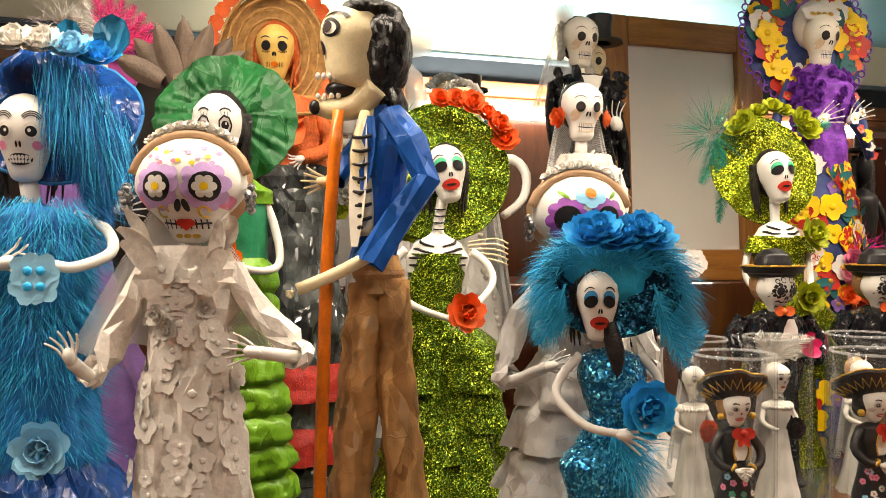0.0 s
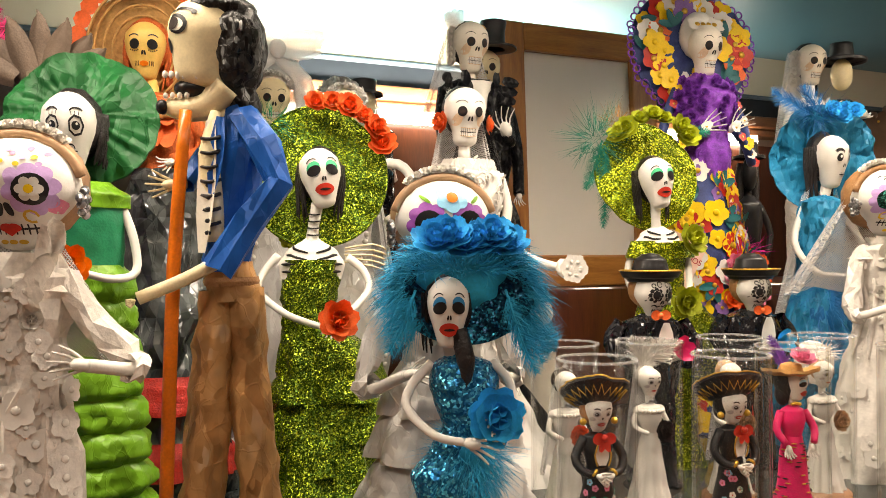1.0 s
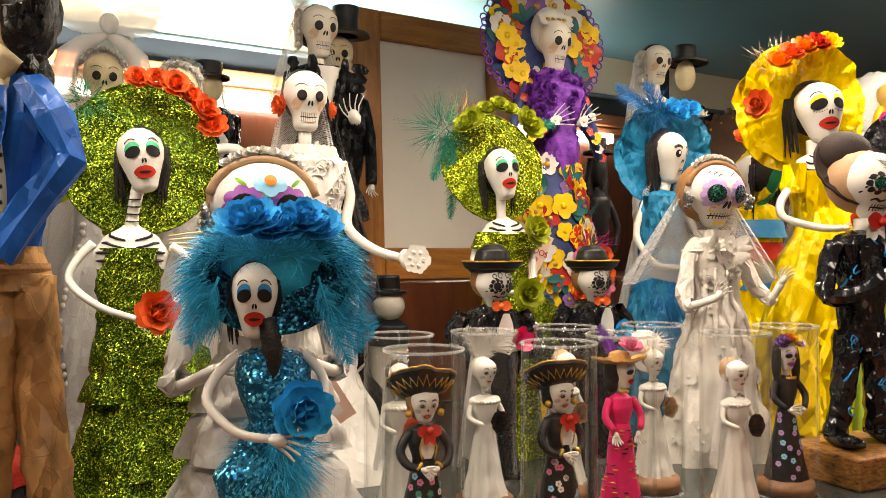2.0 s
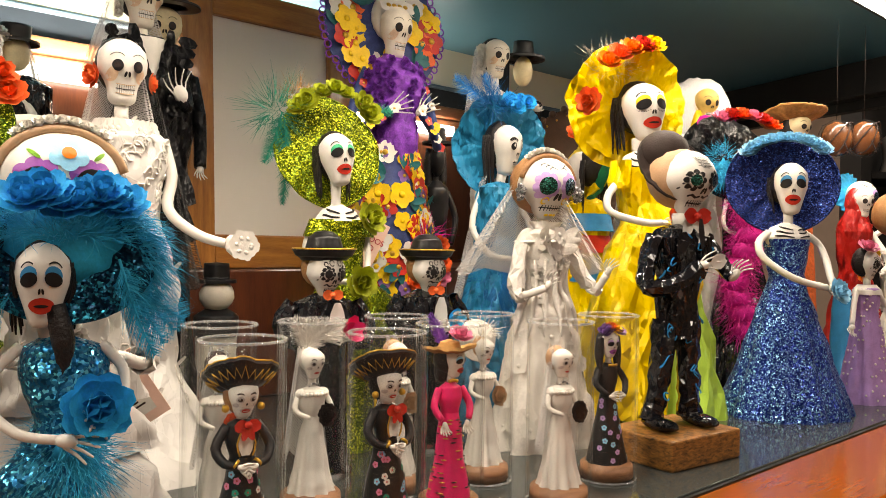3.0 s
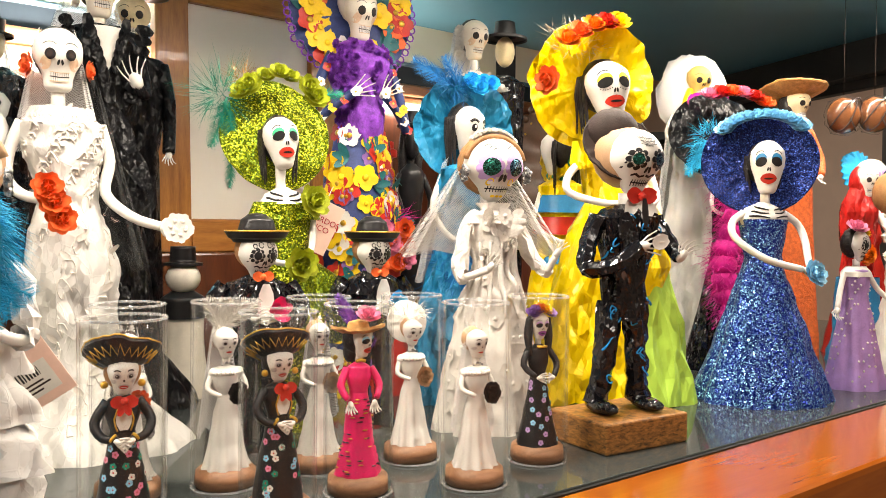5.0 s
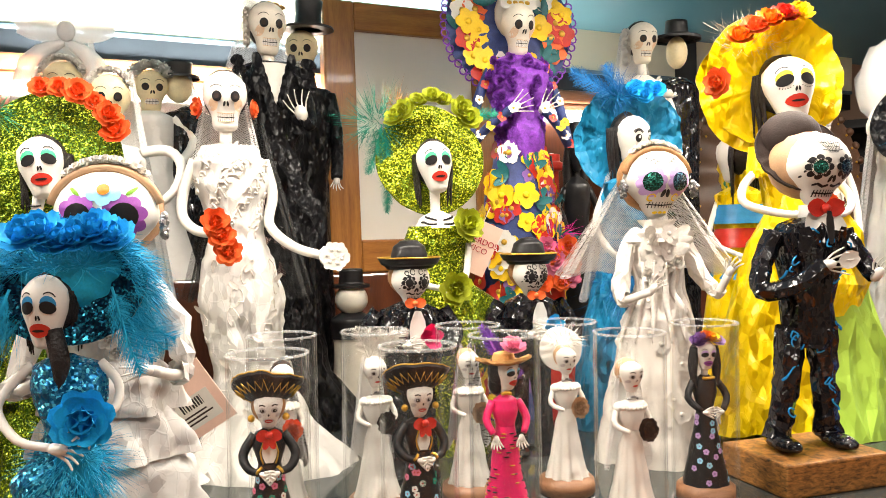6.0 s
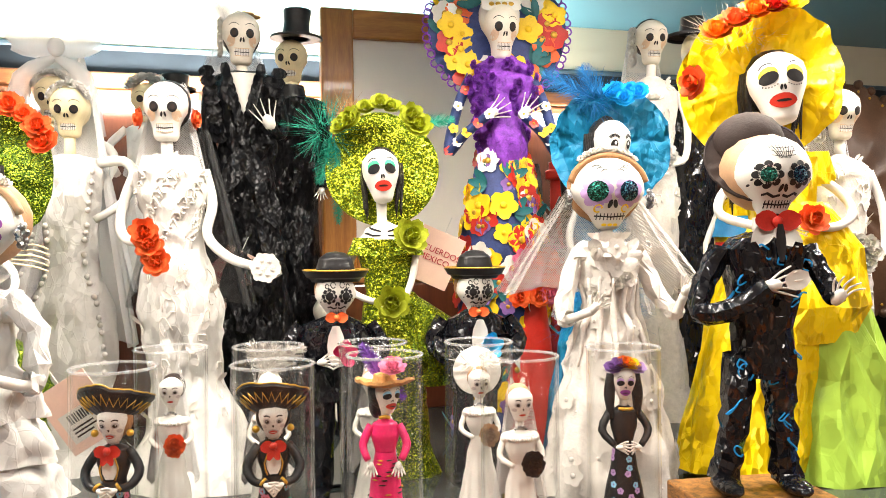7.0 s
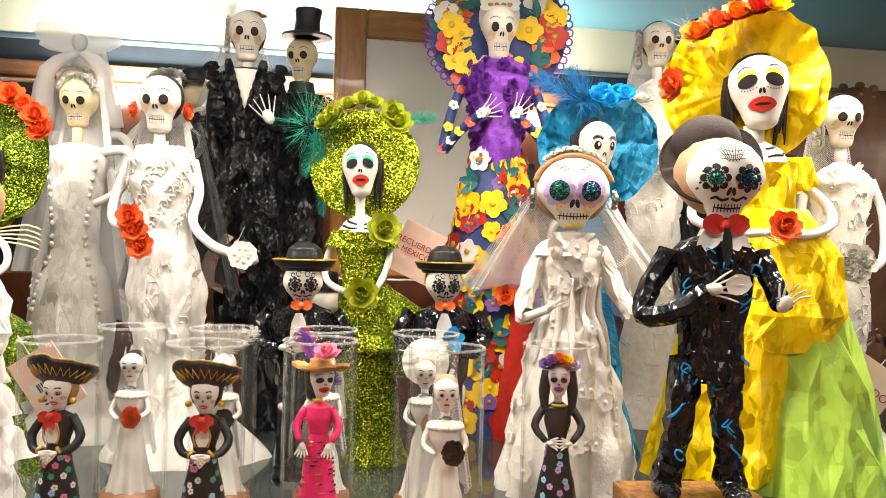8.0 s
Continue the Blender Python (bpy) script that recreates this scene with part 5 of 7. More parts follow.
def yellow_lady():
    g = Figure(101)
    g.brim((-.010, .022, .395), .080, YELLOW, 96, -18, .06, 5, 1.0, -.10, seed=3.0, frill=.012)
    g.brim((-.010, .026, .400), .072, YELLOW, 96, -18, .10, 4, 1.0, -.14, seed=9.0)
    for k, c in enumerate((ORANGE, CORAL, ORANGE, RED, YEL)):
        g.rose((-.066 + .019 * k, -.004, .438 + .013 * k - .0014 * k * k), (-.2, -.8, .8), .016, c, k)
    g.rose((-.082, .006, .392), (-1, -.5, 0), .017, CORAL)
    g.fluff((-.02, .026, .448), (.056, .012, .022), 420, .017, BONE, .00025, -.2, False)
    g.hair((-.004, .003, .386), .025, .036, .021, HAIR, 1.35, -14)
    H = g.head((-.004, -.006, .384), .0285, .037, .025, LADY, WHITE, -14, -8, -5)
    g.lady_face(H, YEL, LIP)
    for s in (-1, 1):
        for k in range(6):
            g.spot(H, s * (.18 + .09 * k), -.06 - .05 * math.sin(k * .6), .022, .018, BLACK, .0007)
    g.tube([(-.006, 0, .352), (-.006, 0, .325)], [.010, .009], WHITE)
    p = g.lathe([(.338, .008, -.004), (.328, .026, -.004), (.312, .034, -.002), (.295, .033, 0)], WHITE, .6)
    g.ribs(p, .328, 3, .007, 60)
    g.lathe([(.315, .036, 0), (.300, .036, 0), (.26, .031, .003), (.235, .031, .006), (.20, .044, .010)], YELLOW, .72, 5, .06, 72, .003)
    for s in (-1, 1):
        g.lathe([(.322, .014, s * .034), (.302, .017, s * .038), (.288, .015, s * .036)], YELLOW, .9, 3, .1, 24, .002)
    g.lathe([(.245, .034, .012), (.20, .046, .03), (.10, .064, .046), (.0, .082, .05)], PALEGREEN, .72, 7, .06, 96, .004)
    g.lathe([(.250, .033, .004, -.004), (.215, .050, 0, -.006), (.16, .058, -.012, -.006), (.08, .066, -.026, -.004), (.012, .074, -.034, -.002)], YELLOW, .70, 5, .09, 96, .0035, 1.0)
    g.lathe([(.270, .034, .01, -.004), (.225, .052, .022, -.008), (.17, .058, .020, -.012), (.135, .050, .006, -.014)], YELLOW, .72, 4, .10, 96, .003, 2.0)
    for s in (-1, 1):
        g.arm([(s * .036, 0, .300), (s * .062, -.006, .278), (s * .066, -.016, .258), (s * .036, -.040, .246), (s * .012, -.046, .246)], WHITE, .0052, .004)
    g.rose((.006, -.050, .252), (0, -1, .2), .015, CORAL)
    return g.done("catrina_doll", "skeleton lady doll in crumpled yellow paper gown and hat", .752, .855, 0, 6)


def groom():
    g = Figure(111)
    z0 = .032
    H = g.head((.006, -.004, .284), .031, .034, .029, SUGAR, WHITE, 0, 2)
    g.stitched_face(H, EYEGREEN, False)
    g.spot(H, .40, .05, .22, .20, EYEBLUE, .0015)
    for k in range(-4, 5):
        g.line(H, [(k * .03, .42), (k * .10, .82)], .008, BLACK)
    for k in range(3):
        g.line(H, [(-.3, .50 + .1 * k), (0, .46 + .1 * k), (.3, .50 + .1 * k)], .008, BLACK)
    g.ball((.002, .008, .290), (.0345, .026, .033), TANHAIR, lump=.02)
    g.brim((-.002, .012, .300), .040, FELT, 62, -8, .04, 2, 1.0, -.12, seed=1.0, edge=FELT)
    g.ball((-.003, .022, .316), (.030, .026, .026), FELT, lump=.05)
    g.tube([(0, 0, .252), (0, 0, .236)], .008, WHITE)
    for s in (-1, 1):
        g.leaf((.004, -.020, .248), (s, 0, .12), (0, -1, 0), .018, .017, RED, .1)
        g.leaf((.002, -.016, .246), (s * .8, -.2, -.7), (0, -1, 0), .026, .016, WHITE, .1)
    g.ball((.004, -.022, .248), .0045, RED, seg=8, rings=6)
    g.leaf((.004, -.026, .246), (0, -.1, -1), (0, -1, 0), .030, .008, BLACK, 0)
    p = g.lathe([(.240, .010), (.234, .028), (.222, .036), (.195, .029), (.165, .024), (.14, .0235), (.122, .024)], SHINY, .62, 5, .05, 64, .003)
    for s in (-1, 1):
        g.leaf((s * .008, -.024, .185), (s * .22, .0, 1), (s * .4, -1, 0), .048, .020, SHINY, 0)
    g.arm([(-.034, 0, .226), (-.050, -.008, .200), (-.056, -.018, .176), (-.034, -.036, .182), (-.012, -.042, .198)], SHINY, .0098, .0085, (.9, -.2, .2), 1.4)
    g.arm([(.036, 0, .226), (.044, -.014, .202), (.046, -.030, .186)], SHINY, .0096, .008, (.3, -.5, .8), 1.4)
    g.leaf((.0, -.046, .200), (.8, 0, .3), (0, -1, 0), .018, .016, WHITE, .1)
    for s in (-1, 1):
        g.tube([(s * .014 - .003, 0, .140), (s * .018 - .005, -.002, .095), (s * .022 - .006, 0, .06), (s * .026 - .008, 0, z0 + .006)], [.0150, .0122, .0112, .0135], SHINY, 14, 5)
        g.ball((s * .027 - .008, -.014, z0 + .005), (.011, .026, .007), SHINY)
        g.ball((s * .027 - .008, -.002, z0 + .008), (.005, .008, .006), WHITE)
    # blue curls drawn on the suit in place of its blue reflections
    for i in range(18):
        s = 1 if i % 2 else -1
        if i < 10:
            q, n = p(g.r.uniform(-70, 70), g.r.uniform(.14, .225), .0012)
        else:
            z = g.r.uniform(.05, .135)
            k = (z - .038) / .10
            q = Vector((s * (.026 - .010 * k) - .006 + g.r.uniform(-.006, .006), -.0122, z))
        w = g.r.uniform(.003, .0065)
        g.tube([q + Vector((w * math.cos(t) * (1 + .4 * math.sin(2 * t + i)), -.0004, 1.1 * w * math.sin(t + i))) for t in (0, .9, 1.9, 2.9, 4.0, 5.1)], .0008, BLUEGLINT, 5, 3)
    return g.done("groom_doll", "calavera groom doll in shiny black suit and felt hat", .682, .705, 0, 2)


def cobalt_lady():
    g = Figure(121)
    g.brim((.002, .014, .304), .068, NAVYGLIT, 80, -34, .05, 3, 1.04, -.12, seed=2.2, edge=NAVYGLIT)
    for i in range(12):
        a = math.radians(160 - 12.5 * i)
        g.rose((.050 * math.cos(a) * .84, .004 - .028 * math.cos(a), .334 + .028 * math.sin(a)), (-.4, -.5, 1), .013, SKY, i)
    g.hair((.002, .002, .298), .020, .030, .018, drop=1.2, yaw=-30)
    H = g.head((.002, -.004, .297), .0215, .035, .020, LADY, WHITE, -30, -4)
    g.lady_face(H, PAINTBLUE, LIP)
    g.tube([(.002, 0, .268), (.002, 0, .245)], [.006, .0065], WHITE)
    p = g.lathe([(.252, .008), (.244, .026), (.232, .033), (.22, .030)], WHITE, .6)
    g.ribs(p, .243, 4, .005, 60)
    g.lathe([(.230, .031), (.205, .027), (.180, .024), (.168, .027), (.13, .040), (.08, .058), (.0, .088)], COBALT, .85, 11, .05, 72, .001)
    for s in (-1, 1):
        g.arm([(s * .030, 0, .238), (s * .048, -.004, .225), (s * .050, -.016, .205), (s * .030 + .01, -.036, .180), (.030 + s * .006, -.046, .168)], WHITE, .0052, .0042)
    g.rose((.034, -.052, .162), (.2, -1, .4), .017, SKY)
    return g.done("catrina_doll", "skeleton lady doll in sparkling cobalt blue gown and hat", .965, .822, 0, -6)


def green_hat_lady():
    g = Figure(131)
    g.brim((.001, .018, .335), .057, GREENP, 78, 0, .05, 5, 1.04, .16, seed=5.0)
    g.hair((0, .003, .321), .020, .030, .017, drop=.9)
    H = g.head((0, -.004, .319), .0195, .031, .019, LADY, WHITE, 4, 4)
    for s in (-1, 1):
        g.arc(H, s * .42, .14, .24, 0, 360, .028, BLACK)
        g.spot(H, s * .42, .14, .14, .11, BLACK, .0008)
        g.spot(H, s * .46, .18, .04, .035, WHITE, .0012)
        g.arc(H, s * .42, .42, .24, 30, 150, .022, BLACK, .6)
        for k in range(3):
            g.line(H, [(s * (.28 + .12 * k), .38), (s * (.26 + .13 * k), .48)], .012, BLACK)
        g.spot(H, s * .07, -.18, .05, .06, BLACK, .0007, rot=s * 20)
        for k in range(3):
            g.arc(H, (k - 1) * .22, -.46 + s * .05, .12, 0 if s > 0 else 180, 180 if s > 0 else 360, .016, BLACK, .9)
    g.line(H, [(-.42, -.46), (0, -.48), (.42, -.46)], .018, BLACK)
    g.tube([(0, 0, .298), (.006, 0, .275)], [.006, .007], WHITE)
    g.lathe([(.282, .016, .012), (.272, .030, .013), (.262, .028, .014)], LIME, .7, 4, .03, 40, .001)
    g.lathe([(.270, .027, .013), (.24, .025, .013), (.212, .024, .013)], EMERALD, .7, 5, .03, 48, .001)
    for k in range(9):
        z = .215 - .024 * k
        r = .026 + .0022 * k
        g.lathe([(z + .004, r * .86, .014), (z - .006, r * 1.12, .015), (z - .018, r * 1.16, .016), (z - .028, r * .88, .016)], LIME, .8, 8, .05, 48, .002, k * 1.7, 4)
    g.lathe([(.02, .042, .015), (.0, .046, .016)], EMERALD, .8)
    g.arm([(.036, 0, .266), (.046, -.003, .240), (.049, -.008, .214), (.036, -.026, .209), (.018, -.036, .214)])
    g.arm([(-.014, 0, .266), (-.026, -.004, .240), (-.022, -.014, .222), (-.004, -.034, .214)])
    g.rose((.010, -.042, .218), (.1, -1, .2), .016, ORANGE)
    return g.done("catrina_doll", "skeleton lady doll with dark green hat and lime ruffled dress", -.180, .642, 0, 4)


def straw_lady():
    g = Figure(141)
    g.brim((-.008, .016, .245), .062, STRAW, 82, 0, .04, 3, .92, .12, seed=7.0, edge=STRAW, flat=1.12)
    for r in (.5, .65, .8, .92):
        g.tube([(-.008 + .057 * r * math.cos(a), .006, .245 + .070 * r * math.sin(a)) for a in (2 * math.pi * i / 40 for i in range(41))], .0014, STRAW, 5, 1)
    for i in range(30):
        a = 2 * math.pi * i / 30
        g.leaf((-.008 + .055 * math.cos(a), .010, .245 + .066 * math.sin(a)), (math.cos(a), -.2, math.sin(a)), (0, -1, 0), .014, .018, CORAL, .2)
    H = g.head((-.004, -.004, .243), .019, .028, .018, LADY, YELLOWCLAY, 4, 3)
    for s in (-1, 1):
        g.spot(H, s * .42, .14, .24, .17, BLACK, .0007)
        for k in range(5):
            g.spot(H, s * (.25 + .09 * k), -.06 - .03 * math.sin(k), .03, .025, BLACK, .0007)
        g.arc(H, s * .45, .28, .3, 40, 140, .022, BLACK, .6)
        g.spot(H, s * .06, -.14, .045, .08, BLACK, .0006, rot=s * 20)
    g.spot(H, 0, -.48, .2, .09, ORANGE, .001)
    for s in (-1, 1):
        for k in range(3):
            g.line(H, [(s * (.26 + .08 * k), -.40), (s * (.26 + .08 * k), -.56)], .012, BLACK)
    g.hair((-.004, .002, .245), .020, .029, .018, DARKORANGE, 1.3)
    g.tube([(0, 0, .216), (.004, 0, .19)], [.006, .007], YELLOWCLAY)
    g.lathe([(.204, .008, .004), (.196, .030, .006), (.17, .032, .010), (.13, .028, .014), (.10, .030, .016)], DARKORANGE, .65, 6, .08, 48, .003)
    for k in range(8):
        g.leaf((.012 * (k % 4) - .02, -.022, .196 - .02 * (k // 4)), (.2, -.2, -1), (0, -1, 0), .030, .020, CORAL, .2)
    g.lathe([(.20, .05, .006, .012), (.16, .052, .008, .014), (.13, .046, .01, .016)], STRAW, .5, 8, .06, 40)
    for k in range(14):
        g.tube([(-.02 + .004 * k, -.03, .168 + .001 * k), (.02 + .003 * k, -.036, .178), (.046, -.03, .176 + .0015 * k)], .0007, STRAW, 4, 2)
    g.lathe([(.13, .030, .014), (.06, .040, .014), (-.08, .054, .012), (-.178, .062, .01)], GREYFILM, .7, 6, .06, 56, .005)
    for z in (-.075, -.135):
        g.lathe([(z + .012, .056, .012), (z - .004, .066, .012), (z - .022, .070, .012)], REDLACE, .75, 14, .04, 70, .002)
    for s in (-1, 1):
        g.arm([(s * .030 + .006, 0, .188), (s * .044 + .006, -.010, .15), (s * .020 + .006, -.036, .135)], DARKORANGE, .008, .007, None, 1.0)
    return g.done("peasant_doll", "yellow-faced doll with straw hat, orange shawl and grey film skirt", -.163, .800, .178, 4)


def profile_man():
    """Man seen from the side: big open-mouthed skull, blue jacket, kraft-paper trousers, a staff."""
    g = Figure(151)
    c = Vector((-.010, 0, .352))
    # head turned to the left, jaw wide open
    H = g.head((-.012, 0, .364), .0215, .031, .029, [(-1, 0), (-.97, .5), (-.8, .72), (-.5, .80), (-.2, .88), (.1, 1), (.4, .98), (.7, .8), (.9, .5), (1, 0)], IVORY, -72, -6)
    g.spot(H, .50, .20, .27, .21, BLACK, .0005, rot=-12)
    g.spot(H, .50, .19, .21, .14, BONE, .0009, rot=-12)
    g.spot(H, .47, .20, .14, .13, FELT, .0013)
    g.arc(H, .52, .34, .34, 25, 155, .03, BLACK, .6)
    g.spot(H, .10, -.20, .13, .16, BLACK, .0007, rot=15)
    g.tube([(-.002, -.004, .336), (-.014, -.003, .324), (-.030, -.002, .321), (-.040, 0, .324)], [.013, .0095, .0075, .006], IVORY)
    g.ball((-.024, -.001, .3345), (.0125, .0115, .0065), BLACK)
    for i in range(6):
        g.ball((-.0405 + .0042 * i, -.0075 - .0014 * i, .3425 - .0004 * i), (.0019, .0019, .0026), WHITE, seg=6, rings=5)
    for i in range(4):
        g.ball((-.0405 + .0046 * i, -.006 - .0010 * i, .3290), (.0018, .0018, .0022), WHITE, seg=6, rings=5)
    g.ball((-.043, -.004, .322), (.004, .005, .005), BLACK)
    g.ball((.004, .002, .362), (.0190, .0255, .031), FOILHAIR, lump=.13, seg=40, rings=28)
    g.ball((-.006, .002, .386), (.022, .022, .010), FOILHAIR, lump=.2, seg=24, rings=14)
    g.tube([(.002, 0, .335), (.010, 0, .322), (.008, 0, .310)], [.012, .0105, .009], FOILHAIR)
    g.tube([(-.004, 0, .330), (-.002, 0, .305)], [.007, .008], IVORY)
    g.tube([(-.008, -.010, .318), (-.012, -.015, .290), (-.010, -.014, .262), (-.008, -.012, .235)], [.004, .007, .007, .006], IVORY)
    for k in range(7):
        g.tube([(-.016, -.019, .300 - .009 * k), (-.010, -.023, .299 - .009 * k), (-.004, -.020, .301 - .009 * k)], .0013, BLACK, 5, 2)
    p = g.lathe([(.322, .009, .004), (.316, .016, .006), (.29, .018, .004), (.25, .015, .0), (.226, .016, -.002), (.214, .017, -.004)], DENIM, .85, 4, .05, 56, .0018)
    g.leaf((-.010, -.016, .312), (-.05, -.1, -1), (-.4, -1, 0), .085, .013, BONE, 0)
    g.leaf((-.004, -.018, .314), (-.1, -.1, -1), (-.2, -1, 0), .05, .010, DENIM, 0)
    for k in range(9):
        g.ball((-.011, -.0185 - .0008 * k, .300 - .0075 * k), (.0022, .001, .0016), BLACK, seg=6, rings=4)
    g.tube([(.008, -.008, .318), (.023, -.016, .297), (.0325, -.020, .272), (.014, -.026, .247), (-.004, -.030, .216)], [.009, .0115, .0095, .0105, .0105], DENIM, 12, 4)
    g.arm([(-.004, -.030, .222), (-.024, -.034, .211), (-.050, -.038, .200)], IVORY, .0042, .004, (-1, -.1, -.6), .3, IVORY)
    g.tube([(-.004, .010, .312), (-.020, .008, .288), (-.028, -.006, .272)], [.008, .0075, .007], DENIM)
    g.arm([(-.03, -.006, .272), (-.033, -.012, .271)], IVORY, .0045, .0045, (-1, -.3, 0), 1.0, IVORY)
    g.tube([(-.026, -.016, .318), (-.033, -.018, .22), (-.037, -.018, .10), (-.040, -.018, .002)], [.004, .0045, .0045, .0045], ORANGE, 10, 3)
    g.lathe([(.222, .016, -.002), (.208, .0168, .0), (.196, .0172, .002)], BROWNP, .85, 3, .05, 40, .0012)
    g.lathe([(.212, .0175, .0), (.209, .0182, .0), (.206, .0175, .0)], BROWNHAIR, .87, 0, 0, 40)
    g.lathe([(.203, .0125, -.007), (.15, .0125, -.013), (.08, .0125, -.018), (.02, .0145, -.0205), (.0, .0165, -.0215)], BROWNP, .95, 4, .10, 48, .0022)
    g.lathe([(.205, .0120, .007), (.15, .012, .011), (.08, .0120, .017), (.02, .014, .0225), (.0, .0155, .024)], BROWNP, .95, 4, .10, 48, .0022, 1)
    return g.done("man_doll", "open-mouthed man doll in blue jacket and brown paper trousers", -.044, .548, 0, 2)


def feather_lady():
    """Small lady wrapped in bright aqua feathers."""
    g = Figure(161)
    at = g.brim((.010, .006, .205), .036, TEALGLIT, 78, -4, .06, 4, 1.2, -.2, seed=3.3, flat=.95)
    g.ball((.010, .018, .214), (.034, .020, .026), AQUA, lump=.2)
    for i in range(3600):
        a = g.r.uniform(-.25 * math.pi, 1.25 * math.pi)
        k = g.r.uniform(.8, 1.05)
        p = Vector((.010 + .043 * k * math.cos(a), .002 + g.r.uniform(-.010, .010), .205 + .034 * k * math.sin(a)))
        l = g.r.uniform(.008, .020)
        g.strand(p, (math.cos(a) + g.r.gauss(0, .4), g.r.gauss(-.1, .5), math.sin(a) + g.r.gauss(-.2, .4)), l, .00022, AQUA, (0, 0, -.5 * l))
    for k in range(6):
        g.rose((-.010 + .009 * k, -.012 + .002 * k, .233 + .003 * math.sin(k * 2)), (-.1, -.8, .8), .0135, AQUAPAPER, k)
    for k in range(4):
        g.feather((.034 + .004 * k, -.004, .205 - .006 * k), (.056 + .004 * k, -.008 + .004 * k, .158 + .006 * k), .013, AQUA, .3, 46)
    g.feather((-.020, -.004, .205), (-.040, -.008, .172), .014, AQUA, -.3, 46)
    g.fluff((.010, .004, .216), (.036, .020, .012), 1200, .014, AQUA, .0002, 0, False, -.2)
    g.hair((0, .0, .193), .013, .020, .012, drop=1.2)
    H = g.head((-.001, -.006, .192), .0125, .021, .012, LADY, WHITE, -6, -2)
    g.lady_face(H, PAINTBLUE, LIP)
    g.tube([(.004, -.010, .182), (.008, -.013, .165), (.008, -.013, .148)], [.005, .0055, .003], HAIR)
    g.tube([(0, 0, .174), (.004, 0, .160)], [.004, .005], WHITE)
    g.lathe([(.167, .006, .006), (.161, .018, .008), (.152, .021, .009), (.14, .019, .010), (.124, .014, .010), (.112, .016, .006), (.096, .022, -.001), (.075, .020, .003), (.045, .017, .007), (.02, .022, .008), (.0, .030, .008)], AQUAGLIT, .8, 5, .03, 48, .0006)
    g.fluff((.012, -.004, .104), (.019, .014, .020), 1400, .020, AQUA, .0002, .4, True)
    g.fluff((.002, -.004, .020), (.024, .018, .014), 900, .018, AQUA, .0002, .5, True)
    g.arm([(-.010, 0, .162), (-.022, -.003, .150), (-.026, -.010, .138), (-.012, -.022, .124), (.006, -.026, .120)], WHITE, .003, .0024)
    g.arm([(.026, 0, .162), (.036, -.003, .150), (.036, -.010, .138), (.028, -.02, .132)], WHITE, .003, .0024)
    g.rose((.022, -.024, .134), (.1, -1, .1), .0165, AQUAPAPER)
    return g.done("feathered_doll", "small skeleton lady doll in aqua sequins and feathers", .093, .485, 0, 4)


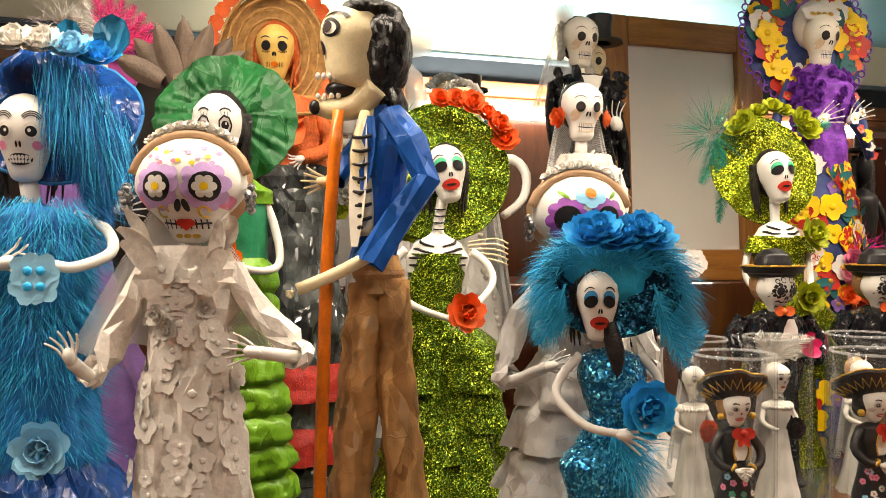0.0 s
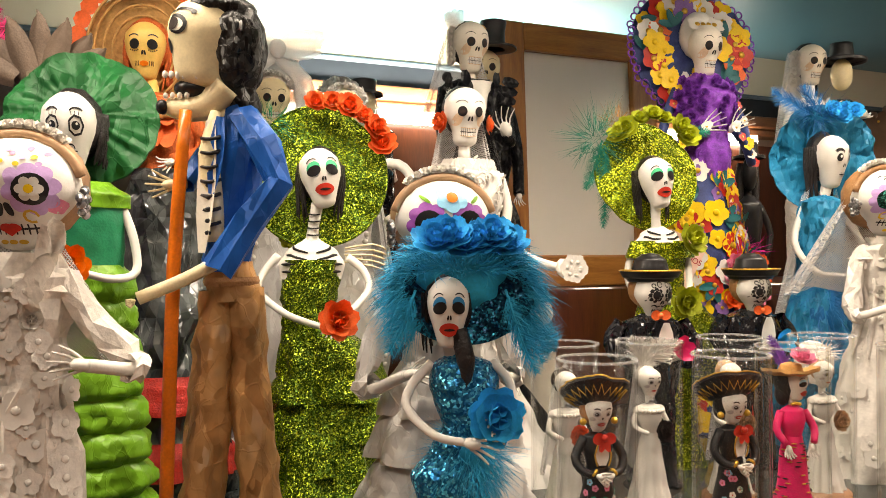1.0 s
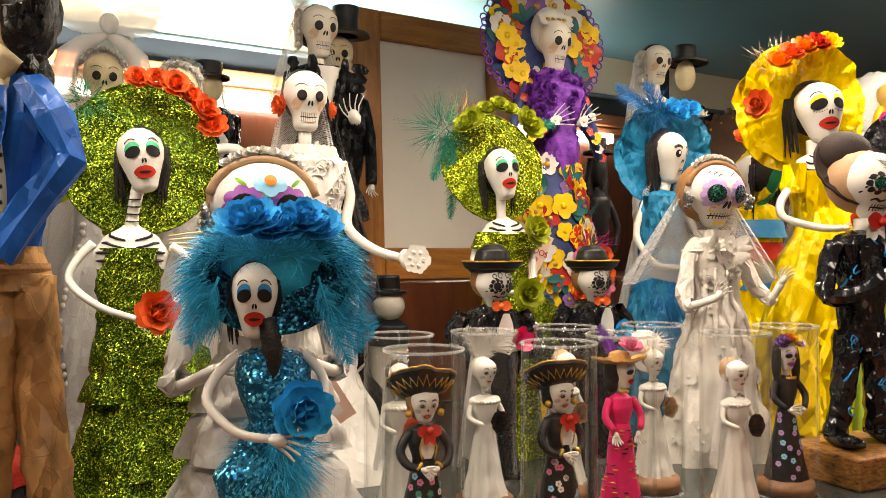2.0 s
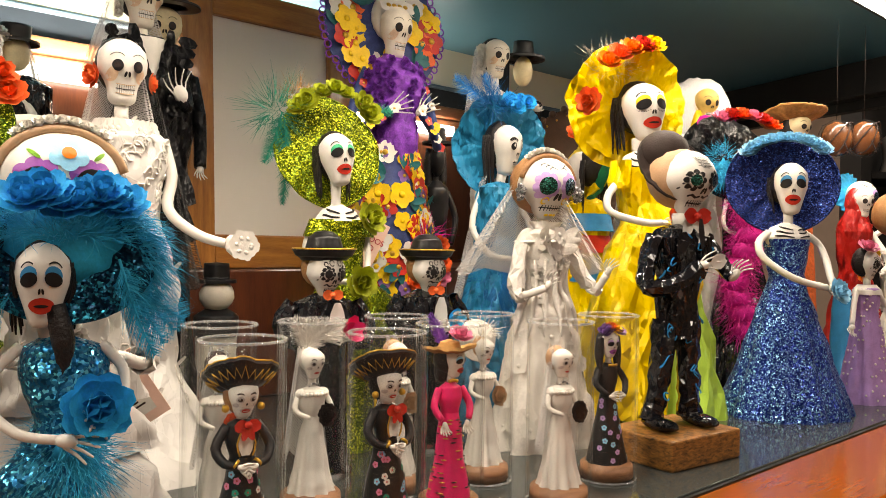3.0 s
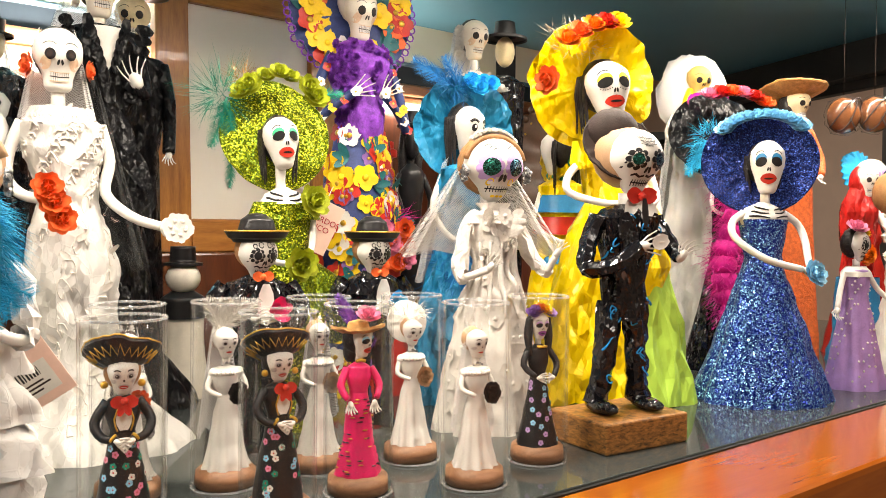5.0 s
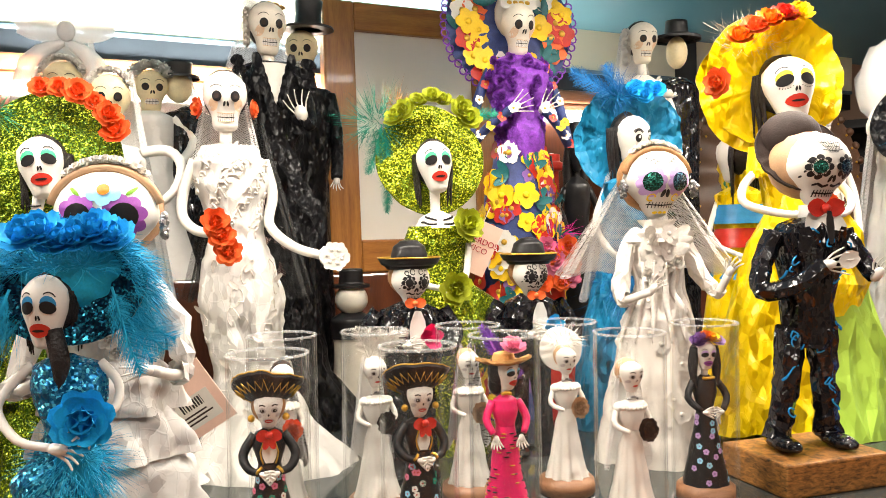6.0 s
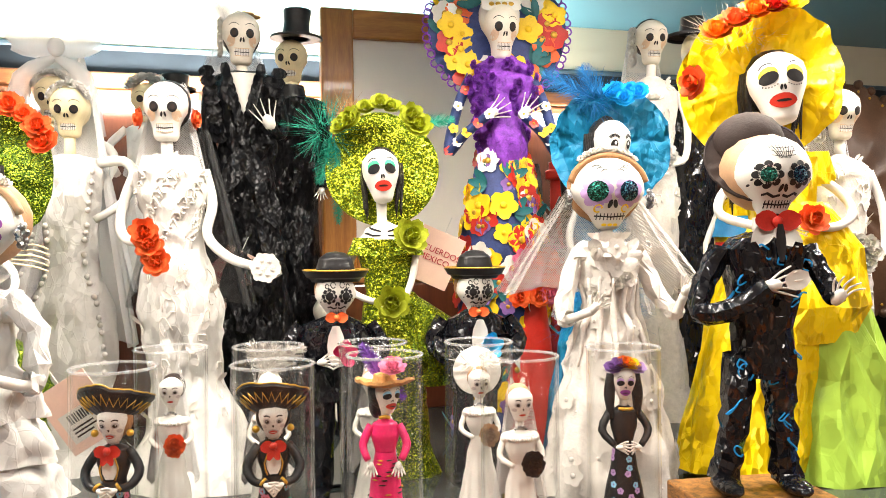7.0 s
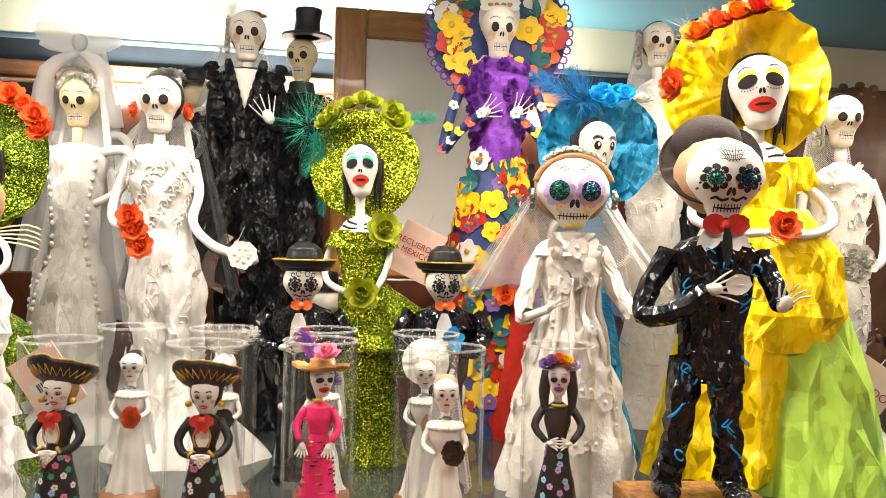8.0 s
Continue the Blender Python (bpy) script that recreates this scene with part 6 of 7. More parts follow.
def blue_far_lady():
    """Lady wrapped in long hanging blue feathers, with a dark blue hat whose brim dips on one side."""
    g = Figure(171)
    g.brim((.012, .016, .330), .058, DEEPBLUE, 62, 8, .08, 3, 1.05, .30, seed=2.0, edge=BLUEF)
    g.ball((.006, .026, .350), (.034, .026, .024), DEEPBLUE, lump=.15)
    for k, c in enumerate((AQUAPAPER, SKY, WHITE, WHITE, SKY, AQUAPAPER)):
        g.rose((-.040 + .019 * k, -.012, .366 - .0010 * (k - 2) ** 2), (0, -.8, .8), .015, c, k)
    g.leaf((.058, -.012, .362), (.5, -.2, 1), (0, -1, 0), .026, .026, BLUEPAPER, .1)
    # feathers that fall from the dipping side of the brim
    for i in range(2600):
        t = g.r.random()
        q = Vector((.020 + .042 * t + g.r.gauss(0, .004), -.010 + g.r.uniform(-.012, .022), .352 - .050 * t + g.r.gauss(0, .010)))
        g.strand(q, (.10 + .25 * t + g.r.gauss(0, .12), g.r.gauss(-.05, .12), -1), g.r.uniform(.020, .055), .00030, AQUA if g.r.random() < .35 else BLUEF, (-.004, 0, -.006))
    for k in range(8):
        g.feather((.030 + .004 * k, .004, .346 - .005 * k), (.046 + .002 * k, -.004, .262 - .003 * k), .014, BLUEF, .12, 36)
    g.hair((0, .002, .302), .019, .028, .017, drop=1.5)
    H = g.head((.002, -.004, .303), .020, .031, .019, LADY, WHITE, 4, 2)
    for s in (-1, 1):
        g.spot(H, s * .42, .12, .22, .17, LACEGREY, .0005)
        g.spot(H, s * .42, .10, .17, .12, BLACK, .0008)
        g.spot(H, s * .38, .12, .05, .04, WHITE, .0012)
        for k in range(3):
            g.arc(H, s * .44, .2, .28 + .05 * k, 40, 140, .014, BLACK, .9)
        g.spot(H, s * .06, -.18, .04, .07, BLACK, .0006)
        g.spot(H, s * .55, -.20, .14, .10, PINK, .0004)
    g.spot(H, 0, -.50, .40, .13, BLACK, .0008)
    for i in range(-3, 4):
        g.spot(H, i * .11, -.455, .05, .05, WHITE, .0013)
        g.spot(H, i * .10, -.545, .045, .045, WHITE, .0013)
    g.tube([(.002, 0, .274), (.006, 0, .248)], [.0065, .0065], WHITE)
    g.lathe([(.258, .008, .006), (.248, .030, .008), (.20, .032, .008), (.17, .029, .008), (.12, .036, .010), (.07, .040, .012)], BLUEF, .8, 8, .05, 56, .003)
    g.lathe([(.085, .034, .012), (.05, .060, .016), (.0, .085, .018)], DEEPBLUE, .8, 8, .10, 64, .003)
    # long drooping barbs in tiers round bodice and skirt
    for i in range(12000):
        z = .262 - .175 * (i / 12000) ** .9
        a = g.r.uniform(-1.15 * math.pi, .15 * math.pi)
        r = (.030 + .010 * abs(math.sin((z - .05) * 42))) * g.r.uniform(.75, 1.08)
        q = Vector((.009 + r * math.cos(a), r * .8 * math.sin(a), z))
        out = Vector((math.cos(a), math.sin(a), 0))
        l = g.r.uniform(.008, .021)
        g.strand(q, out * g.r.uniform(.1, .9) + Vector((g.r.gauss(0, .42), g.r.gauss(0, .4), -1)), l, .00026, AQUA if g.r.random() < .62 else BLUEF, out * l * .25)
    g.arm([(.034, 0, .250), (.056, -.006, .240), (.064, -.020, .224), (.046, -.036, .214), (.032, -.042, .216)], WHITE, .0042, .0036, (-1, -.2, -.2), 1.3)
    g.arm([(-.024, 0, .246), (-.030, -.020, .222), (.002, -.044, .216)], WHITE, .0042, .0036, (1, -.1, .3), 1.4)
    for k in range(4):
        g.flower((.022 + .008 * (k % 2), -.052, .212 - .010 * (k // 2)), (0, -1, 0), .012, SKY, AQUAPAPER, 5, k)
    g.rose((.030, -.050, .098), (.1, -1, .1), .018, SKY)
    return g.done("feathered_doll", "skeleton lady doll wrapped in blue feathers with a flowered hat", -.292, .560, 0, 6)


def plum_lady():
    g = Figure(181)
    g.brim((0, .014, .395), .052, PLUM, 70, 0, .05, 5, 1.0, .2, seed=2.0, frill=.05)
    g.leaf((.0, -.02, .405), (.3, -.2, 1), (0, -1, 0), .028, .026, BLUEPAPER, .1)
    g.ball((.016, -.012, .392), (.018, .012, .024), BONE)
    for k in range(9):
        a = math.radians(20 + 14 * k)
        g.feather((.026, .004, .412), (.026 + .050 * math.cos(a), .006, .412 + .050 * math.sin(a)), .012, PINKF if k < 7 else WHITE, .2, 30)
    g.fluff((-.014, .010, .435), (.024, .012, .016), 200, .026, WHITE, .0004, 0, False)
    g.tube([(0, 0, .37), (0, 0, .34)], .007, BONE)
    p = g.lathe([(.35, .008), (.34, .030), (.28, .030), (.22, .030), (.15, .050), (.07, .088), (.0, .112)], VIOLET, .8, 9, .07, 56, .002)
    for i in range(50):
        q, n = p(g.r.uniform(-90, 90), g.r.uniform(.02, .3), .0006)
        g.ball(q, .0012, PINK if i % 2 else SKY, seg=5, rings=4)
    g.arm([(.030, 0, .335), (.046, -.010, .29), (.050, -.03, .262)], WHITE, .004, .0035, (.9, -.2, .3), 1.7)
    return g.done("catrina_doll", "lady doll in violet gown with ruffled plum hat and magenta feathers", -.342, .745, 0, 4)


def lilac_girl():
    g = Figure(191)
    H = g.head((.002, -.002, .196), .0155, .022, .014, SUGAR, WHITE, 24, 0)
    g.stitched_face(H)
    g.ball((-.003, .005, .200), (.0165, .014, .021), HAIR, lump=.05)
    g.rose((-.004, -.004, .219), (0, -.6, 1), .015, PINK)
    g.rose((.010, -.004, .214), (.6, -.6, .6), .008, YEL)
    g.tube([(0, 0, .178), (0, 0, .165)], .005, WHITE)
    p = g.lathe([(.168, .008), (.162, .019), (.145, .018), (.13, .016), (.09, .024), (.04, .033), (.0, .041)], LILAC, .85, 9, .06, 56, .0005)
    for i in range(70):
        q, n = p((i * 137.5) % 200 - 100, .155 - .15 * ((i * .618) % 1), .0004)
        g.ball(q, (.0017, .0017, .0017), WHITE, seg=6, rings=4)
    g.lathe([(.168, .014), (.160, .021), (.154, .022)], WHITE, .8, 6, .1, 36)
    g.arm([(-.018, 0, .160), (-.030, -.008, .14), (-.046, -.022, .112)], WHITE, .0042, .0036)
    g.arm([(.018, 0, .160), (.030, -.008, .135), (.048, -.022, .116)], WHITE, .0042, .0036)
    return g.done("girl_doll", "small calavera girl doll in dotted lilac dress", 1.142, .838, 0, -8)


def white_girl():
    g = Figure(201)
    H = g.head((.004, -.002, .268), .038, .037, .032, SUGAR, WHITE, 62, 0)
    face2(g, H)
    g.ball((-.010, .006, .276), (.038, .033, .036), BROWNHAIR, lump=.04)
    for k in range(5):
        g.rose((-.026 + .004 * k, -.008, .306 + .004 * math.sin(k)), (-.3, -.6, 1), .013, WHITE, k)
    for k in range(10):
        a = k * 2.4
        g.ball((-.016 + .0042 * math.sqrt(k) * math.cos(a), -.031, .262 + .0042 * math.sqrt(k) * math.sin(a)), .003, SILVER, seg=6, rings=4)
    g.tube([(.002, 0, .236), (.002, 0, .215)], .007, WHITE)
    g.lathe([(.222, .020), (.212, .034), (.200, .030)], SATIN, .8, 7, .12, 40, .001)
    g.lathe([(.212, .024), (.17, .025), (.13, .026), (.08, .036), (.03, .046), (.0, .054)], SATIN, .8, 8, .08, 56, .002)
    for k in range(6):
        g.leaf((.012 * (k % 3) - .008, -.030, .14 - .012 * k), (.4 - .2 * (k % 3), -.3, -1), (0, -1, 0), .045, .030, SATIN, .2)
    g.arm([(-.026, 0, .205), (-.036, -.008, .175), (-.022, -.03, .155), (.020, -.044, .160), (.046, -.046, .168)], WHITE, .006, .005)
    g.arm([(.026, 0, .205), (.040, -.008, .17), (.062, -.02, .15)], WHITE, .006, .005)
    return g.done("bride_doll", "large-headed calavera bride doll with brown hair and white dress", 1.325, .918, 0, 8)


def guitar_player():
    g = Figure(211)
    g.ball((-.004, .006, .305), (.028, .026, .036), REDFOIL, lump=.15)
    H = g.head((.010, -.012, .305), .022, .030, .022, SKULL, WHITE, 36, 0)
    g.skull_face(H, False)
    g.lathe([(.30, .036, 0, .01), (.25, .040, 0, .01), (.19, .046, 0, .008), (.14, .05, 0, .004)], REDFOIL, .8, 5, .07, 48, .003)
    g.lathe([(.20, .036), (.1, .034), (.0, .036)], PAINTBLUE, .8, 5, .05)
    # guitar, front towards the viewer
    rows = []
    for y in (-.052, -.040):
        row = []
        for i in range(40):
            a = 2 * math.pi * i / 40
            r = .042 * (1 + .16 * math.cos(2 * a) - .10 * math.sin(a))
            row.append((.014 + r * math.cos(a) * .95, y, .078 + r * math.sin(a) * 1.35))
        rows.append(row)
    g.grid([[(.014, -.052, .078)] * 40] + rows + [[(.014, -.040, .078)] * 40], WHITE, True)
    g.tube([(.016, -.052, .12), (.022, -.056, .17), (.026, -.058, .215)], [.006, .0055, .007], BROWNHAIR, 8, 2)
    g.ball((.015, -.053, .092), (.012, .002, .012), BLACK)
    g.ball((.015, -.053, .055), (.022, .0016, .006), BLACK)
    for k in range(-2, 3):
        g.tube([(.015 + .0018 * k, -.0545, .055), (.022 + .0012 * k, -.0622, .20)], .0004, SILVER, 4, 0)
    g.arm([(.036, 0, .215), (.058, -.02, .185), (.036, -.06, .175)], RED, .010, .008)
    g.arm([(-.036, 0, .215), (-.050, -.03, .15), (-.02, -.058, .10)], WHITE, .007, .006)
    return g.done("guitar_doll", "skeleton musician doll in red hood with a white guitar", 1.535, 1.000, 0, -4)


def straw_man():
    g = Figure(221)
    H = g.head((.004, -.004, .245), .021, .026, .020, SKULL, IVORY, 8, 0)
    g.skull_face(H, False)
    g.ball((.0, .006, .245), (.023, .018, .03), HAIR)
    g.brim((.002, .006, .262), .055, STRAW, -14, -10, .06, 2, 1.0, -.25, seed=1.0, edge=STRAW)
    g.lathe([(.290, .001, .002, .006), (.287, .018, .002, .006), (.262, .024, .002, .006)], STRAW, .9)
    g.lathe([(.222, .010), (.21, .030), (.1, .034), (-.178, .05)], DARKORANGE, .7, 6, .06, 40, .002)
    g.arm([(.03, 0, .205), (.045, -.01, .16), (.03, -.03, .13)], DARKORANGE, .008, .007)
    g.arm([(-.03, 0, .205), (-.045, -.01, .16), (-.03, -.03, .13)], DARKORANGE, .008, .007)
    return g.done("peasant_doll", "skeleton man doll in a woven straw hat", 1.225, 1.045, .178, -4)


def boa_lady():
    g = Figure(231)
    g.brim((-.020, .014, .370), .074, BLACKLACE, 70, -10, .05, 3, 1.0, .2, seed=2.0)
    for k in range(6):
        g.rose((-.048 + .018 * k, -.01, .426 - .0016 * (k - 2) ** 2), (0, -.6, 1), .018, (PINK, RED, CORAL)[k % 3], k)
    for k in range(5):
        g.feather((-.045, -.012, .36), (-.085 + .02 * k, -.02, .32 - .012 * abs(k - 2)), .02, AQUA, .2, 36)
    g.fluff((-.05, -.014, .350), (.026, .012, .03), 400, .022, AQUA, .0005, .3, False)
    H = g.head((-.006, -.01, .345), .02, .03, .019, LADY, WHITE, 0, 0)
    g.lady_face(H)
    g.lathe([(.31, .008), (.30, .030), (.24, .030), (.2, .028), (.1, .05), (.0, .07)], SHINY, .8, 6, .08, 48, .004)
    for k in range(9):
        g.fluff((-.030 + .010 * math.sin(k * .9), -.044, .285 - .024 * k), (.028, .018, .020), 330, .024, MAGENTA, .0003, .3, True)
    g.arm([(-.03, 0, .295), (-.046, -.02, .25), (-.02, -.05, .235)], WHITE)
    return g.done("catrina_doll", "lady doll in black hat with red roses and magenta feather boa", 1.080, 1.015, 0, -10)


def red_lady():
    g = Figure(241)
    g.brim((.006, .01, .325), .042, AQUAPAPER, 72, 0, .06, 4, 1, .2, seed=2, frill=.06)
    H = g.head((.006, -.008, .315), .030, .032, .024, SUGAR, WHITE, -6, 0)
    face3(g, H)
    g.tube([(.004, 0, .288), (0, 0, .265)], .006, WHITE)
    g.lathe([(.275, .008), (.265, .030), (.22, .030), (.18, .028), (.08, .05), (.0, .066)], RED, .8, 7, .08, 48, .003)
    g.arm([(.03, 0, .26), (.036, -.02, .22), (.01, -.05, .20)], WHITE, .006, .005)
    g.arm([(-.03, 0, .26), (-.044, -.02, .215), (.01, -.05, .255)], WHITE, .006, .005)
    return g.done("catrina_doll", "skull doll in red dress with aqua ruffled hat", 1.428, 1.085, 0, -2)


def red_shawl():
    g = Figure(245)
    g.ball((0, 0, .30), (.018, .016, .026), REDFOIL, lump=.2)
    H = g.head((.006, -.010, .30), .018, .026, .018, SKULL, WHITE, -10)
    g.skull_face(H, False)
    g.lathe([(.29, .018), (.25, .032), (.18, .028), (.1, .030)], REDFOIL, .7, 5, .08, 40, .003)
    g.lathe([(.14, .036), (.05, .04), (.0, .05)], PAINTBLUE, .75, 7, .08, 40, .002)
    g.rose((-.02, -.034, .18), (0, -1, 0), .018, ORANGE)
    g.arm([(.036, 0, .25), (.046, -.03, .20), (.01, -.05, .18)], WHITE, .006, .005)
    return g.done("shawl_doll", "skeleton doll wrapped in a shiny red shawl", 1.345, 1.02, 0, -4)


def blonde_bride():
    g = Figure(251)
    for k in range(3):
        g.ball((.013, .014 + .004 * k, .262 - .004 * k), (.066 - .006 * k, .034 - .004 * k, .070 - .006 * k), NETSOFT, lump=.12)
    g.ball((.008, .008, .270), (.034, .022, .038), BONE, lump=.12)
    H = g.head((.004, -.016, .278), .021, .029, .019, SKULL, YELLOWCLAY, -2, 2)
    g.skull_face(H, False)
    for s in (-1, 1):
        g.tube([(s * .014 + .004, -.014, .268), (s * .022 + .004, -.016, .24), (s * .016 + .004, -.02, .222)], [.006, .008, .004], YEL)
        g.leaf((.012, -.028, .236), (s, 0, .35), (0, -1, 0), .040, .034, MAGENTA, .1)
        g.leaf((.012, -.026, .232), (s * .6, 0, -.8), (0, -1, 0), .036, .030, MAGENTA, .1)
    g.lathe([(.245, .010), (.235, .030), (.18, .026), (.12, .030), (.04, .042), (-.178, .062)], SATIN, .7, 8, .08, 56, .003)
    drape(g, .25, .045, .3, .03, NETSOFT, 1.3, 0)
    g.arm([(-.03, 0, .228), (-.048, -.01, .19), (-.02, -.04, .165)], WHITE, .005, .004)
    return g.done("bride_doll", "yellow-faced bride doll with pale veil and magenta bow", 1.062, 1.10, .178, -6)


def white_bride(x, y, z, yaw, seed, label, veilmat=NETW, groom_too=False):
    g = Figure(seed)
    b = -z
    top = .379 + (.121 if groom_too else 0) - z
    H = g.head((0, -.002, top), .0215, .030, .021, SKULL, BONE, 4, 2)
    g.skull_face(H)
    g.ball((0, .008, top + .008), (.022, .019, .026), HAIR, lump=.05)
    drape(g, top + .02, .026, .17, .02, veilmat, 1.5, -.01)
    for k in range(4):
        g.rose((-.022, .0, top + .012 - .012 * k), (-1, -.5, 0), .009, WHITE, k)
    g.tube([(0, 0, top - .026), (0, 0, top - .05)], [.006, .007], WHITE)
    t = top - .046
    p = g.lathe([(t, .008), (t - .010, .024), (t - .022, .035), (t - .05, .032), (t - .10, .026), (t - .16, .036), (t - .19, .034), (t * .35, .030), (.04, .045), (.0, .072)], LACE, .72, 7, .05, 56, .002)
    g.embroider(p, 60, .02, t - .012, WHITE, .0009, .010)
    g.arm([(-.032, 0, t - .02), (-.044, -.006, t - .06), (-.034, -.024, t - .10), (-.006, -.04, t - .11)], WHITE, .0055, .0042)
    g.arm([(.034, 0, t - .02), (.046, -.006, t - .06), (.038, -.024, t - .11), (.012, -.04, t - .12)], WHITE, .0055, .0042)
    for k in range(6):
        g.rose((.012 * math.cos(k), -.046, t - .115 + .012 * math.sin(k)), (0, -1, .2), .011, SATIN, k)
    if groom_too:
        c = .062
        g.ball((c, .016, top - .008), (.0155, .016, .024), IVORY)
        g.lathe([(top + .040, .001, c, .016), (top + .038, .016, c, .016), (top + .016, .018, c, .016), (top + .014, .036, c, .016), (top + .010, .036, c, .016)], BLACK, .9, 0, 0, 30)
        g.lathe([(t, .012, c, .016), (t - .012, .032, c, .016), (t * .5, .03, c, .016), (.0, .034, c, .016)], SHINY, .6, 4, .05, 40, .002)
    return g.done("bride_doll", label, x, y, z, yaw)


def black_figure(x, y, z, yaw, h, label, hat=True, tall=1.0):
    g = Figure(int(h * 1000))
    g.lathe([(h * .80, .006), (h * .77, .017), (h * .70, .018), (h * .55, .013), (h * .3, .020), (h * .1, .024), (.0, .030)], BLACK, .8, 4, .06, 40, .001)
    g.ball((0, -.002, h * .88), (.0105, .011, h * .055 + .004), BLACK)
    for s in (-1, 0, 1):
        g.tube([(s * .009, .004, h * .92), (s * .012, .006, h * .82), (s * .009, .006, h * .68)], [.006, .007, .004], HAIR)
    if hat:
        g.lathe([(h, .001), (h * .995, .012), (h * .95, .013), (h * .945, .022), (h * .935, .022)], BLACK, 1, 0, 0, 30)
    for s in (-1, 1):
        g.tube([(s * .016, 0, h * .76), (s * .030, -.002, h * .66), (s * .018, -.012, h * .56)], [.005, .005, .004], BLACK)
    return g.done("carved_figure", label, x, y, z, yaw, "figurine")


def red_figure():
    g = Figure(261)
    g.lathe([(.35, .001), (.348, .013), (.338, .013), (.335, .018), (.325, .018), (.322, .011), (.26, .012), (.2, .018), (.1, .022), (.0, .028)], RED, .9, 0, 0, 36)
    return g.done("red_candlestick", "glossy red turned candlestick standing at the back", .565, 1.19, 0, 0, "candlestick")


def pink_fluffy():
    g = Figure(262)
    g.ball((0, 0, .19), (.022, .02, .028), PINK, lump=.3)
    g.fluff((0, 0, .225), (.024, .016, .018), 260, .024, MAGENTA, .0005, 0, False)
    for k in range(9):
        g.rose((.02 * math.cos(k * 2.2), -.016, .19 + .024 * math.sin(k * 1.3)), (0, -1, .2), .013, PINK if k % 2 else CORAL, k)
    g.lathe([(.17, .015), (.1, .022), (.0, .04)], RED, .8, 6, .06)
    return g.done("floral_doll", "small doll with pink roses and magenta fluff", .515, 1.0, 0, 0)


def sombrero_lady():
    g = Figure(263)
    g.brim((0, .01, .335), .056, YELLOW, 70, -80, .05, 3, 1, .2, seed=5)
    g.brim((0, .0, .325), .045, EMERALD, 70, -80, .05, 3, 1, .2, seed=8)
    g.rose((-.03, -.03, .372), (-.5, -1, .5), .016, CORAL)
    g.hair((0, -.006, .32), .02, .03, .018, HAIR, 2.0, -165)
    H = g.head((-.010, .002, .32), .02, .03, .019, LADY, WHITE, -165)
    g.lady_face(H)
    p = g.lathe([(.285, .01), (.275, .03), (.22, .03), (.15, .04), (.0, .065)], YELLOW, .8, 6, .08, 48, .003)
    for z, c in ((.25, PAINTBLUE), (.22, RED), (.18, PAINTBLUE), (.15, EMERALD)):
        g.lathe([(z + .012, .033), (z, .036), (z - .012, .040)], c, .82, 6, .05, 40)
    g.arm([(-.03, 0, .265), (-.046, -.02, .22), (-.02, -.045, .20)], WHITE)
    return g.done("catrina_doll", "lady doll with yellow and green hat and striped dress", .760, .985, 0, -8)


def bonbon_hat():
    """Brown leather hat stood on edge, with a scalloped, studded rim."""
    g = Figure(264)
    leather = paint("brown_leather", (0.10, 0.05, 0.028), 0.35, vary=0.35, scale=25, bump=0.3)
    at = g.brim((0, 0, .30), .20, leather, 84, 0, .03, 3, .85, .2, seed=4, frill=.01)
    for j in range(44):
        q, n = at(1.0, 360 / 44 * j)
        g.ball(q, .008, leather, seg=8, rings=5)
        q, n = at(.93, 360 / 44 * j, .001)
        g.ball(q, .0024, GOLD, seg=6, rings=4)
    g.lathe([(.14, .03, 0, .02), (.0, .06, 0, .02)], leather, .6)
    return g.done("leather_hat", "brown leather hat with scalloped studded rim on a stand", 1.03, 1.345, .0, 0, "hat")


def dried_leaves():
    g = Figure(265)
    husk = paint("grey_brown_husk", (0.13, 0.09, 0.065), 0.6, vary=0.35, scale=40, bump=0.4)
    for k in range(7):
        a = math.radians(150 - 20 * k + g.r.uniform(-4, 4))
        out, side = Vector((math.cos(a), -.1, math.sin(a))), Vector((-math.sin(a), 0, math.cos(a)))
        c = Vector((.006 * (k - 3), .005 * (k % 2), .195))
        l, w = .058 - .004 * abs(k - 3), .013
        rows = []
        for t in (0, .2, .45, .7, .88, 1.0):
            wd = w * (.55 + 1.6 * t) * (1 - t) ** .75
            rows.append([c + out * l * t + side * wd * q + Vector((0, .005 * abs(q) + .001 * q, 0)) for q in (-1, -.5, 0, .5, 1)])
        g.grid(rows, husk)
    g.tube([(0, 0, .20), (0, 0, -.178)], [.008, .014], husk)
    return g.done("dried_leaf_headdress", "grey-brown pointed leaf headdress on a stand", -.228, .700, .178, 0, "headdress")


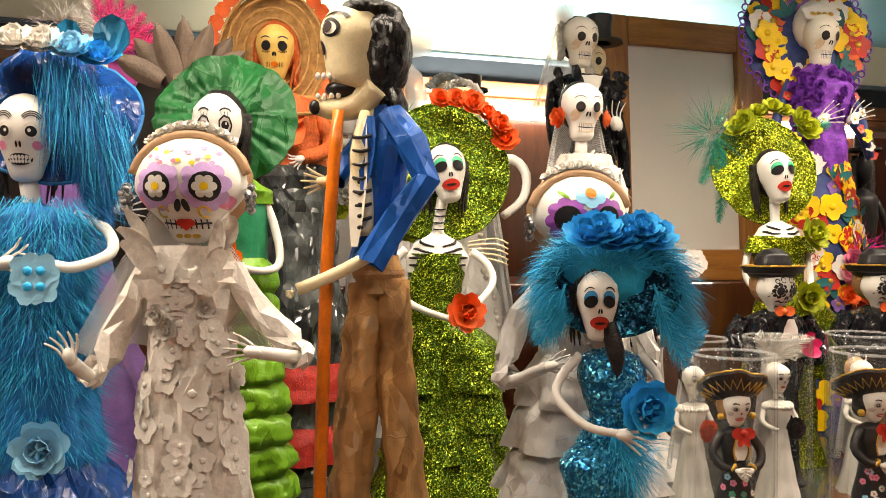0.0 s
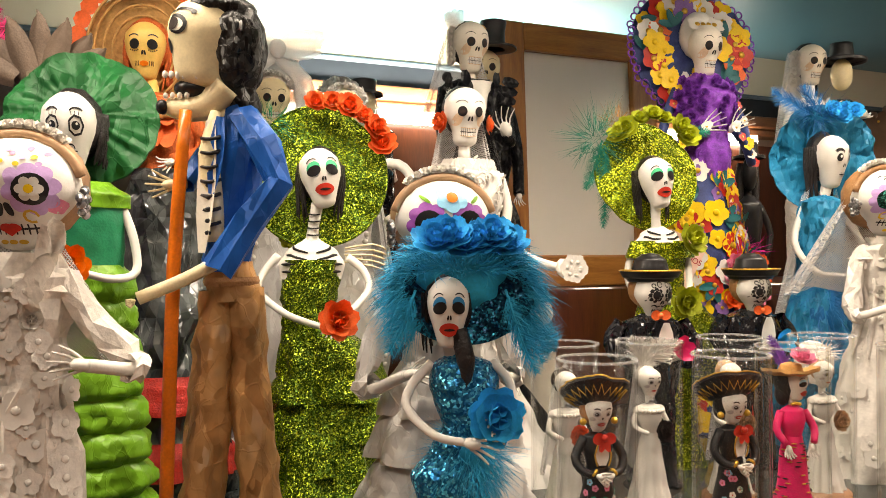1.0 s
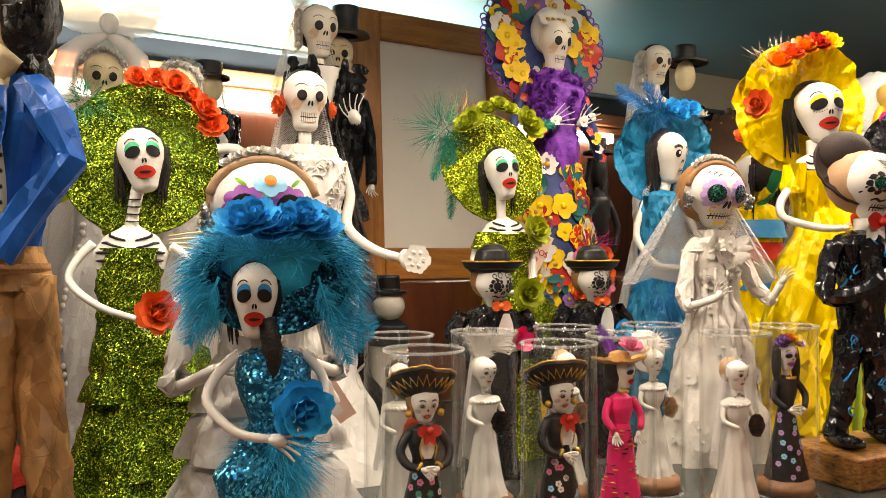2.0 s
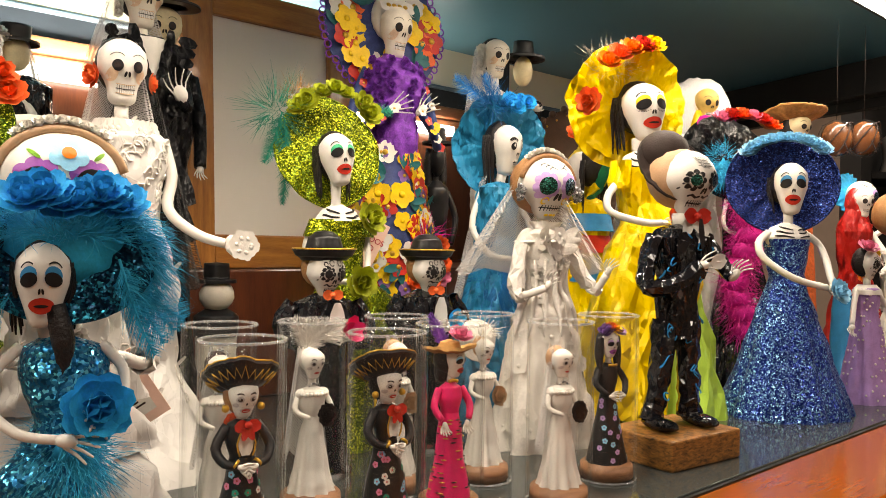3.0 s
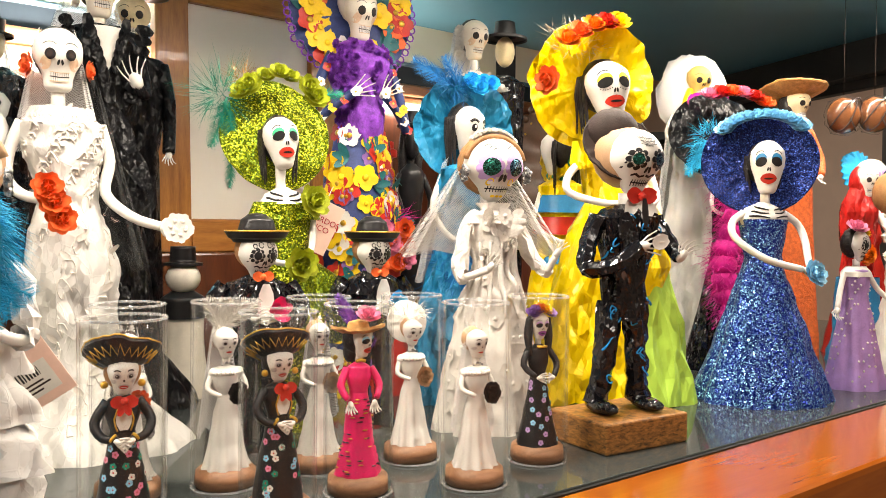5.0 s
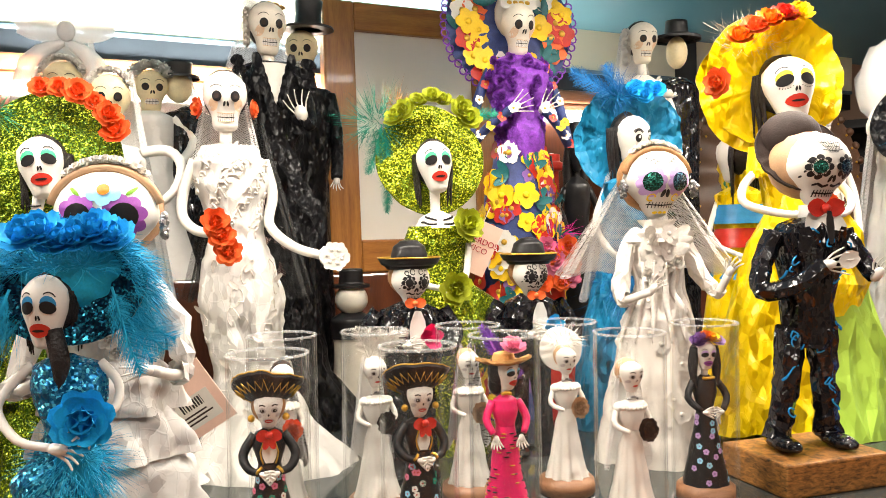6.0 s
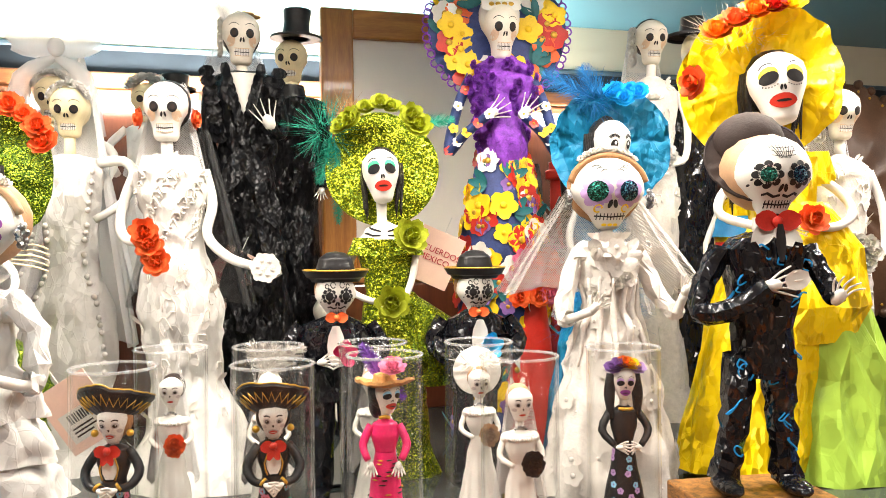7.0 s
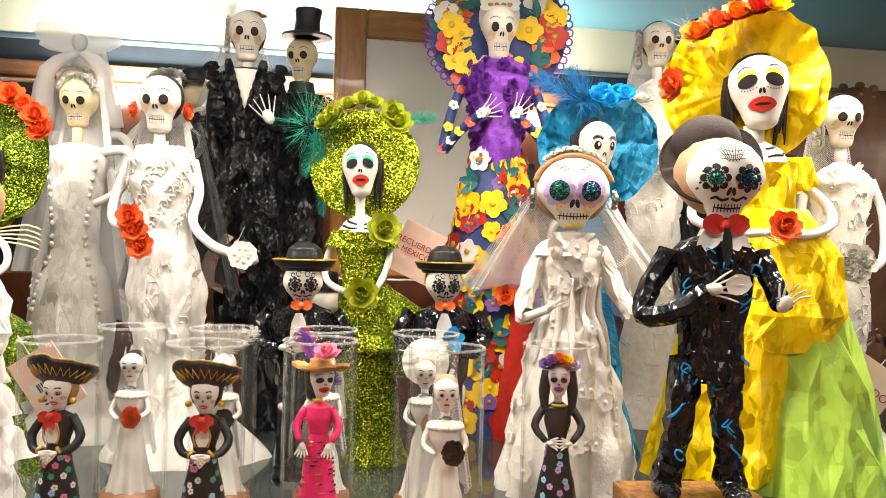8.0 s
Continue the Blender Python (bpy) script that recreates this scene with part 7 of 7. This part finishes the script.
def tag(x, y, z, yaw, roll, size, label, text=True, string=.018, name="price_tag"):
    t = tagged(new(name), label, "tag", "price tags")
    t.matrix_world = pose(x, y, z, 8, roll, yaw)
    s = size
    part("card", box(-s * .5, s * .5, -.0006, .0006, -s * .6, s * .6, .0002), CARDPINK, t)
    g = bmesh.new()
    bmesh.ops.create_cone(g, cap_ends=True, segments=6, radius1=.0005, radius2=.0005, depth=string, matrix=Matrix.Translation((0, 0, s * .6 + string / 2)))
    part("string", g, WHITE, t)
    if text:
        for k, (word, dz) in enumerate((("RECUERDOS", .10), ("MEXICO", -.10))):
            cu = bpy.data.curves.new("lettering", "FONT")
            cu.body, cu.size, cu.align_x, cu.extrude = word, s * .19, "CENTER", .0001
            ob = new("lettering", cu)
            cu.materials.append(INK)
            ob.parent = t
            ob.matrix_local = pose(0, -.0010, s * dz, 90, 0, 0)
    else:
        part("sticker", box(-s * .36, s * .34, -.0010, -.0007, -s * .44, s * .10), WHITE, t, "white printed sticker")
        r = random.Random(5)
        for k in range(9):
            x0 = -s * .22 + k * s * .048
            part("printed_bar", box(x0, x0 + s * r.choice((.012, .02, .03)), -.0012, -.0010, -s * .12, s * .05), BLACK, t)
        for k, w in enumerate((.42, .50, .34)):
            part("printed_bar", box(-s * .26, -s * .26 + s * w, -.0012, -.0010, -s * (.22 + .07 * k), -s * (.19 + .07 * k)), FELT, t)
    return t


# ---- clear tubes with clay figurines ----
def tube_display(x, y, r=.028, h=.152, base=True):
    t = tagged(new("display_tube"), "clear plastic display tube standing open on the shelf", "display tube", "display tubes")
    t.matrix_world = pose(x, y, 0)
    bm = bmesh.new()
    seg = 48
    prof = [(r, .001), (r, h - .001), (r + .0012, h), (r - .0006, h + .0012), (r - .0016, h), (r - .0016, .003)]
    rings = [[bm.verts.new((math.cos(a) * q, math.sin(a) * q, z)) for a in (2 * math.pi * i / seg for i in range(seg))] for q, z in prof]
    for a, b in zip(rings, rings[1:]):
        for i in range(seg):
            bm.faces.new((a[i], a[(i + 1) % seg], b[(i + 1) % seg], b[i]))
    part("tube_wall", bm, PLASTIC, t, smooth=True).visible_shadow = False
    # separate rings, whitened to draw the edge highlights
    for zz, rr, nm in ((h + .0002, .0011, "rim"), (.0014, .0009, "foot_ring")):
        bm = bmesh.new()
        loops = []
        for j in range(6):
            b = 2 * math.pi * j / 6
            loops.append([bm.verts.new((math.cos(a) * (r - .0006 + rr * math.cos(b)), math.sin(a) * (r - .0006 + rr * math.cos(b)), zz + rr * math.sin(b))) for a in (2 * math.pi * i / seg for i in range(seg))])
        for j in range(6):
            for i in range(seg):
                bm.faces.new((loops[j][i], loops[j][(i + 1) % seg], loops[(j + 1) % 6][(i + 1) % seg], loops[(j + 1) % 6][i]))
        part(nm, bm, RIM, t, "plastic edge ring with its highlight whitened in", True)
    bm = bmesh.new()
    bmesh.ops.create_cone(bm, cap_ends=True, segments=36, radius1=r - .003, radius2=r - .004, depth=.014, matrix=Matrix.Translation((0, 0, .0085)))
    bmesh.ops.bevel(bm, geom=[e for e in bm.edges if len(e.link_faces) == 2 and e.calc_face_angle(0) > 1], offset=.0015, segments=2, affect="EDGES")
    part("wooden_base", bm, BASEWOOD, t, "round brown wooden base", True)
    return t


def charra(x, y, yaw, seed, hatroll):
    """Clay lady in black charro dress, wide sombrero and red bow."""
    g = Figure(seed)
    p = g.lathe([(.062, .0078), (.052, .0098), (.03, .0145), (.01, .0175), (.0, .0185)], BLACK, .9, 9, .03, 40)
    for i in range(30):
        q, n = p(g.r.uniform(-75, 75), .056 - .05 * ((i * .618) % 1), .0004)
        g.flower(q, n, .0024, (WHITE, SKY, PINK, TEALF)[i % 4], RED, 5, i)
    g.lathe([(.086, .004), (.083, .0095), (.074, .0112), (.062, .0078)], BLACK, .75)
    g.leaf((0, -.0085, .064), (0, 0, 1), (0, -1, 0), .016, .010, WHITE, 0)
    for s in (-1, 1):
        g.tube([(s * .0095, 0, .082), (s * .0175, -.003, .069), (s * .013, -.009, .060), (s * .004, -.013, .059)], [.0034, .0034, .003, .0024], BLACK)
        g.palm((s * .004, -.015, .058), (-s, -.2, -.4), WHITE, .55)
        g.tube([(s * .0075, -.0118, .0605), (s * .0062, -.0124, .0595)], .0032, GOLD, 8, 0)
        g.tube([(s * .002, -.0098, .082), (s * .006, -.0108, .072), (s * .004, -.0105, .064)], .0006, GOLD, 5, 2)
        g.leaf((0, -.012, .084), (s, 0, -.15), (0, -1, 0), .0085, .0085, RED, .1)
        g.leaf((0, -.013, .083), (s * .4, 0, -1), (0, -1, 0), .009, .005, RED, .1)
        g.ball((s * .0115, -.003, .0935), .0026, GOLD, seg=8, rings=6)
    g.ball((0, -.014, .084), .0026, RED, seg=8, rings=6)
    g.tube([(0, 0, .083), (0, 0, .092)], .0035, WHITE)
    H = g.head((0, -.002, .099), .0098, .0125, .0095, LADY, WHITE, 0, 4)
    for s in (-1, 1):
        g.spot(H, s * .42, .1, .25, .17, SHADE, .0002)
        g.spot(H, s * .42, .09, .14, .10, FELT, .0004)
        g.spot(H, s * .46, .12, .04, .03, WHITE, .0006)
        g.arc(H, s * .42, .24, .26, 40, 140, .035, FELT, .7)
        g.spot(H, s * .62, -.22, .16, .13, SHADE, .0002)
    g.spot(H, 0, -.50, .36, .14, SHADE, .0003)
    g.spot(H, 0, -.52, .27, .11, LIP, .0006)
    g.spot(H, 0, -.52, .20, .02, WHITE, .0009)
    g.spot(H, 0, -.16, .07, .09, FELT, .0004, point=.3)
    g.ball((0, .003, .101), (.0118, .0105, .0125), BROWNHAIR if seed % 2 else HAIR)
    g.ball((0, .010, .094), (.007, .006, .007), HAIR)
    at = g.brim((0, .002, .108), .0245, BLACK, -24, 0, .06, 2, 1, -.55, roll=hatroll, seed=hatroll, edge=GOLD)
    g.lathe([(.121, .001, 0, .002), (.119, .008, 0, .002), (.108, .011, 0, .002)], BLACK, .95)
    pts = []
    for j in range(49):
        k = .9 if j % 2 else .66
        pts.append(at(k, 360 / 48 * j, .0006)[0])
    g.tube(pts, .0005, GOLD, 4, 0)
    pts = [at(.9 if j % 2 else .66, 360 / 48 * j, -.0030)[0] for j in range(49)]
    g.tube(pts, .0005, GOLD, 4, 0)
    return g.done("clay_figurine", "clay lady in black charro dress with gold-trimmed sombrero and red bow", x, y, .0157, yaw, "figurine", "clay figurines", 1.0)


def clay_bride(x, y, yaw, seed, bouquet, headwear):
    g = Figure(seed)
    g.lathe([(.060, .0066), (.045, .0095), (.02, .0135), (.005, .0165), (.0, .0178)], WHITE, .9, 10, .13, 60, .0006)
    g.lathe([(.084, .004), (.081, .0095), (.076, .0115), (.070, .0105), (.060, .0066)], WHITE, .75, 7, .06, 44, .0005)
    for s in (-1, 1):
        g.ball((s * .0095, 0, .078), (.0048, .005, .0045), WHITE, lump=.1)
        g.tube([(s * .0115, 0, .077), (s * .0155, -.004, .066), (s * .007, -.013, .061)], [.0024, .0023, .0018], WHITE)
    for k in range(6):
        g.rose((.003 * math.cos(k) + .006, -.016, .063 + .004 * math.sin(k)), (0, -1, .2), .0055, bouquet, k)
    g.tube([(0, 0, .082), (0, 0, .094)], [.0035, .003], WHITE)
    for k in range(10):
        a = math.radians(-70 + 15.5 * k)
        g.ball((.0115 * math.sin(a), -.0085 * math.cos(a) - .001, .0785), .0019, LACE, seg=6, rings=4)
    for k in range(5):
        g.ball((.002 * k - .004, -.0042, .0865 - .0004 * (k - 2) ** 2), .0011, SILVER, seg=6, rings=4)
    H = g.head((0, -.002, .102), .0092, .012, .009, LADY, WHITE, 6, 2)
    for s in (-1, 1):
        g.spot(H, s * .42, .1, .25, .17, SHADE, .0002)
        g.spot(H, s * .42, .1, .13, .10, FELT, .0004)
        g.arc(H, s * .42, .24, .26, 40, 140, .03, FELT, .7)
        g.spot(H, s * .62, -.22, .16, .13, SHADE, .0002)
    g.spot(H, 0, -.16, .07, .09, FELT, .0004, point=.3)
    g.spot(H, 0, -.52, .26, .07, LIP, .0005)
    g.ball((0, .0062, .1055), (.0096, .0078, .0106), headwear[0])
    if headwear[1] == "veil":
        drape(g, .116, .012, .085, .012, NETW, 1.5, 0, .002)
    if headwear[1] == "feather":
        for k in range(5):
            g.feather((-.004, .004, .112), (-.018 + .011 * k, .004, .138), .010, WHITE, .2, 24)
        drape(g, .112, .012, .085, .012, NETW, 1.4, -.004, .002)
    if headwear[1] == "hat":
        g.brim((0, .006, .112), .020, WHITE, 76, 0, .06, 3, 1, .2)
        g.fluff((0, .004, .120), (.016, .014, .006), 160, .012, WHITE, .0004, 0, False)
    return g.done("clay_figurine", "white clay bride figurine holding a small bouquet", x, y, .0157, yaw, "figurine", "clay figurines", 1.0)


def clay_pink(x, y):
    g = Figure(301)
    leop = HOTPINK
    p = g.lathe([(.066, .0075), (.05, .0105), (.03, .012), (.01, .0165), (.0, .0185)], leop, .9, 6, .06, 40)
    for i in range(70):
        q, n = p(g.r.uniform(-110, 110), .062 - .06 * ((i * .618) % 1), .0003)
        g.ball(q, (.0026, .0006, .0012), BLACK if i % 3 else GOLD, axes_for(n), 6, 4)
    g.lathe([(.090, .004), (.086, .0092), (.078, .0105), (.066, .0075)], leop, .75)
    for s in (-1, 1):
        g.tube([(s * .010, 0, .085), (s * .016, -.004, .072), (s * .012, -.010, .062)], [.0032, .0032, .0025], leop)
        g.palm((s * .010, -.011, .058), (0, -.3, -1), WHITE, .55)
    g.tube([(s * .004 * math.cos(a), -.005, .091 + .001 * math.sin(a)) for a in (0, 1.5, 3)], .0014, GOLD)
    g.tube([(0, 0, .088), (0, 0, .099)], .003, WHITE)
    H = g.head((.002, -.002, .106), .0095, .0125, .009, LADY, WHITE, 30, 0)
    g.lady_face(H, SKY, LIP)
    g.ball((-.002, .003, .108), (.011, .010, .0125), HAIR)
    g.ball((-.006, .004, .098), (.006, .006, .009), HAIR)
    g.brim((0, .002, .115), .022, STRAW, -8, 0, .08, 2, 1, -.2, seed=2)
    g.lathe([(.124, .001, 0, .002), (.122, .008, 0, .002), (.115, .010, 0, .002)], STRAW, 1)
    g.rose((.006, -.004, .126), (0, -.6, 1), .010, PINK)
    for k in range(10):
        g.feather((-.004, .004, .118), (-.020 + .004 * k, .006, .142 - .004 * k), .008, BRIGHTVIO, .3, 26)
    return g.done("clay_figurine", "clay lady in pink spotted dress with flowered hat", x, y, .0157, 4, "figurine", "clay figurines")


def clay_dark(x, y):
    g = Figure(302)
    p = g.lathe([(.064, .0072), (.05, .0095), (.025, .0145), (.005, .0185), (.0, .0195)], BLACK, .9, 8, .04, 44)
    for i in range(22):
        q, n = p(g.r.uniform(-80, 80), .058 - .055 * ((i * .618) % 1), .0004)
        g.flower(q, n, .0026, LAV if i % 2 else SKY, VIOLET, 5, i)
    g.lathe([(.092, .004), (.088, .0095), (.078, .0105), (.064, .0072)], BLACK, .75)
    for s in (-1, 1):
        g.tube([(s * .011, 0, .087), (s * .018, -.004, .074), (s * .010, -.012, .064)], [.0032, .0032, .0024], BLACK)
        g.palm((s * .007, -.014, .063), (-s, -.3, 0), WHITE, .55)
        g.tube([(s * .009, 0, .116), (s * .011, .0, .10), (s * .010, -.002, .082)], [.004, .0044, .002], HAIR)
    g.tube([(.005 * math.cos(a), -.006 - .002 * math.sin(a), .0905) for a in (0, .8, 1.6, 2.4, 3.1)], .0013, GOLD)
    g.tube([(0, 0, .09), (0, 0, .102)], .003, WHITE)
    H = g.head((0, -.002, .109), .0088, .0125, .0085, LADY, LACE, -6, 2)
    g.lady_face(H, LAV, DEEPVIO)
    g.ball((0, .003, .112), (.010, .009, .0115), HAIR)
    for k, c in enumerate((VIOLET, VIOLET, ORANGE, YEL, LAV)):
        g.rose((-.010 + .005 * k, -.004, .120 + .004 * math.sin(k * .8)), (0, -.7, 1), .0065, c, k)
    return g.done("clay_figurine", "clay lady in black flowered gown with bright flower crown", x, y, .0157, 6, "figurine", "clay figurines")


# ---- placing ----
sugar_bride("calavera_bride_doll", "large-headed calavera bride doll with purple-petalled eyes and grey lace dress", -.156, .498, 2, .262, .034, .033, TANHAIR, face1, LACEGREY,
            [(.222, .012), (.214, .026), (.19, .025), (.165, .023), (.14, .027), (.08, .034), (.0, .042)],
            [([(-.026, 0, .214), (-.040, -.004, .185), (-.054, -.010, .150), (-.062, -.028, .160)], (-.3, -.2, 1)),
             ([(.024, 0, .214), (.044, -.006, .185), (.072, -.014, .162), (.048, -.036, .166)], (-1, -.1, .15))], .220, 11,
            veil=lambda g: drape(g, .25, .03, .09, .02, NETW, 2.0, -.01))
sugar_bride("calavera_bride_doll", "large-headed calavera bride doll with flower-painted forehead and white dress", .098, .580, 6, .246, .034, .033, TANHAIR, face2, SATIN,
            [(.208, .012), (.198, .026), (.17, .026), (.145, .024), (.12, .034), (.06, .046), (.0, .06)],
            [([(-.024, 0, .200), (-.044, -.004, .180), (-.060, -.012, .134), (-.032, -.034, .146)], (.9, -.3, .2)),
             ([(.026, 0, .200), (.044, -.004, .175), (.050, -.012, .140), (.030, -.034, .146)], (-.9, -.3, .2))], .206, 12)
sugar_bride("calavera_bride_doll", "large-headed calavera bride doll with glittering eyes and white lace dress", .570, .790, 4, .278, .034, .034, BROWNHAIR, face3, LACE,
            [(.236, .010), (.228, .026), (.20, .024), (.172, .020), (.14, .033), (.08, .046), (.0, .060)],
            [([(-.026, 0, .226), (-.040, -.006, .19), (-.046, -.012, .163), (-.022, -.034, .172)], (.5, -.2, .8)),
             ([(.026, 0, .226), (.042, -.006, .19), (.056, -.014, .166), (.062, -.03, .186)], (.3, -.3, 1))], .234, 13,
            veil=lambda g: (drape(g, .292, .038, .105, .024, NETW, 2.3, -.004), None))
glitter_lady()
pair_bride()
black_pair()
veil_bride(False, .020, .868, .93, "cream skull bride doll in white gown with flower crown")
veil_bride(True, -.074, 1.010, 1.03, "cream skull bride doll with a bow-topped white veil")
small_couple()
lime_lady()
print_lady()
mariachi(.318, .772, 6, HOTPINK, 101, "calavera mariachi doll in shiny black suit with pink bouquet")
mariachi(.446, .826, 6, AQUAPAPER, 103, "calavera mariachi doll in shiny black suit with turquoise bouquet")
teal_lady()
yellow_lady()
groom()
cobalt_lady()
green_hat_lady()
straw_lady()
profile_man()
feather_lady()
blue_far_lady()
plum_lady()
lilac_girl()
white_girl()
guitar_player()
straw_man()
boa_lady()
red_lady()
red_shawl()
blonde_bride()
white_bride(.874, .995, 0, 4, 271, "skeleton bride doll in white lace gown beside a pink card")
white_bride(.684, 1.125, 0, 4, 272, "tall bride and top-hatted groom doll in white lace and black", NETW, True)
black_figure(.578, 1.10, 0, 0, .385, "black carved figure with hat and long hair")
black_figure(.512, 1.035, 0, 0, .36, "slender black carved figure", False)
black_figure(.83, 1.08, 0, 0, .37, "black carved figure behind the yellow gown")
red_figure()
pink_fluffy()
sombrero_lady()
bonbon_hat()
dried_leaves()

block = tagged(new("wood_block"), "rough brown fibre-board block under the groom doll", "wood block")
block.matrix_world = pose(.672, .700, 0, 0, 0, 12)
part("block", box(-.056, .056, -.044, .042, 0, .030, .002), wood("rough_block_wood", (0.012, 0.004, 0.001), (0.46, 0.20, 0.045), 0.5, 0.0, 130, (1, 1, 3)), block)

tag(.160, .962, .196, 6, 26, .058, "pink card tag with red lettering beside the lace bride")
tag(.402, .915, .218, 4, 24, .050, "pink card tag with red lettering behind the lime dress")
tag(.885, .955, .078, 4, 34, .066, "pink card tag with red lettering on the lace gown")
tag(.137, .650, .104, 0, -32, .046, "pink card tag with a white barcode sticker on the white dress", False)

for fx, fy, kind in ((.205, .563, "c1"), (.206, .662, "b1"), (.281, .673, "b2"), (.309, .577, "c2"), (.362, .695, "b3"), (.380, .622, "p"), (.449, .698, "b4"), (.478, .613, "b5"), (.560, .659, "d")):
    tube_display(fx, fy)
    if kind == "c1":
        charra(fx, fy, 6, 311, 0)
    elif kind == "c2":
        charra(fx, fy, 14, 312, 20)
    elif kind == "p":
        clay_pink(fx, fy)
    elif kind == "d":
        clay_dark(fx, fy)
    else:
        wear = {"b1": (FELT, "veil"), "b2": (LACE, "feather"), "b3": (TANHAIR, "veil"), "b4": (TANHAIR, "hat"), "b5": (TANHAIR, "veil")}[kind]
        clay_bride(fx, fy, 8, 320 + int(kind[1]), {"b1": CORAL, "b2": FELT, "b3": TANHAIR, "b4": TANHAIR, "b5": FELT}[kind], wear)


def small_groom():
    g = Figure(401)
    g.ball((0, -.004, .150), (.021, .019, .020), BONE, lump=.04)
    g.lathe([(.190, .001), (.189, .015), (.170, .016), (.169, .024), (.165, .024)], BLACK, .95, 0, 0, 30)
    g.lathe([(.135, .012), (.125, .026), (.08, .024), (.0, .03)], BONE, .8, 5, .04)
    g.lathe([(.137, .010, 0, -.002), (.124, .027, 0, -.002), (.100, .0265, 0, -.002)], BLACK, .8)
    return g.done("small_groom_doll", "small pale groom doll with black top hat", .262, 1.045, 0, 0)


def wrapped_ball(x, y, z, r, label):
    """Brown leather ball in clear film, hung from the canopy."""
    t = tagged(new("leather_ball"), label, "leather ball", "hanging leather balls")
    t.matrix_world = pose(x, y, z)
    g = Figure(int(x * 100))
    leather2 = paint("glossy_brown_leather", (0.17, 0.058, 0.018), 0.25, vary=0.45, scale=30, bump=0.3, coat=0.3)
    g.ball((0, 0, 0), (r, r * .7, r), leather2, lump=.06, seg=24, rings=16)
    for k in range(3):
        g.tube([(r * 1.0 * math.cos(a) * math.cos(k), -r * .72 * abs(math.sin(a)) - .001, r * math.sin(a * 1.3 + k) * .9) for a in (math.pi * i / 12 for i in range(13))], .0012, FELT, 5, 1)
    ob = g.done("ball", "", 0, 0, category="")
    ob.parent = t
    ob.matrix_world = t.matrix_world
    film = Figure(2)
    film.ball((0, 0, 0), (r * 1.15, r * .85, r * 1.12), PLASTIC, lump=.15, seg=20, rings=14)
    film.tube([(0, 0, r * 1.1), (0, 0, CEIL - z)], [.0006, .0004], FELT, 5, 0)
    ob = film.done("film_wrap", "clear film wrap with a cord", 0, 0, category="")
    ob.parent = t
    ob.matrix_world = t.matrix_world
    return t


small_groom()
wrapped_ball(1.375, 1.085, .422, .032, "glossy brown leather ball wrapped in clear film")
wrapped_ball(1.448, 1.085, .428, .032, "glossy brown leather ball wrapped in clear film")
wrapped_ball(1.735, 1.145, .440, .046, "large glossy brown leather ball wrapped in clear film")


def shop_cabinet(u, v, w, h, label):
    """Tall black cabinet with shelves of goods, across the aisle."""
    c = tagged(new("shop_cabinet"), label, "cabinet")
    c.matrix_world = S @ pose(u, v, -1.0, 0, 0, -60)
    part("side_panel", box(-w / 2, -w / 2 + .03, -.2, .2, 0, h), METAL, c)
    part("side_panel", box(w / 2 - .03, w / 2, -.2, .2, 0, h), METAL, c)
    part("back_panel", box(-w / 2 + .03, w / 2 - .03, .17, .2, 0, h), METAL, c)
    for k in range(6):
        z = .1 + k * (h - .2) / 5
        part("shelf", box(-w / 2 + .031, w / 2 - .031, -.2, .168, z, z + .02), METAL, c)
    r = random.Random(int(u * 10))
    for k in range(5):
        z = .122 + k * (h - .2) / 5
        x = -w / 2 + .08
        while x < w / 2 - .1:
            q = r.uniform(.05, .1)
            g = Figure(r.randrange(999))
            hh = r.uniform(.1, .2)
            g.lathe([(hh, .01), (hh * .85, q * .4), (hh * .4, q * .3), (0, q * .45)], r.choice((YEL, RED, PAINTBLUE, ORANGE, WHITE, EMERALD, BROWNHAIR)), 1, 3, .05, 20, per=3)
            ob = g.done("pottery_vase", "small coloured pottery vase on a cabinet shelf", 0, 0, 0, 0, "vase", "cabinet vases")
            ob.matrix_world = c.matrix_world @ pose(x + q / 2, r.uniform(-.1, .02), z)
            x += q + r.uniform(.03, .08)
    return c


shop_cabinet(3.3, .58, 1.2, 2.45, "tall black cabinet with coloured pottery on its shelves")
shop_cabinet(5.0, 4.2, 1.4, 2.0, "tall black cabinet with pottery against the far aisle")
BULB = glow("spot_lamp_glow", (1.0, 0.93, 0.8), 30.0)
spots = ((2.6, 1.3), (3.2, 2.2), (3.9, 1.2), (4.6, 2.0), (3.0, 3.2), (5.0, 3.0), (2.3, 2.6))
for lx, ly in spots:
    t = tagged(new("ceiling_spot_lamp"), "small round recessed ceiling lamp, lit", "ceiling lamp", "ceiling spot lamps")
    t.matrix_world = S @ pose(lx, ly, 1.7)
    g = Figure(1)
    g.lathe([(0, .05), (-.012, .05), (-.012, .036), (-.004, .034)], WHITE, 1, 0, 0, 24)
    ob = g.done("trim_ring", "", 0, 0, category="")
    ob.parent, ob.matrix_world = t, t.matrix_world
    g = Figure(2)
    g.lathe([(-.004, .034), (-.008, .02), (-.009, .001)], BULB, 1, 0, 0, 24)
    ob = g.done("bulb", "glowing bulb", 0, 0, category="")
    ob.parent, ob.matrix_world = t, t.matrix_world
